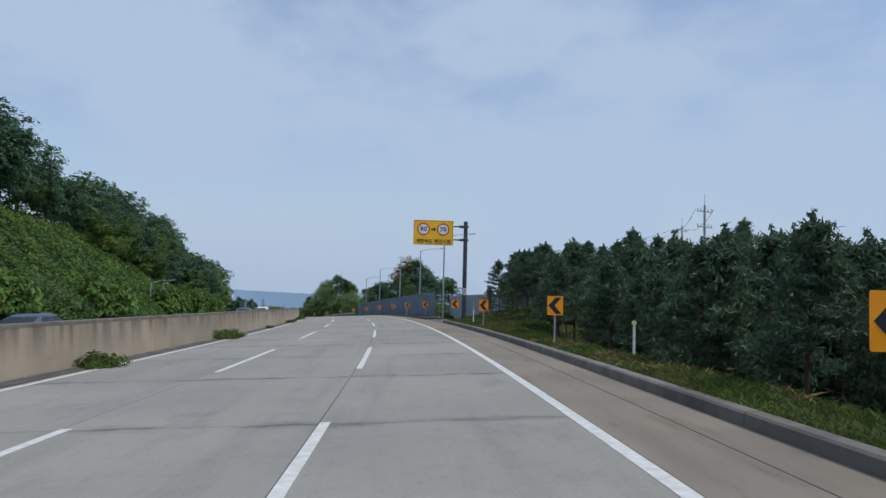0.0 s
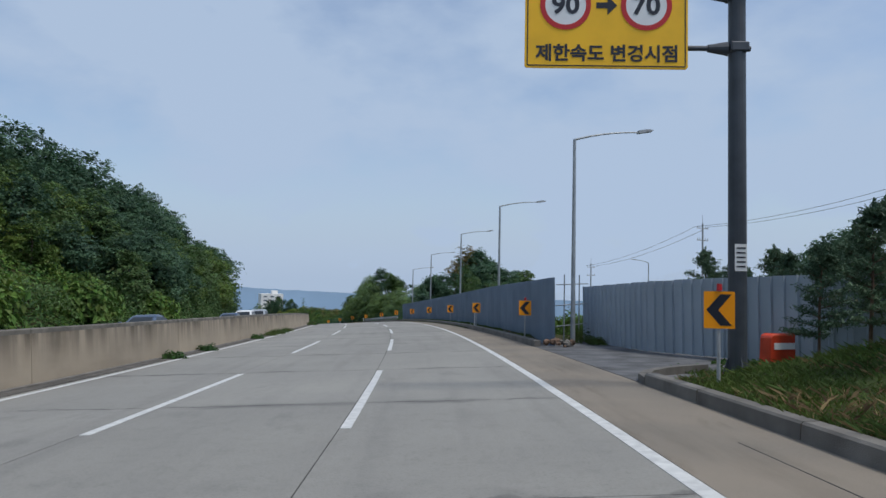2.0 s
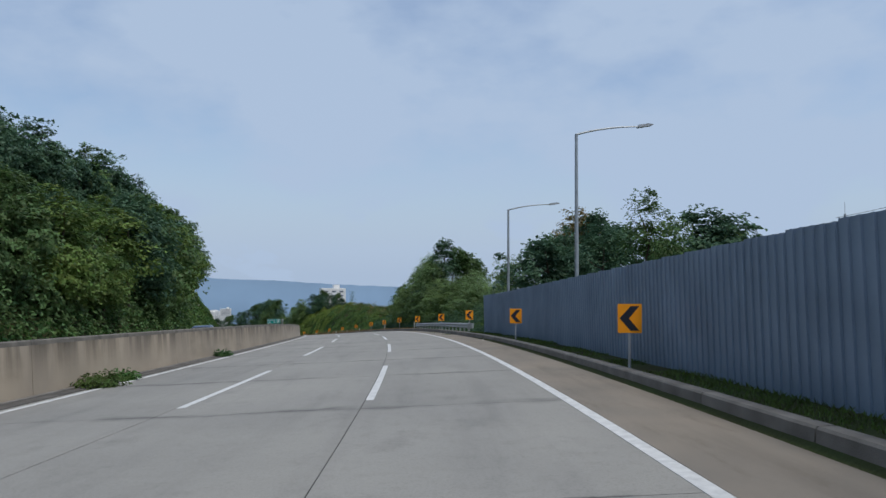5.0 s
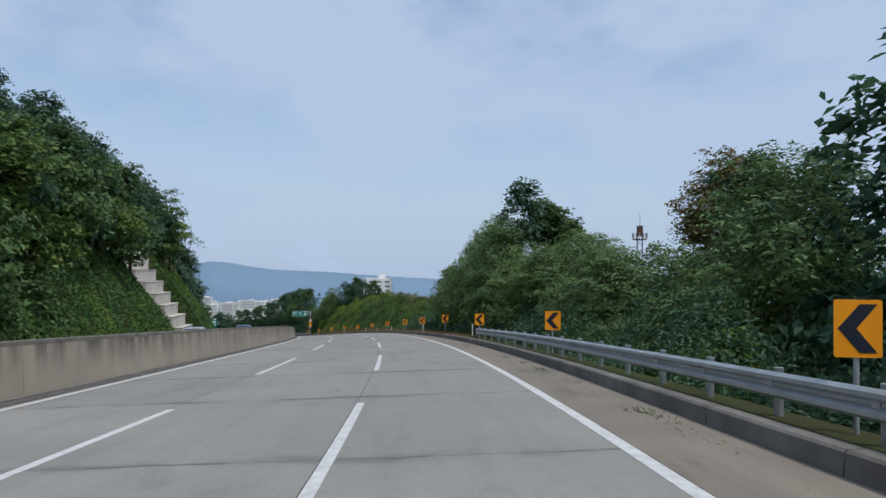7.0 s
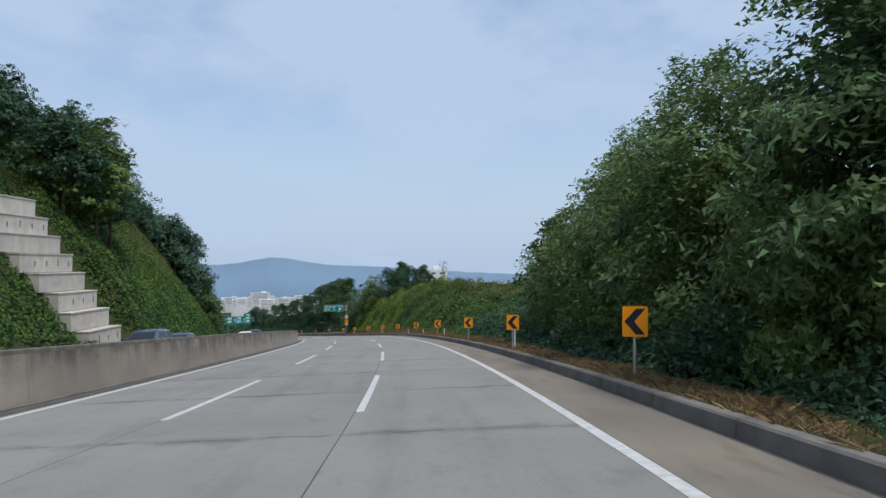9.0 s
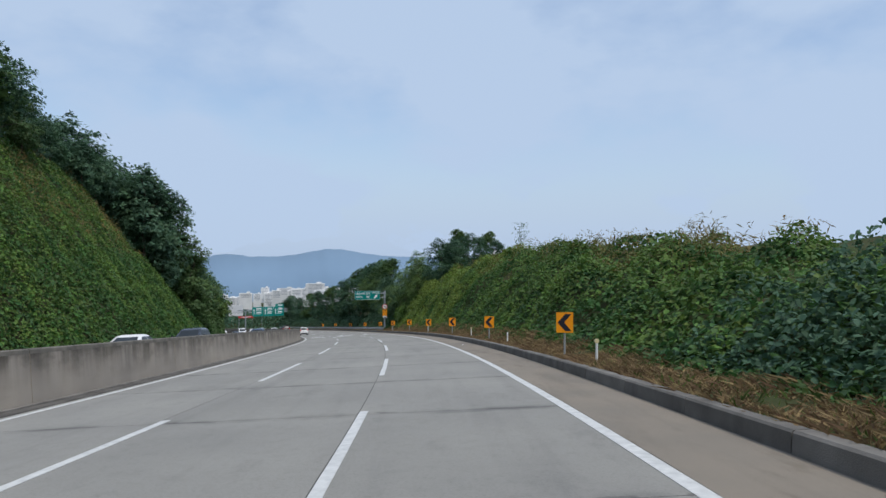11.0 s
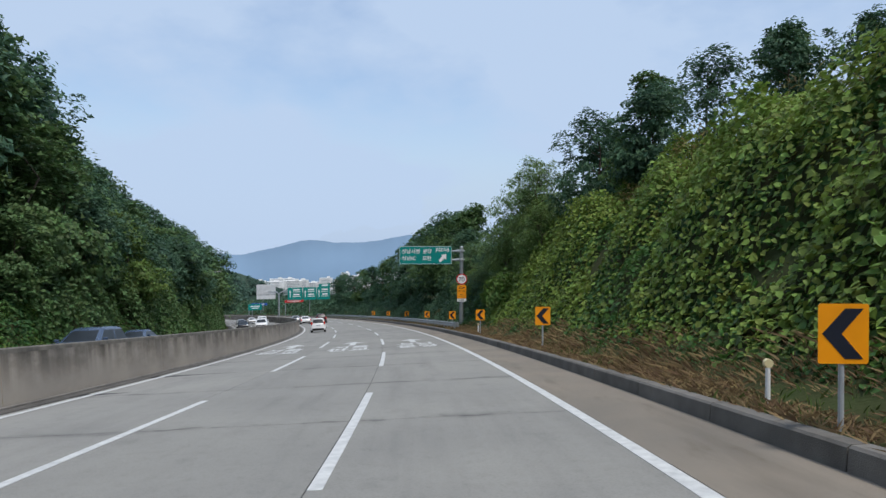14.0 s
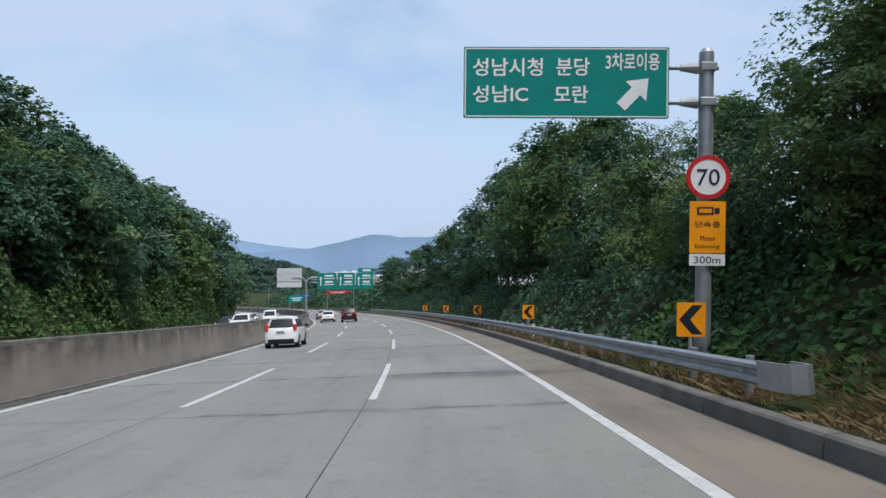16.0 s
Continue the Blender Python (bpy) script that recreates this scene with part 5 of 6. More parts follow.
for s, d, k in ((106.3, 6.9, 0.78), (103.4, 6.6, 0.62), (104.6, 7.1, 0.64), (108.8, 7.2, 0.66), (111.0, 6.9, 0.6)):
    q = sap.scale
    copy_thing(sap, stand(s, d, float(land(s, d)) - 0.1, s * 37) @ Matrix.Diagonal((k / q.x, k / q.y, k / q.z, 1)))

# pines
PINES = [pine_tree(21, 5.0), pine_tree(22, 5.4), pine_tree(23, 4.6)]
pused = set()
prng = np.random.default_rng(8)


def plant_pine(i, s, d, k):
    g = float(land(s, d)) - 0.1
    v = place(s, d, g)
    m = pose(v.x, v.y, v.z, prng.normal() * 2, prng.normal() * 2, prng.uniform(0, 360)) @ Matrix.Diagonal((k, k, k, 1))
    if i in pused:
        q = PINES[i].scale
        copy_thing(PINES[i], m @ Matrix.Diagonal((1 / q.x, 1 / q.y, 1 / q.z, 1)))
    else:
        pused.add(i)
        PINES[i].matrix_basis = m


for row, (d0, step) in enumerate(((7.5, 2.0), (9.2, 2.0), (11.4, 2.2), (13.8, 2.6), (17.2, 3.4), (22.0, 4.4))):
    s = 14.0 + row * 1.3
    while s < 78 + row * 3:
        d = d0 + prng.normal() * 0.6 + (0.8 if s > 58 else 0)
        if not (s > 64 and d < 11.5) and not (row == 0 and s > 45):
            g = float(land(s, d))
            want = float(np.interp(s, [14, 28, 34, 40, 46, 52, 58, 64, 72, 84], [2.8, 3.3, 3.4, 3.6, 4.2, 4.8, 5.0, 5.0, 4.4, 4.0])) + float(np.interp(s, [40, 64, 84], [0.08, 0.16, 0.36])) * (d - 9)
            if s > 66:
                want = 3.3 + 0.15 * (d - 11)
            plant_pine(int(prng.integers(3)), s, d, max(0.48, (want - g) / 5.3) * prng.uniform(0.84, 1.08))
        s += step * prng.uniform(0.8, 1.2) * (1.35 if s > 45 else 1.0)
for s, d, k in ((49, 8.2, 0.72), (52, 8.5, 0.75), (54.5, 7.9, 0.70), (57, 8.4, 0.73), (59.5, 8.0, 0.72), (62, 8.6, 0.75), (64, 8.1, 0.70), (65, 9.6, 0.80), (67.6, 7.9, 0.50), (68.6, 9.6, 0.68), (70.0, 11.2, 0.75), (92, 30, 1.2), (97, 34, 1.35), (103, 31, 1.1), (110, 36, 1.25), (90, 24, 0.85), (84, 27, 1.1), (118, 38, 1.4), (106, 42, 1.6)):
    plant_pine(1, s, d, k)


# ---------- vines, grass and weeds (beyond counting) ----------
def cover(name, label, mat, seed, s0, s1, lo, hi, count, leaf, side="right", lift=0.25, cat="vine", gaps=0.0, flop=0.6, lumps=0.0):
    """Leaves over the lie of the land: lo and hi are metres off the kerb, or off the foot of the left bank."""
    rng = np.random.default_rng(seed)
    s = rng.uniform(s0, s1, count)
    e = rng.uniform(lo, hi, count)
    if side == "right":
        d = np.interp(s, KERB_S, KERB_D) + e
    elif side == "left":
        d = LEFT_FOOT - e
    else:
        d = np.full(count, float(side)) + e
    wave = np.array([noise.noise((a * 0.35, b * 0.35, seed * 1.7)) + 0.5 * noise.noise((a * 0.9, b * 0.9, seed * 2.1)) for a, b in zip(s, d)])
    if gaps:
        keep = wave > gaps - 0.5 + rng.normal(size=count) * 0.12
        s, d, e, wave = s[keep], d[keep], e[keep], wave[keep]
    n = len(s)
    h = land(s, d) + np.clip(lift * (0.9 + 1.3 * wave), min(0.24, 0.5 * lift), 9) * rng.uniform(0.5, 1.05, n)
    if lumps:
        h = h + lumps * np.clip([noise.noise((a * 0.16, b * 0.2, 4.4)) + 0.6 * noise.noise((a * 0.37, b * 0.4, 9.1)) for a, b in zip(s, d)], -0.3, 1) * np.clip((e - lo) * 0.4, 0, 1)
    edge = np.minimum(1.0, (e - lo) / max(0.3, 0.2 * (hi - lo)))
    h = np.where(edge < 1, land(s, d) + (h - land(s, d)) * edge, h)
    p = place_many(s, d, h)
    q = place_many(s, d + 0.4, land(s, d + 0.4))
    r = place_many(s + 0.4, d, land(s + 0.4, d))
    base = place_many(s, d, land(s, d))
    nrm = np.cross(r - base, q - base)
    nrm *= np.sign(nrm[:, 2:3])
    nrm /= np.linalg.norm(nrm, axis=1, keepdims=True)
    maker = round_leaves if cat == "vine" and side == "right" else leaf_quads
    v, f = maker(rng, p, nrm + np.array([0, 0, 0.35]) + rng.normal(size=(n, 3)) * flop * 0.8, *leaf)
    return tagged(raw(name, v, f, mat), label, cat, kind="stuff")


def blades(name, label, mat, seed, s0, s1, lo, hi, count, tall, side="right", lean=0.5, gaps=0.0):
    rng = np.random.default_rng(seed)
    s = rng.uniform(s0, s1, count)
    e = rng.uniform(lo, hi, count)
    d = (np.interp(s, KERB_S, KERB_D) + e) if side == "right" else (LEFT_FOOT - e if side == "left" else float(side) + e)
    wave = np.array([noise.noise((a * 0.5, b * 0.7, seed * 1.3)) for a, b in zip(s, d)])
    keep = wave > gaps - 0.5
    s, d, wave = s[keep], d[keep], wave[keep]
    n = len(s)
    p = place_many(s, d, (land(s, d) if side in ("right", "left") else np.zeros(n)) - 0.02)
    a = rng.uniform(0, 2 * np.pi, n)
    t = np.stack([np.cos(a), np.sin(a), np.zeros(n)], 1)
    L = (tall * (0.75 + 0.6 * wave) * rng.uniform(0.5, 1.2, n))[:, None]
    off = rng.normal(size=(n, 3)) * lean * L
    off[:, 2] = 0
    up = np.array([0, 0, 1.0])
    w_ = 0.013 * (1 + L)
    v = np.stack([p - t * w_, p + t * w_, p + up * L * 0.6 + off * 0.4 + t * w_ * 0.7, p + up * L + off], 1).reshape(-1, 3)
    f = np.arange(4 * n).reshape(n, 4)
    return tagged(raw(name, v, f, mat), label, "grass", kind="stuff")


cover("vine_cover", "bright kudzu vines over the steep bank", M["vine"], 31, 244, 306, 1.7, 11.5, 46000, (0.155, 0.135), lift=0.8, gaps=0.46, lumps=0.5)
# top layer whose leaf colour carries the sunlight
cover("vine_cover", "yellow-green kudzu leaves over the steep bank, coloured brighter as if sunlit", M["kudzu"], 62, 302, 342, 1.7, 10.5, 52000, (0.165, 0.14), lift=1.15, gaps=0.2, lumps=0.6)
cover("vine_shade", "kudzu leaves coloured darker for shade in the depth of the bank", M["vine_dark"], 32, 238, 356, 1.4, 12.0, 76000, (0.19, 0.165), lift=0.55, flop=0.8, lumps=0.5)
cover("vine_crest", "brownish grass and creepers along the crest", M["leaf_brown"], 33, 258, 332, 5.0, 11.5, 16000, (0.36, 0.05), lift=1.25, gaps=0.42, flop=1.2, cat="grass")
cover("undergrowth", "dark undergrowth beneath the roadside trees", M["leaf_dark"], 34, 194, 250, 1.7, 7.5, 46000, (0.17, 0.10), lift=1.1, gaps=0.15, flop=0.9)
cover("undergrowth", "leafy undergrowth behind the guard rail", M["leaf_dark"], 35, 158, 204, 1.6, 11.0, 46000, (0.18, 0.10), lift=1.7, flop=0.9, cat="bush")
cover("undergrowth", "dark undergrowth along the long guard rail", M["leaf_dark"], 36, 350, 480, 1.6, 7.0, 50000, (0.20, 0.12), lift=1.2, gaps=0.1, flop=0.9)
cover("bank_vines", "bright vines over the open left bank", M["vine"], 37, -10, 118, 0.4, 12.5, 52000, (0.28, 0.2), side="left", lift=0.75, gaps=0.12, lumps=0.9)
cover("bank_vines", "leaves coloured dark for shade in the depth of the left bank", M["vine_dark"], 38, -10, 130, 0.2, 14.0, 34000, (0.34, 0.24), side="left", lift=0.5, flop=0.9, lumps=0.9)
cover("bank_bushes", "line of leafy bushes along the foot of the open bank", M["leaf"], 39, 0, 78, 0.2, 3.2, 11500, (0.26, 0.14), side="left", lift=1.4, flop=0.9, cat="bush", gaps=0.2)
cover("bank_bushes", "line of leafy bushes along the foot of the open bank", M["leaf"], 63, 95, 112, 0.2, 3.2, 2600, (0.26, 0.14), side="left", lift=1.4, flop=0.9, cat="bush", gaps=0.2)
cover("bank_bushes", "leafy bushes and saplings along the foot of the wooded bank", M["leaf"], 44, 112, 204, 0.2, 4.0, 11000, (0.36, 0.22), side="left", lift=2.4, flop=0.9, cat="bush", gaps=0.15)
cover("bank_bushes", "leafy bushes and saplings along the foot of the wooded bank", M["leaf"], 45, 338, 480, 0.2, 4.0, 26000, (0.38, 0.23), side="left", lift=2.8, flop=0.9, cat="bush", gaps=0.15)
cover("slope_creepers", "bright creepers and grass over the steep open slope", M["vine"], 46, 257, 342, 0.3, 15.5, 52000, (0.27, 0.19), side="left", lift=0.7, gaps=0.12, lumps=0.7)
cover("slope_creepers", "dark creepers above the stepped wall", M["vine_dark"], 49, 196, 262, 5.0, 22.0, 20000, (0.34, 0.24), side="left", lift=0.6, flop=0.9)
cover("slope_creepers", "creepers coloured dark for shade in the depth of the open slope", M["vine_dark"], 47, 257, 345, 0.3, 16.0, 34000, (0.30, 0.2), side="left", lift=0.5, flop=0.9, lumps=0.7)
cover("slope_grass", "browning tall grass over the upper open slope", M["leaf_brown"], 48, 262, 330, 6.5, 15.0, 12000, (0.42, 0.06), side="left", lift=1.1, gaps=0.42, flop=1.2, cat="grass", lumps=0.7)
cover("far_undergrowth", "dark bushes along the verge beyond the gantry", M["leaf_dark"], 40, 470, 620, 1.2, 26.0, 8000, (1.1, 0.7), lift=2.4, flop=0.9, cat="bush")
cover("far_undergrowth", "green bushes on the low bank beyond the gantry", M["leaf"], 41, 440, 760, 0.6, 70.0, 24000, (1.2, 0.8), side="left", lift=2.2, flop=0.9, cat="bush")
cover("bank_vines", "bright vines at the foot of the cutting", M["vine"], 39, 186, 260, 0.3, 8.5, 28000, (0.28, 0.2), side="left", lift=0.4, gaps=0.25)
cover("bank_vines", "creepers coloured dark for shade in the depth of the cutting", M["vine_dark"], 40, 110, 480, 0.2, 7.0, 46000, (0.36, 0.26), side="left", lift=0.6, flop=0.9)
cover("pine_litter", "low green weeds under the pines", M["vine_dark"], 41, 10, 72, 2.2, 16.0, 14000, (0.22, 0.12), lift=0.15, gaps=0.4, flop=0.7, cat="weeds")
blades("verge_grass", "green grass along the kerb", M["grass"], 51, 8, 67, 0.25, 1.9, 40000, 0.15, lean=0.8)
blades("dry_verge", "dry stalks among the verge grass", M["straw"], 58, 8, 67, 0.3, 2.2, 9000, 0.16, lean=1.0, gaps=0.45)
blades("verge_grass", "green grass on the mound under the pines", M["grass"], 52, 44, 70, 1.6, 7.0, 34000, 0.17, lean=0.8, gaps=0.3)
blades("dry_verge", "dry brown stalks on the mound under the pines", M["straw"], 59, 44, 66, 2.2, 8.0, 14000, 0.14, lean=1.2, gaps=0.5)
blades("dry_verge", "dry trampled grass along the kerb", M["straw"], 53, 194, 347, 0.25, 2.1, 80000, 0.18, lean=1.2, gaps=0.05)
blades("verge_grass", "sparse green weeds in the dry verge", M["grass"], 54, 192, 420, 0.25, 2.0, 9000, 0.2, gaps=0.5)
blades("verge_grass", "thin grass at the foot of the hoarding", M["grass"], 55, 84, 160, 0.25, 1.1, 16000, 0.11, gaps=0.3)
blades("verge_grass", "weeds in the shoulder joint", M["grass"], 56, 160, 192, -0.55, -0.2, 4200, 0.11, lean=0.9, gaps=0.35)
blades("dry_verge", "dry grass behind the long guard rail", M["straw"], 57, 347, 420, 0.25, 1.6, 12000, 0.2, lean=0.9, gaps=0.3)
wb = [bush("weed_clump", "low green weed clump at the barrier foot", 61, 0.75, 0.42, M["grass"], 700, (0.16, 0.06), "weeds"), bush("weed_clump", "low dark weed clump at the barrier foot", 62, 0.45, 0.3, M["vine_dark"], 420, (0.13, 0.07), "weeds")]
first = [True, True]
for i, s, d, k in ((0, 49, -8.35, 1.1), (0, 51.2, -8.4, 0.8), (0, 34, -8.3, 0.9), (1, 78, -8.35, 0.9), (1, 82.2, -8.35, 1.0), (1, 92.2, -8.35, 1.0), (0, 96.5, -8.35, 0.55), (0, 99, -8.35, 0.7), (1, 101.5, -8.35, 1.0), (0, 104.5, -8.4, 0.6), (0, 132.2, -8.3, 0.8), (1, 134, -8.4, 1.1), (1, 145.2, -8.4, 1.1), (1, 64, -8.4, 0.8)):
    m = stand(s, d, 0.0, s * 31) @ Matrix.Diagonal((k, k, k, 1))
    if first[i]:
        wb[i].matrix_basis = m
        first[i] = False
    else:
        copy_thing(wb[i], m)
for s, d, r_, h in ((81.0, 6.45, 0.6, 0.6), (79.6, 6.75, 0.4, 0.3)):
    q = bush("fence_weed", "rough green weeds at the foot of the yard fence", int(s * 10), r_, h, M["grass"], 420, (0.2, 0.04), "weeds")
    q.matrix_world = stand(s, d, 0.0)
bb = bush("roadside_bush", "leafy green roadside bush", 63, 1.3, 1.1, M["vine"], 1500, (0.24, 0.17))
bb.matrix_basis = stand(184.5, 8.2, float(land(184.5, 8.2)), 20) @ Matrix.Diagonal((1.2, 1.2, 1.6, 1))
for s, d, k in ((171, 7.8, 0.9), (85.2, 7.3, 0.55), (86.6, 6.6, 0.5), (90, -22, 1.4), (70, -22, 1.5), (55, -22.4, 1.3), (103, -22.2, 1.5), (40, -22.2, 1.5), (25, -22.6, 1.6), (118, -22, 1.4), (340, 7.2, 1.0), (100, 8.0, 0.9)):
    copy_thing(bb, stand(s, d, float(land(s, d)) - 0.1, s * 23) @ Matrix.Diagonal((k, k, k * 1.1, 1)))


# ---------- stepped retaining wall on the left bank ----------
def retaining_wall():
    """Level courses of pale blocks, each set back from the one below."""
    w = thing("stepped_retaining_wall", "pale concrete block retaining wall rising in steps", "retaining wall")
    along, back = Vector((0.385, -0.923, 0.0)), Vector((-0.923, -0.385, 0.0))
    end = Vector((-82.1, 235.4, 0.0)) - (back * 0.97 + along * 0.17) * 2
    turn = Matrix((along.to_tuple() + (0,), back.to_tuple() + (0,), (0, 0, 1, 0), (0, 0, 0, 1))).transposed()
    for k, run in enumerate((5.4, 5.9, 6.6, 6.4, 7.2, 7.9, 8.9, 9.6, 10.4)):
        top = -10.59 + 1.52 * (k - 2)
        o = end + (back * 0.97 + along * 0.17) * k
        m = Matrix.Translation((o.x, o.y, top)) @ turn
        foot = -1.5 if k else -3.0
        pieces = 2 if k % 2 else 1
        for j in range(pieces):
            bm = bmesh.new()
            box(bm, run * (j + 0.5) / pieces, 1.5, foot + 0.012, run / pieces - 0.012, 3.0, -foot - 0.12, 0.015, m)
            part("wall_block", bm, M["wall_block"], w)
        bm = bmesh.new()
        box(bm, run / 2, 1.47, -0.105, run + 0.06, 3.06, 0.10, 0.012, m)
        part("coping", bm, M["wall_block"], w)
        if k % 2:
            n = int(run / 1.75)
            for j in range(n):
                bm = bmesh.new()
                box(bm, 0.7 + 1.72 * j, -0.006, -1.02, 0.09, 0.03, 0.42 if (j + k) % 3 else 0.6, 0.0, m)
                part("weep_slot", bm, M["black_trim"], w)
    return w


retaining_wall()

# ---------- poles and lines ----------
def utility_pole(s, d, top, arms=2):
    t = thing("utility_pole", "slim concrete utility pole with crossarms and insulators", "utility pole", "utility poles")
    g = float(land(s, d)) - 0.3
    bm = bmesh.new()
    rod(bm, (0, 0, g), (0, 0, top - 1.2), 0.17, 0.11, 10)
    rod(bm, (0, 0, top - 1.2), (0, 0, top), 0.03, 0.02, 6)
    part("mast", bm, M["pole"], t)
    for k in range(arms):
        bm = bmesh.new()
        z = top - 1.9 - 1.6 * k
        box(bm, 0, 0, z, 2.4, 0.09, 0.09)
        part("crossarm", bm, M["pole"], t)
        for x in (-1.1, -0.6, 0.6, 1.1):
            bm = bmesh.new()
            rod(bm, (x, 0, z + 0.09), (x, 0, z + 0.36), 0.05, 0.035, 8)
            part("insulator", bm, M["sign_back"], t)
    t.matrix_world = stand(s, d, 0.0, 25)
    return t


POLES = [(80.4, 33.0, 13.3), (102.5, 43.3, 14.2), (138.7, 42.7, 14.5), (175.5, 44.9, 12.4)]
for p in POLES:
    utility_pole(*p)
for a, b in zip(POLES[:-1], POLES[1:]):
    for off in (-1.0, 1.0):
        cable = thing("overhead_cable", "thin dark overhead cable between the poles", "cable", "overhead cables")
        bm = bmesh.new()
        pa, pb = place(a[0], a[1] + off, a[2] - 1.6), place(b[0], b[1] + off, b[2] - 1.6)
        tube(bm, [pa.lerp(pb, k / 12) - Vector((0, 0, 3.2 * k / 12 * (1 - k / 12))) for k in range(13)], [0.022] * 13, 5)
        part("wire", bm, M["black_trim"], cable)

# telecom tower behind the trees
tw = thing("telecom_tower", "rusty lattice tower with a railed platform and mast", "tower")
for x, y in ((-0.55, -0.55), (0.55, -0.55), (0.55, 0.55), (-0.55, 0.55)):
    bm = bmesh.new()
    rod(bm, (x * 1.5, y * 1.5, -2), (x, y, 24.4), 0.11, seg=6)
    part("leg", bm, M["pine_bark"], tw)
for k in range(8):
    bm = bmesh.new()
    z = 1.5 + 2.6 * k
    for x0, y0, x1, y1 in ((-0.7, -0.7, 0.7, -0.7), (0.7, 0.7, -0.7, 0.7), (-0.7, 0.7, -0.7, -0.7), (0.7, -0.7, 0.7, 0.7)):
        rod(bm, (x0, y0, z), (x1, y1, z + 2.6), 0.045, seg=5)
    part("brace", bm, M["pine_bark"], tw)
bm = bmesh.new()
rod(bm, (0, 0, 21.6), (0, 0, 21.8), 1.75, 1.75, 12)
part("platform", bm, M["pine_bark"], tw)
for k in range(12):
    a = k * math.pi / 6
    bm = bmesh.new()
    rod(bm, (1.7 * math.cos(a), 1.7 * math.sin(a), 21.8), (1.7 * math.cos(a), 1.7 * math.sin(a), 23.3), 0.07, seg=6)
    box(bm, 1.72 * math.cos(a), 1.72 * math.sin(a), 22.1, 0.28, 0.28, 1.2)
    part("panel_aerial", bm, M["sign_back"], tw, "weathered panel aerial")
bm = bmesh.new()
box(bm, 0, 0, 22.6, 1.5, 1.5, 2.5, 0.08)
part("equipment_cabin", bm, M["pine_bark"], tw, "rusty box at the top")
bm = bmesh.new()
rod(bm, (0, 0, 25.1), (0, 0, 28.2), 0.07, 0.04, 6)
part("mast", bm, M["dark_pole"], tw)
v = place(302.3, 77.8, 0)
tw.matrix_world = pose(v.x, v.y, v.z + 0.4)

# left bank: round sign seen from behind, and a white lamp
ls = thing("road_sign", "grey back of a round sign and plate on a pole", "road sign")
bm = bmesh.new()
rod(bm, (0, 0, 0.6), (0, 0, 4.25), 0.05, seg=10)
part("post", bm, M["pole"], ls)
bm = bmesh.new()
disc(bm, 0, 3.75, 0.43, -0.03, -0.01)
part("disc", bm, M["sign_back"], ls)
for x in (-0.2, 0.2):
    bm = bmesh.new()
    box(bm, x, -0.02, 1.45, 0.38, 0.02, 1.8)
    part("plate", bm, M["sign_back"], ls)
ls.matrix_world = stand(90.5, -22.1, 0.0)
street_lamp(88.8, -23.2, 4.05, 1.9, 0, "low white-painted street lamp on the bank")

# red water-filled barriers and a white sack at the entrance
for s, d, turn in ((71.2, 9.3, 12), (71.8, 11.2, 6)):
    t = thing("plastic_barrier", "orange-red plastic water-filled road barrier", "barrier", "plastic barriers")
    bm = bmesh.new()
    prism(bm, [(-0.75, 0.0), (0.75, 0.0), (0.72, 0.25), (0.70, 0.72), (0.62, 0.8), (-0.62, 0.8), (-0.70, 0.72), (-0.72, 0.25)], -0.2, 0.2)
    bmesh.ops.bevel(bm, geom=bm.edges[:], offset=0.03, segments=1, affect="EDGES")
    part("body", bm, M["plastic_red"], t)
    bm = bmesh.new()
    box(bm, 0, -0.205, 0.42, 1.2, 0.012, 0.16)
    part("reflective_band", bm, M["white"], t)
    t.matrix_world = stand(s, d, float(land(s, d)) + 0.03, turn)
rub = thing("rubble_pile", "pile of brown earth and broken stones", "rubble")
rr = np.random.default_rng(4)
for k in range(16):
    bm = bmesh.new()
    bmesh.ops.create_icosphere(bm, subdivisions=1, radius=rr.uniform(0.12, 0.3))
    for vv in bm.verts:
        vv.co *= rr.uniform(0.7, 1.2)
    bmesh.ops.translate(bm, verts=bm.verts, vec=(rr.normal() * 0.5, rr.normal() * 0.45, rr.uniform(0.05, 0.45)))
    part("stone", bm, M["kerb"] if k % 3 == 0 else M["pine_bark"], rub)
rub.matrix_world = stand(79.0, 5.2, 0.05) @ Matrix.Diagonal((0.5, 0.5, 0.42, 1))


# scraps lying in the gutter and at the foot of the hoarding
lrng = np.random.default_rng(12)
for s, d, size, kind in ((102.2, 4.62, 0.16, "white"), (101.6, 4.75, 0.2, "cream"), (150.9, 4.02, 0.10, "white"), (41.6, 4.75, 0.14, "white"), (87.6, 4.7, 0.22, "pine_bark"), (88.3, 4.8, 0.18, "pine_bark"), (89.1, 4.72, 0.16, "kerb"), (273.0, 3.3, 0.09, "white"), (338.5, 5.6, 0.14, "white")):
    bm = bmesh.new()
    bmesh.ops.create_icosphere(bm, subdivisions=1, radius=size * 0.5)
    for vv in bm.verts:
        vv.co = Vector((vv.co.x * lrng.uniform(0.7, 1.3), vv.co.y * lrng.uniform(0.7, 1.3), vv.co.z * lrng.uniform(0.2, 0.5)))
    ob = finish("litter", bm, M[kind])
    tagged(ob, "crumpled pale scrap lying beside the kerb" if kind in ("white", "cream") else "brown lump of earth beside the kerb", "litter", "scraps beside the road")
    ground_h = float(land(s, d)) if d > 4.2 else 0.0
    ob.matrix_world = stand(s, d, ground_h + size * 0.12, s * 40)
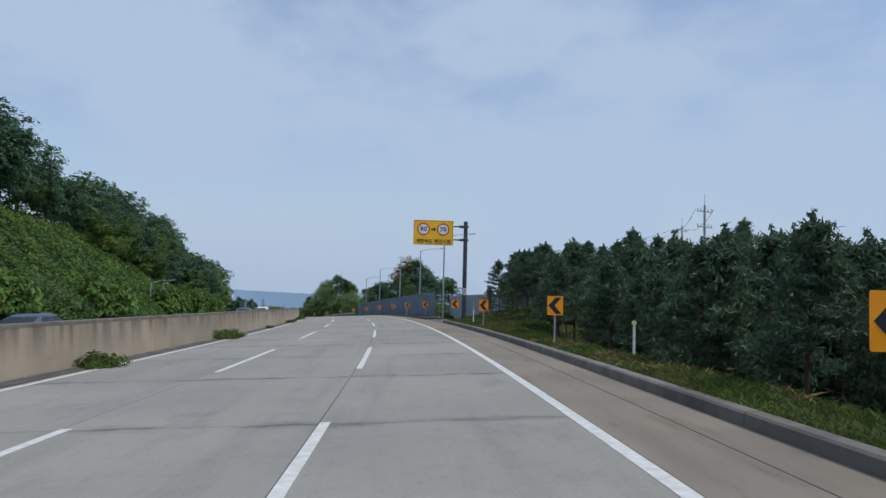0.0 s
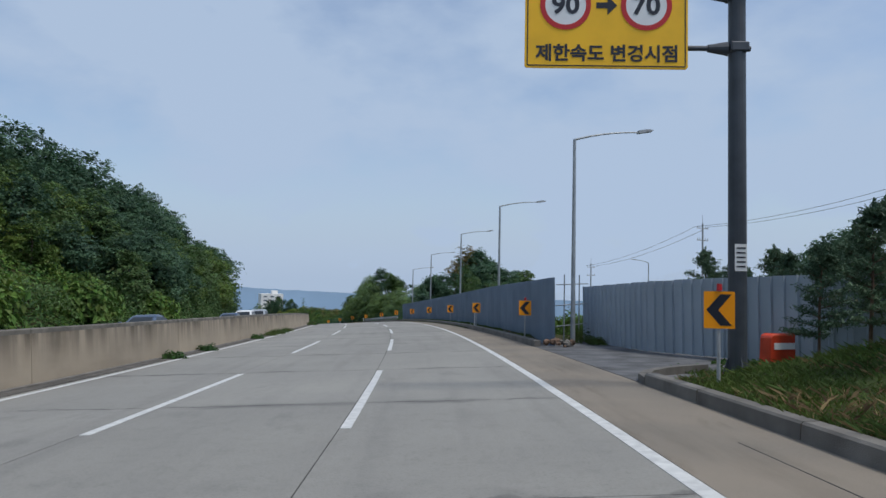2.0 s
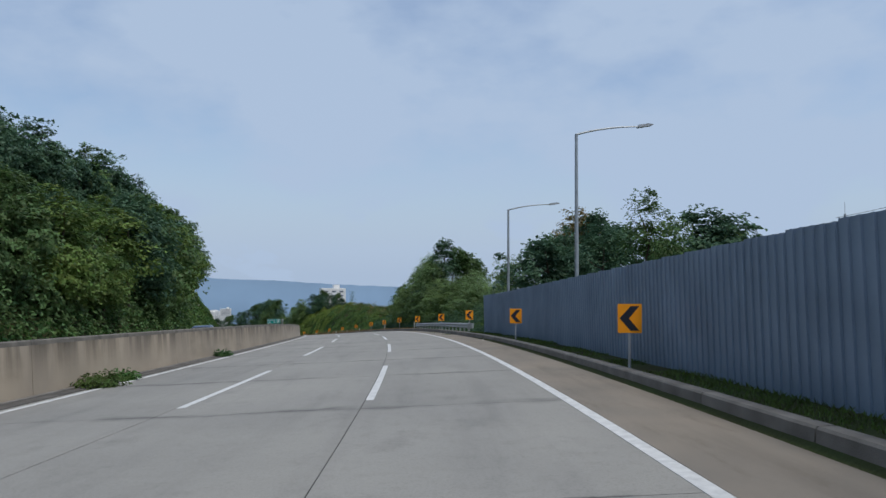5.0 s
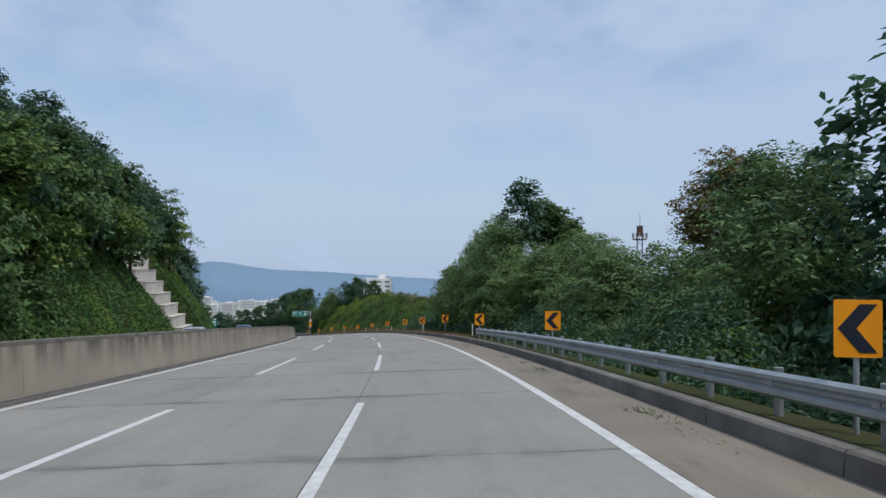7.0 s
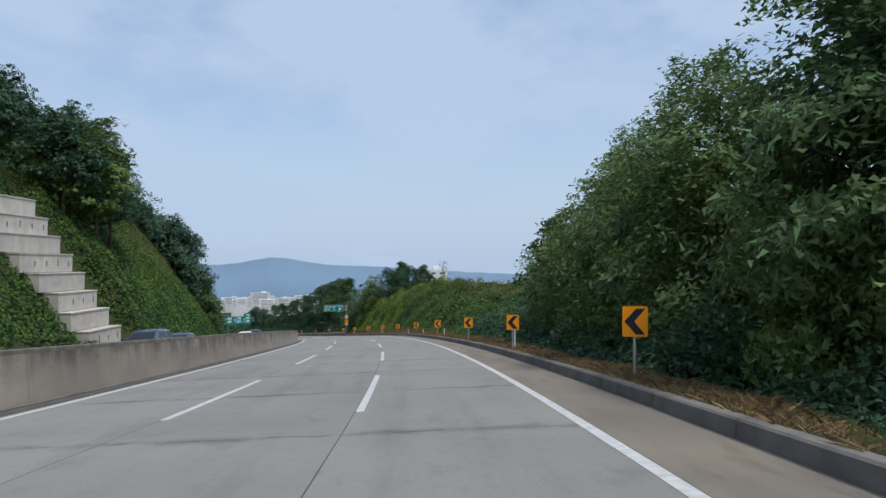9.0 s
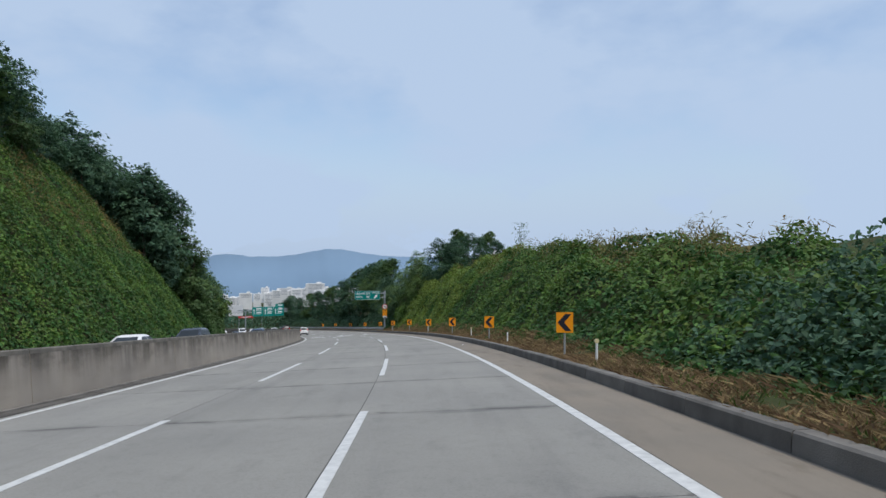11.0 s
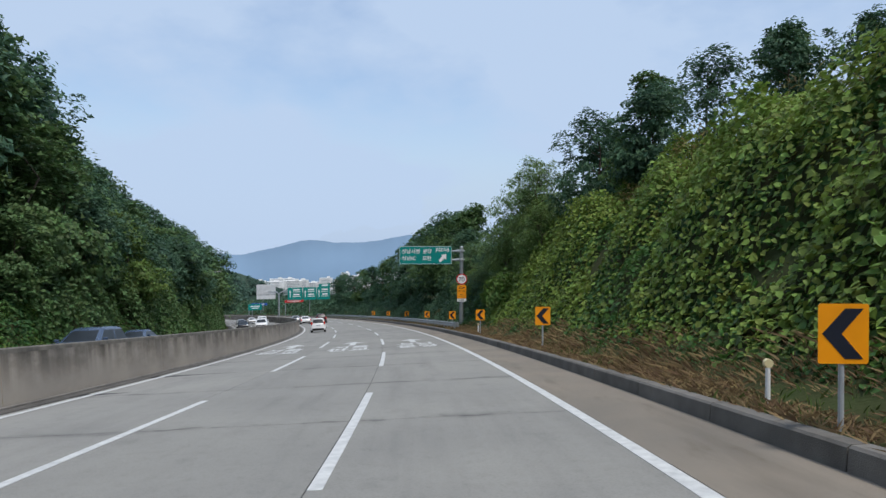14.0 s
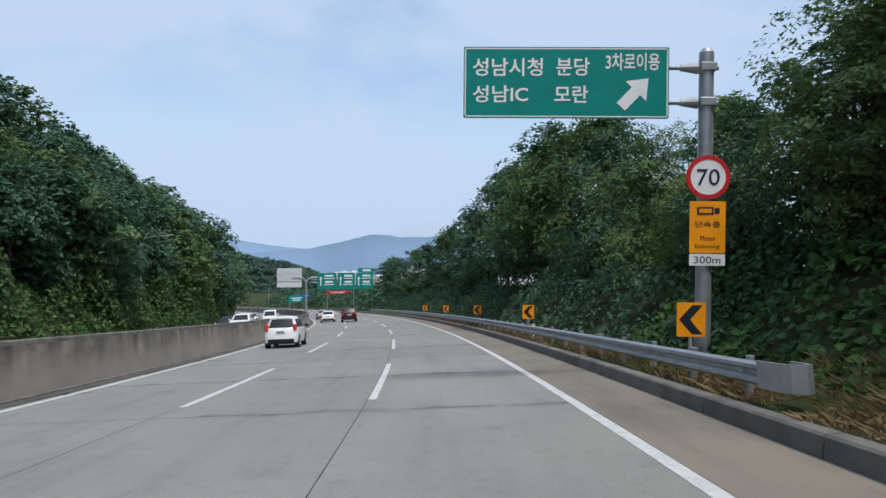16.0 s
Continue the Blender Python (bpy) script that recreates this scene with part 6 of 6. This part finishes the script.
blades("leaf_litter", "dead leaves and twigs along the foot of the kerb", M["straw"], 60, 186, 346, -0.45, -0.03, 5200, 0.03, lean=2.2, gaps=0.42)
blades("leaf_litter", "dead grass and twigs along the foot of the kerb", M["straw"], 61, 12, 66, -0.35, -0.03, 1500, 0.03, lean=2.2, gaps=0.55)


# ---------- vehicles ----------
RING = [(-0.8, -0.985), (-0.3, -1.0), (0.3, -1.0), (0.8, -0.985), (0.94, -0.96), (1.0, -0.87), (1.0, -0.10), (1.0, -0.04), (1.0, 0.62), (1.0, 0.84), (0.93, 0.95), (0.78, 0.985),
        (0.28, 1.0), (-0.28, 1.0), (-0.78, 0.985), (-0.93, 0.95), (-1.0, 0.84), (-1.0, 0.62), (-1.0, -0.04), (-1.0, -0.10), (-1.0, -0.87), (-0.94, -0.96)]
# height, rear end, front end, half width, from sill to roof
SHAPES = {
    "hatch": [(0.20, -1.70, 1.68, 0.70), (0.26, -1.77, 1.74, 0.765), (0.44, -1.80, 1.80, 0.79), (0.70, -1.78, 1.79, 0.80), (0.84, -1.73, 1.72, 0.79), (0.93, -1.70, 1.48, 0.765), (0.97, -1.67, 0.98, 0.745), (1.36, -1.36, 0.34, 0.60), (1.45, -1.42, 0.16, 0.545), (1.50, -1.05, -0.05, 0.42), (1.515, -0.80, -0.25, 0.25)],
    "suv": [(0.26, -2.16, 2.10, 0.80), (0.34, -2.27, 2.22, 0.89), (0.55, -2.30, 2.30, 0.92), (0.78, -2.28, 2.29, 0.93), (1.00, -2.24, 2.20, 0.92), (1.08, -2.22, 1.95, 0.90), (1.14, -2.20, 1.20, 0.885), (1.58, -1.92, 0.45, 0.72), (1.67, -1.84, 0.22, 0.67), (1.72, -1.55, -0.1, 0.56), (1.735, -1.2, -0.4, 0.35)],
    "sedan": [(0.20, -2.22, 2.18, 0.80), (0.27, -2.32, 2.28, 0.88), (0.46, -2.35, 2.34, 0.905), (0.66, -2.33, 2.34, 0.91), (0.88, -2.27, 2.22, 0.90), (0.96, -2.15, 1.90, 0.875), (1.00, -1.68, 1.12, 0.85), (1.33, -0.98, 0.35, 0.66), (1.41, -0.80, 0.15, 0.61), (1.45, -0.6, -0.02, 0.50), (1.46, -0.45, -0.15, 0.3)],
    "van": [(0.24, -2.36, 2.32, 0.82), (0.32, -2.44, 2.41, 0.91), (0.55, -2.45, 2.45, 0.94), (0.80, -2.44, 2.45, 0.95), (1.02, -2.42, 2.34, 0.945), (1.10, -2.41, 2.15, 0.93), (1.16, -2.40, 1.75, 0.92), (1.74, -2.28, 0.85, 0.80), (1.86, -2.22, 0.55, 0.74), (1.93, -2.0, 0.2, 0.62), (1.945, -1.7, -0.2, 0.4)],
}


def car(name, label, paint, s, d, turn, kind="hatch"):
    """A car with its nose along +y before it is turned; the shell is a stack of rounded rings."""
    t = thing(name, label, "car", "cars on the road")
    shape = SHAPES[kind]
    n, m = len(RING), len(shape)
    grid_v = [[((hw * x), (yr + yf) / 2 + (yf - yr) / 2 * y - (0.0 if abs(y) < 0.9 else 0.04 * x * x * y), z) for x, y in RING] for z, yr, yf, hw in shape]
    groups = {}
    for k in range(m - 1):
        for i in range(n):
            key = "body"
            if k == 6:
                key = {0: "rear_window", 1: "rear_window", 2: "rear_window", 5: "side_window", 7: "side_window.1", 8: "side_window.1", 11: "windscreen", 12: "windscreen", 13: "windscreen", 16: "side_window.2", 17: "side_window.2", 19: "side_window.3"}.get(i, "body")
            elif k == 0 or (k == 1 and i in (0, 1, 2)):
                key = "lower_bumper"
            elif kind != "hatch" and k in (3, 4, 5) and i in (3, 4, 20, 21):
                key = "tail_lamp" if i < 9 else "tail_lamp.1"
            elif k == 3 and i in (9, 10, 14, 15):
                key = "headlamp" if i < 12 else "headlamp.1"
            elif k == 2 and i in (11, 12, 13):
                key = "grille"
            groups.setdefault(key, []).append((k, i))
    mats = {"body": paint, "lower_bumper": M["black_trim"], "tail_lamp": M["tail"], "headlamp": M["lamp_white"], "grille": M["black_trim"], "rear_window": M["glass"], "side_window": M["glass"], "windscreen": M["glass"]}
    hints = {"lower_bumper": "dark lower bumper", "tail_lamp": "red tail lamp", "headlamp": "clear headlamp"}
    for key, cells in groups.items():
        bm = bmesh.new()
        seen = {}

        def vert(k, i):
            if (k, i % n) not in seen:
                seen[(k, i % n)] = bm.verts.new(grid_v[k][i % n])
            return seen[(k, i % n)]
        for k, i in cells:
            bm.faces.new((vert(k, i), vert(k, i + 1), vert(k + 1, i + 1), vert(k + 1, i)))
        if key == "body":
            bm.faces.new([vert(m - 1, i) for i in range(n)])
        if key == "lower_bumper":
            bm.faces.new([vert(0, i) for i in range(n)][::-1])
        word = key.split(".")[0]
        part(word, bm, mats[word], t, hints.get(word, ""), smooth_shade=True)
    W_, y0, y1, belt = shape[3][3], shape[3][1], shape[3][2], shape[6][0]
    big = 0.30 if kind in ("hatch", "sedan") else 0.34
    for sx in (-1, 1):
        for yw in (y0 + 0.62, y1 - 0.72):
            bm = bmesh.new()
            rod(bm, (sx * (W_ - 0.2), yw, big), (sx * (W_ + 0.012), yw, big), big, seg=20)
            wh = part("wheel", bm, M["rubber"], t)
            bm = bmesh.new()
            rod(bm, (sx * (W_ - 0.02), yw, big), (sx * (W_ + 0.018), yw, big), big * 0.64, seg=16)
            part("rim", bm, M["chrome"], wh)
            bm = bmesh.new()
            rod(bm, (sx * (W_ - 0.1), yw, big + 0.02), (sx * (W_ + 0.004), yw, big + 0.02), big + 0.035, seg=20)
            part("wheel_arch", bm, M["black_trim"], wh)
        if kind == "hatch":
            bm = bmesh.new()
            box(bm, sx * 0.665, y0 + 0.105, 0.84, 0.17, 0.2, 0.30, 0.045)
            part("tail_lamp", bm, M["tail"], t, "tall red tail lamp beside the rear window")
        bm = bmesh.new()
        box(bm, sx * (W_ + 0.1), shape[6][2] - 0.28, belt - 0.02, 0.2, 0.1, 0.14, 0.03)
        part("wing_mirror", bm, M["black_trim"] if kind == "hatch" else paint, t)
    bm = bmesh.new()
    box(bm, 0, y0 - 0.012, shape[3][0] + 0.02, 0.46, 0.05, 0.12, 0.008)
    plate = part("number_plate", bm, M["white"], t, "white number plate")
    bm = bmesh.new()
    box(bm, 0, y0 - 0.04, shape[3][0] + 0.055, 0.36, 0.006, 0.05)
    part("text_bar", bm, M["navy"], plate)
    t.matrix_world = lie(s, d, 0.004, turn)
    return t


PAINT_W = material("white_car_paint", (0.72, 0.72, 0.72), 0.25, 0.02, 2.0, spec=0.6)
PAINT_R = material("dark_red_car_paint", (0.05, 0.006, 0.008), 0.25, 0.02, 2.0, spec=0.6)
PAINT_B = material("blue_grey_car_paint", (0.045, 0.07, 0.12), 0.25, 0.02, 2.0, spec=0.6)
PAINT_K = material("black_car_paint", (0.014, 0.015, 0.018), 0.22, 0.02, 2.0, spec=0.6)
PAINT_S = material("silver_car_paint", (0.38, 0.40, 0.42), 0.3, 0.02, 2.0, metal=0.4)
car("hatchback", "small white hatchback driving in the inner lane", PAINT_W, 371.1, -6.36, 0, "hatch")
car("sport_utility_vehicle", "dark red sport utility vehicle in the middle lane", PAINT_R, 423.5, -3.85, 0, "suv")
car("sedan_car", "white sedan in the inner lane far ahead", PAINT_W, 427.0, -6.4, 0, "sedan")
car("sedan_car", "silver sedan in the inner lane far ahead", PAINT_S, 446.0, -6.6, 0, "sedan")
for s, d, p, k, lab in ((42, -14.2, PAINT_B, "sedan", "blue-grey sedan on the opposite carriageway"), (92, -14.2, PAINT_B, "sedan", "blue-grey sedan on the opposite carriageway"), (114, -14.2, PAINT_B, "sedan", "dark blue sedan on the opposite carriageway"),
                        (122, -14.2, PAINT_W, "suv", "white sport utility vehicle on the opposite carriageway"), (134, -14.2, PAINT_S, "van", "silver van on the opposite carriageway"), (166, -14.2, PAINT_B, "sedan", "blue sedan on the opposite carriageway"),
                        (206, -14.2, PAINT_S, "sedan", "silver sedan on the opposite carriageway"), (234, -14.2, PAINT_B, "suv", "dark blue sport utility vehicle on the opposite carriageway"), (241, -14.2, PAINT_B, "sedan", "blue sedan on the opposite carriageway"),
                        (270, -14.0, PAINT_W, "sedan", "white sedan on the opposite carriageway"), (283, -14.2, PAINT_K, "suv", "black sport utility vehicle on the opposite carriageway"), (327, -14.2, PAINT_B, "suv", "dark sport utility vehicle on the opposite carriageway"),
                        (344, -17.6, PAINT_B, "sedan", "blue sedan on the opposite carriageway"), (403, -14.2, PAINT_W, "suv", "white sport utility vehicle on the opposite carriageway"),
                        (414, -17.4, PAINT_K, "sedan", "black sedan on the opposite carriageway"), (433, -14.0, PAINT_W, "van", "white minibus on the opposite carriageway"), (455, -17.4, PAINT_S, "sedan", "silver sedan on the opposite carriageway"), (470, -14.0, PAINT_W, "sedan", "white sedan far off on the opposite carriageway")):
    car("passenger_car", lab, p, s, d, 180, k)


# ---------- gantry ahead ----------
M["display"] = material("pale_display_back", (0.66, 0.67, 0.68), 0.6, 0.05, 1.5)


def gantry():
    t = thing("sign_gantry", "galvanised T-shaped gantry with green direction boards", "sign gantry")
    s = 462.0
    bm = bmesh.new()
    rod(bm, (0, 0, 0), (0, 0, 6.6), 0.22, 0.2, 14)
    part("mast", bm, M["galv"], t)
    bm = bmesh.new()
    for sx in (-1, 1):
        tube(bm, [Vector((x, 0, z)) for x, z in ((0, 6.5), (0.35 * sx, 7.0), (1.0 * sx, 7.25), (2.4 * sx, 7.3))], [0.12] * 4)
        part("arm", bm, M["galv"], t)
        bm = bmesh.new()
    bm.free()
    bm = bmesh.new()
    for z in (6.4, 6.9, 7.4):
        rod(bm, (0.9, 0, z), (13.2, 0, z), 0.07, seg=8)
    part("truss", bm, M["galv"], t)
    for x, w_ in ((3.71, 3.35), (7.13, 3.1), (10.4, 3.1)):
        bm = bmesh.new()
        prism(bm, rounded(w_, 2.95, 0.05, 3, x, 6.63), -0.22, -0.16)
        b = part("board", bm, M["green"], t)
        bm = bmesh.new()
        prism(bm, [(x - w_ * 0.36, 5.75), (x - w_ * 0.31, 5.75), (x - w_ * 0.31, 6.95), (x - w_ * 0.26, 6.95), (x - w_ * 0.335, 7.45), (x - w_ * 0.41, 6.95), (x - w_ * 0.36, 6.95)], -0.235, -0.222)
        part("arrow", bm, M["white"], b)
        for z, th, wd in ((7.40, 0.32, 0.46), (7.02, 0.14, 0.54), (6.28, 0.32, 0.42), (5.90, 0.14, 0.54)):
            bm = bmesh.new()
            box(bm, x + 0.35, -0.23, z, w_ * wd, 0.012, th)
            part("text_bar", bm, M["white"], b)
    bm = bmesh.new()
    prism(bm, rounded(2.7, 0.8, 0.05, 3, 10.6, 8.52), -0.22, -0.16)
    b = part("board", bm, M["green"], t)
    bm = bmesh.new()
    box(bm, 10.8, -0.23, 8.36, 1.5, 0.012, 0.34)
    part("text_bar", bm, M["white"], b)
    bm = bmesh.new()
    prism(bm, rounded(4.3, 2.4, 0.05, 3, -2.9, 7.7), 0.05, 0.35)
    back = part("display_back", bm, M["display"], t, "blank grey back of a display board")
    for q in range(6):
        bm = bmesh.new()
        box(bm, -2.9, 0.025, 6.65 + 0.40 * q, 4.2, 0.05, 0.05)
        part("rib", bm, M["display"], back)
    bm = bmesh.new()
    prism(bm, rounded(4.3, 0.9, 0.05, 3, -2.9, 5.97), 0.05, 0.2)
    part("display_back", bm, M["display"], t, "blank grey back of a display board")
    t.matrix_world = stand(s, -8.5, 0.0, -1)


gantry()


def far_sign(s, d, w_, h, z, mat, label):
    t = thing("far_road_sign", label, "road sign", "far signs")
    for x in (-w_ / 2 + 0.3, w_ / 2 - 0.3):
        bm = bmesh.new()
        rod(bm, (x, 0, -0.5), (x, 0, z + h), 0.12, seg=8)
        part("post", bm, M["galv"], t)
    bm = bmesh.new()
    prism(bm, rounded(w_, h, 0.05, 3, 0, z + h / 2), -0.2, -0.13)
    b = part("board", bm, mat, t)
    bm = bmesh.new()
    box(bm, 0, -0.215, z + h * 0.55, w_ * 0.7, 0.012, h * 0.16)
    box(bm, 0, -0.215, z + h * 0.25, w_ * 0.5, 0.012, h * 0.16)
    part("text_bar", bm, M["white"], b)
    t.matrix_world = stand(s, d, 0.0)


M["blue"] = material("blue_sign_sheet", (0.02, 0.09, 0.36), 0.45, 0.05, 2.0)
far_sign(565, 6.5, 6, 1.0, 3.6, M["blue"], "blue overhead board far down the road")
far_sign(560, 14.7, 4.6, 2.2, 2.2, M["green"], "green overhead board far down the road")
far_sign(522, 6.8, 6.2, 0.8, 4.3, M["red"], "red overhead board far down the road")
far_sign(560, 3.4, 5, 2.2, 2.2, M["green"], "green overhead board far down the road")
for s, d, tn in ((400, -22.5, 0), (480, -21.5, 0), (520, -21.5, 0), (545, -20.5, 0), (500, 6.2, 180), (560, 6.4, 180), (610, 6.4, 180)):
    street_lamp(s, d, 8.6, 2.2, tn)


# ---------- far distance ----------
def ridge(name, label, mat, dist, az0, az1, floor_el, seed, depth, outline, origin=250):
    """A long hill at a distance; the outline is (azimuth, elevation) in degrees, seen from the middle of the road."""
    o = place(origin, 0, 0)
    n = 300
    az = np.linspace(az0, az1, n)
    el = np.interp(az, [q[0] for q in outline], [q[1] for q in outline])
    el += np.array([0.05 * noise.noise((a * 1.1, seed, 0)) + 0.03 * noise.noise((a * 4, seed, 0)) for a in az])
    v = []
    for k, (r, u) in enumerate(((dist, 0.0), (dist + depth * 0.5, 0.55), (dist + depth, 1.0), (dist + depth * 1.6, 0.5))):
        for a, e in zip(az, el):
            rr = r
            ee = floor_el + (e - floor_el) * u
            v.append((o.x - math.sin(radians(a)) * rr, o.y + math.cos(radians(a)) * rr, o.z + math.tan(radians(ee)) * (dist + depth)))
    f = [(k * n + i, k * n + i + 1, (k + 1) * n + i + 1, (k + 1) * n + i) for k in range(3) for i in range(n - 1)]
    return tagged(raw(name, v, f, mat, smooth_shade=True), label, "backdrop", kind="structure")


RANGE = [(-10, -1.1), (10, -0.9), (14, -0.75), (18, -0.62), (22, -0.42), (25, -0.22), (28, -0.15), (30, -0.05), (31.5, 0.17), (33, 0.42), (34.4, 0.5), (35.6, 0.28), (36.8, 0.02), (38.5, -0.16), (40.5, -0.14), (41.6, 0.0), (42.4, 0.06), (43.3, -0.06), (44.6, -0.42), (46, -0.74), (47.5, -1.08), (52, -1.5), (60, -1.3), (80, -1.5)]
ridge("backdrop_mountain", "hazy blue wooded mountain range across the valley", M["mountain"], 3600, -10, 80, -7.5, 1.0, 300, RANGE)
ridge("backdrop_far_range", "distant mountain range coloured paler for haze", M["mountain_far"], 4150, -10, 90, -6.0, 2.0, 200, [(-10, -1.3), (20, -1.1), (24, -0.9), (28, -1.2), (44, -1.4), (48.4, -1.12), (50.8, -0.88), (53.2, -0.48), (55.8, 0.1), (60, 0.3), (70, 0.1), (90, -0.8)])
HILL = [(-5, -4.2), (30, -4.0), (42, -4.2), (44.6, -3.9), (46.2, -3.3), (47.3, -2.8), (48.4, -2.4), (49.7, -2.1), (50.9, -1.9), (52.8, -1.55), (55.3, -0.95), (58, -0.65), (64, -0.5), (75, -1.6)]
ridge("backdrop_valley_hill", "dark wooded hill at the edge of the valley", M["far_green"], 640, -5, 75, -8.5, 3.0, 120, HILL, 310)


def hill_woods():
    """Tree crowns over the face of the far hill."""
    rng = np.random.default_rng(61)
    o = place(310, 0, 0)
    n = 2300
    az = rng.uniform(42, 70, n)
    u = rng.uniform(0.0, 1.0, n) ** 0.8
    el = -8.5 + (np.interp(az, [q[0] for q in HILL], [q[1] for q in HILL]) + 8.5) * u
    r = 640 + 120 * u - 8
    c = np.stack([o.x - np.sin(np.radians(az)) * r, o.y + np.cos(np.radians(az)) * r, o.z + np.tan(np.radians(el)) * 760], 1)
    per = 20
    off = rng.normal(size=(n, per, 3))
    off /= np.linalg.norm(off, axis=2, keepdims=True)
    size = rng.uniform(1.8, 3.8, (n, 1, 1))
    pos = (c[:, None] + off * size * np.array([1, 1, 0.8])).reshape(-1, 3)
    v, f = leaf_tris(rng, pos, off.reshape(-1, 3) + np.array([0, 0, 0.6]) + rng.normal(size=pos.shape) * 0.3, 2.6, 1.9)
    tagged(raw("hill_trees", v, f, M["hill_leaf_haze"]), "dense dark green woods over the far hill, tinted bluish for haze", "woods", kind="stuff")


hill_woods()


def block(az, dist, el_top, width, floors, label, mat=None):
    """A far apartment block with rows of windows on its near face."""
    o = place(250, 0, 0)
    t = thing("apartment_block", label, "building", "far town")
    top = math.tan(radians(el_top)) * dist
    x, y = o.x - math.sin(radians(az)) * dist, o.y + math.cos(radians(az)) * dist
    h = floors * 3.0
    bm = bmesh.new()
    box(bm, 0, 0, -20, width, 14, h + 20)
    part("wall", bm, mat or M["building"], t)
    bm = bmesh.new()
    box(bm, width * 0.2, 0, h, width * 0.25, 6, 3)
    part("roof_house", bm, M["building"], t)
    for r in range(floors):
        bm = bmesh.new()
        box(bm, 0, -7.03, r * 3 + 1.0, width * 0.72, 0.12, 0.85)
        part("window", bm, M["window"], t)
    t.matrix_world = pose(x, y, o.z + top - h, 0, 0, az)


crng = np.random.default_rng(77)
for k in range(46):
    az = 29 + 26 * (k + crng.uniform(0, 1)) / 46
    el = -2.75 - 0.055 * max(0, az - 36) * crng.uniform(0.5, 1.6) + crng.normal() * 0.12
    block(az, 1500 + crng.uniform(-120, 160), el, crng.uniform(16, 42), int(crng.integers(3, 9)), "pale far apartment block in the town")
# the white apartment house above the trees ahead
ab = Vector((-174.5, 554.5, -30))
t = thing("apartment_house", "white apartment house above the roadside trees", "building")
bm = bmesh.new()
box(bm, 0, 0, -10, 16, 12, 30)
part("wall", bm, M["building"], t)
for r in range(7):
    for c in range(3):
        bm = bmesh.new()
        box(bm, -5.0 + 5.0 * c, -6.03, r * 2.8 + 0.6, 2.6, 0.14, 1.0)
        part("window", bm, M["window"], t)
bm = bmesh.new()
box(bm, 2.5, 0, 20, 4, 5, 2.4)
part("roof_house", bm, M["building"], t)
t.matrix_world = pose(ab.x, ab.y, ab.z, 0, 0, heading(400) - 15)


# ---------- concrete slabs of the carriageway ----------
def make_slabs():
    for d0, d1 in LANE_SPANS:
        for i in range(100):
            s0 = -12 + 6.0 * i
            strip("slab", s0 + 0.008, s0 + 5.992, d0, d1, 0.0, M["slab"], road, 3.0)


make_slabs()
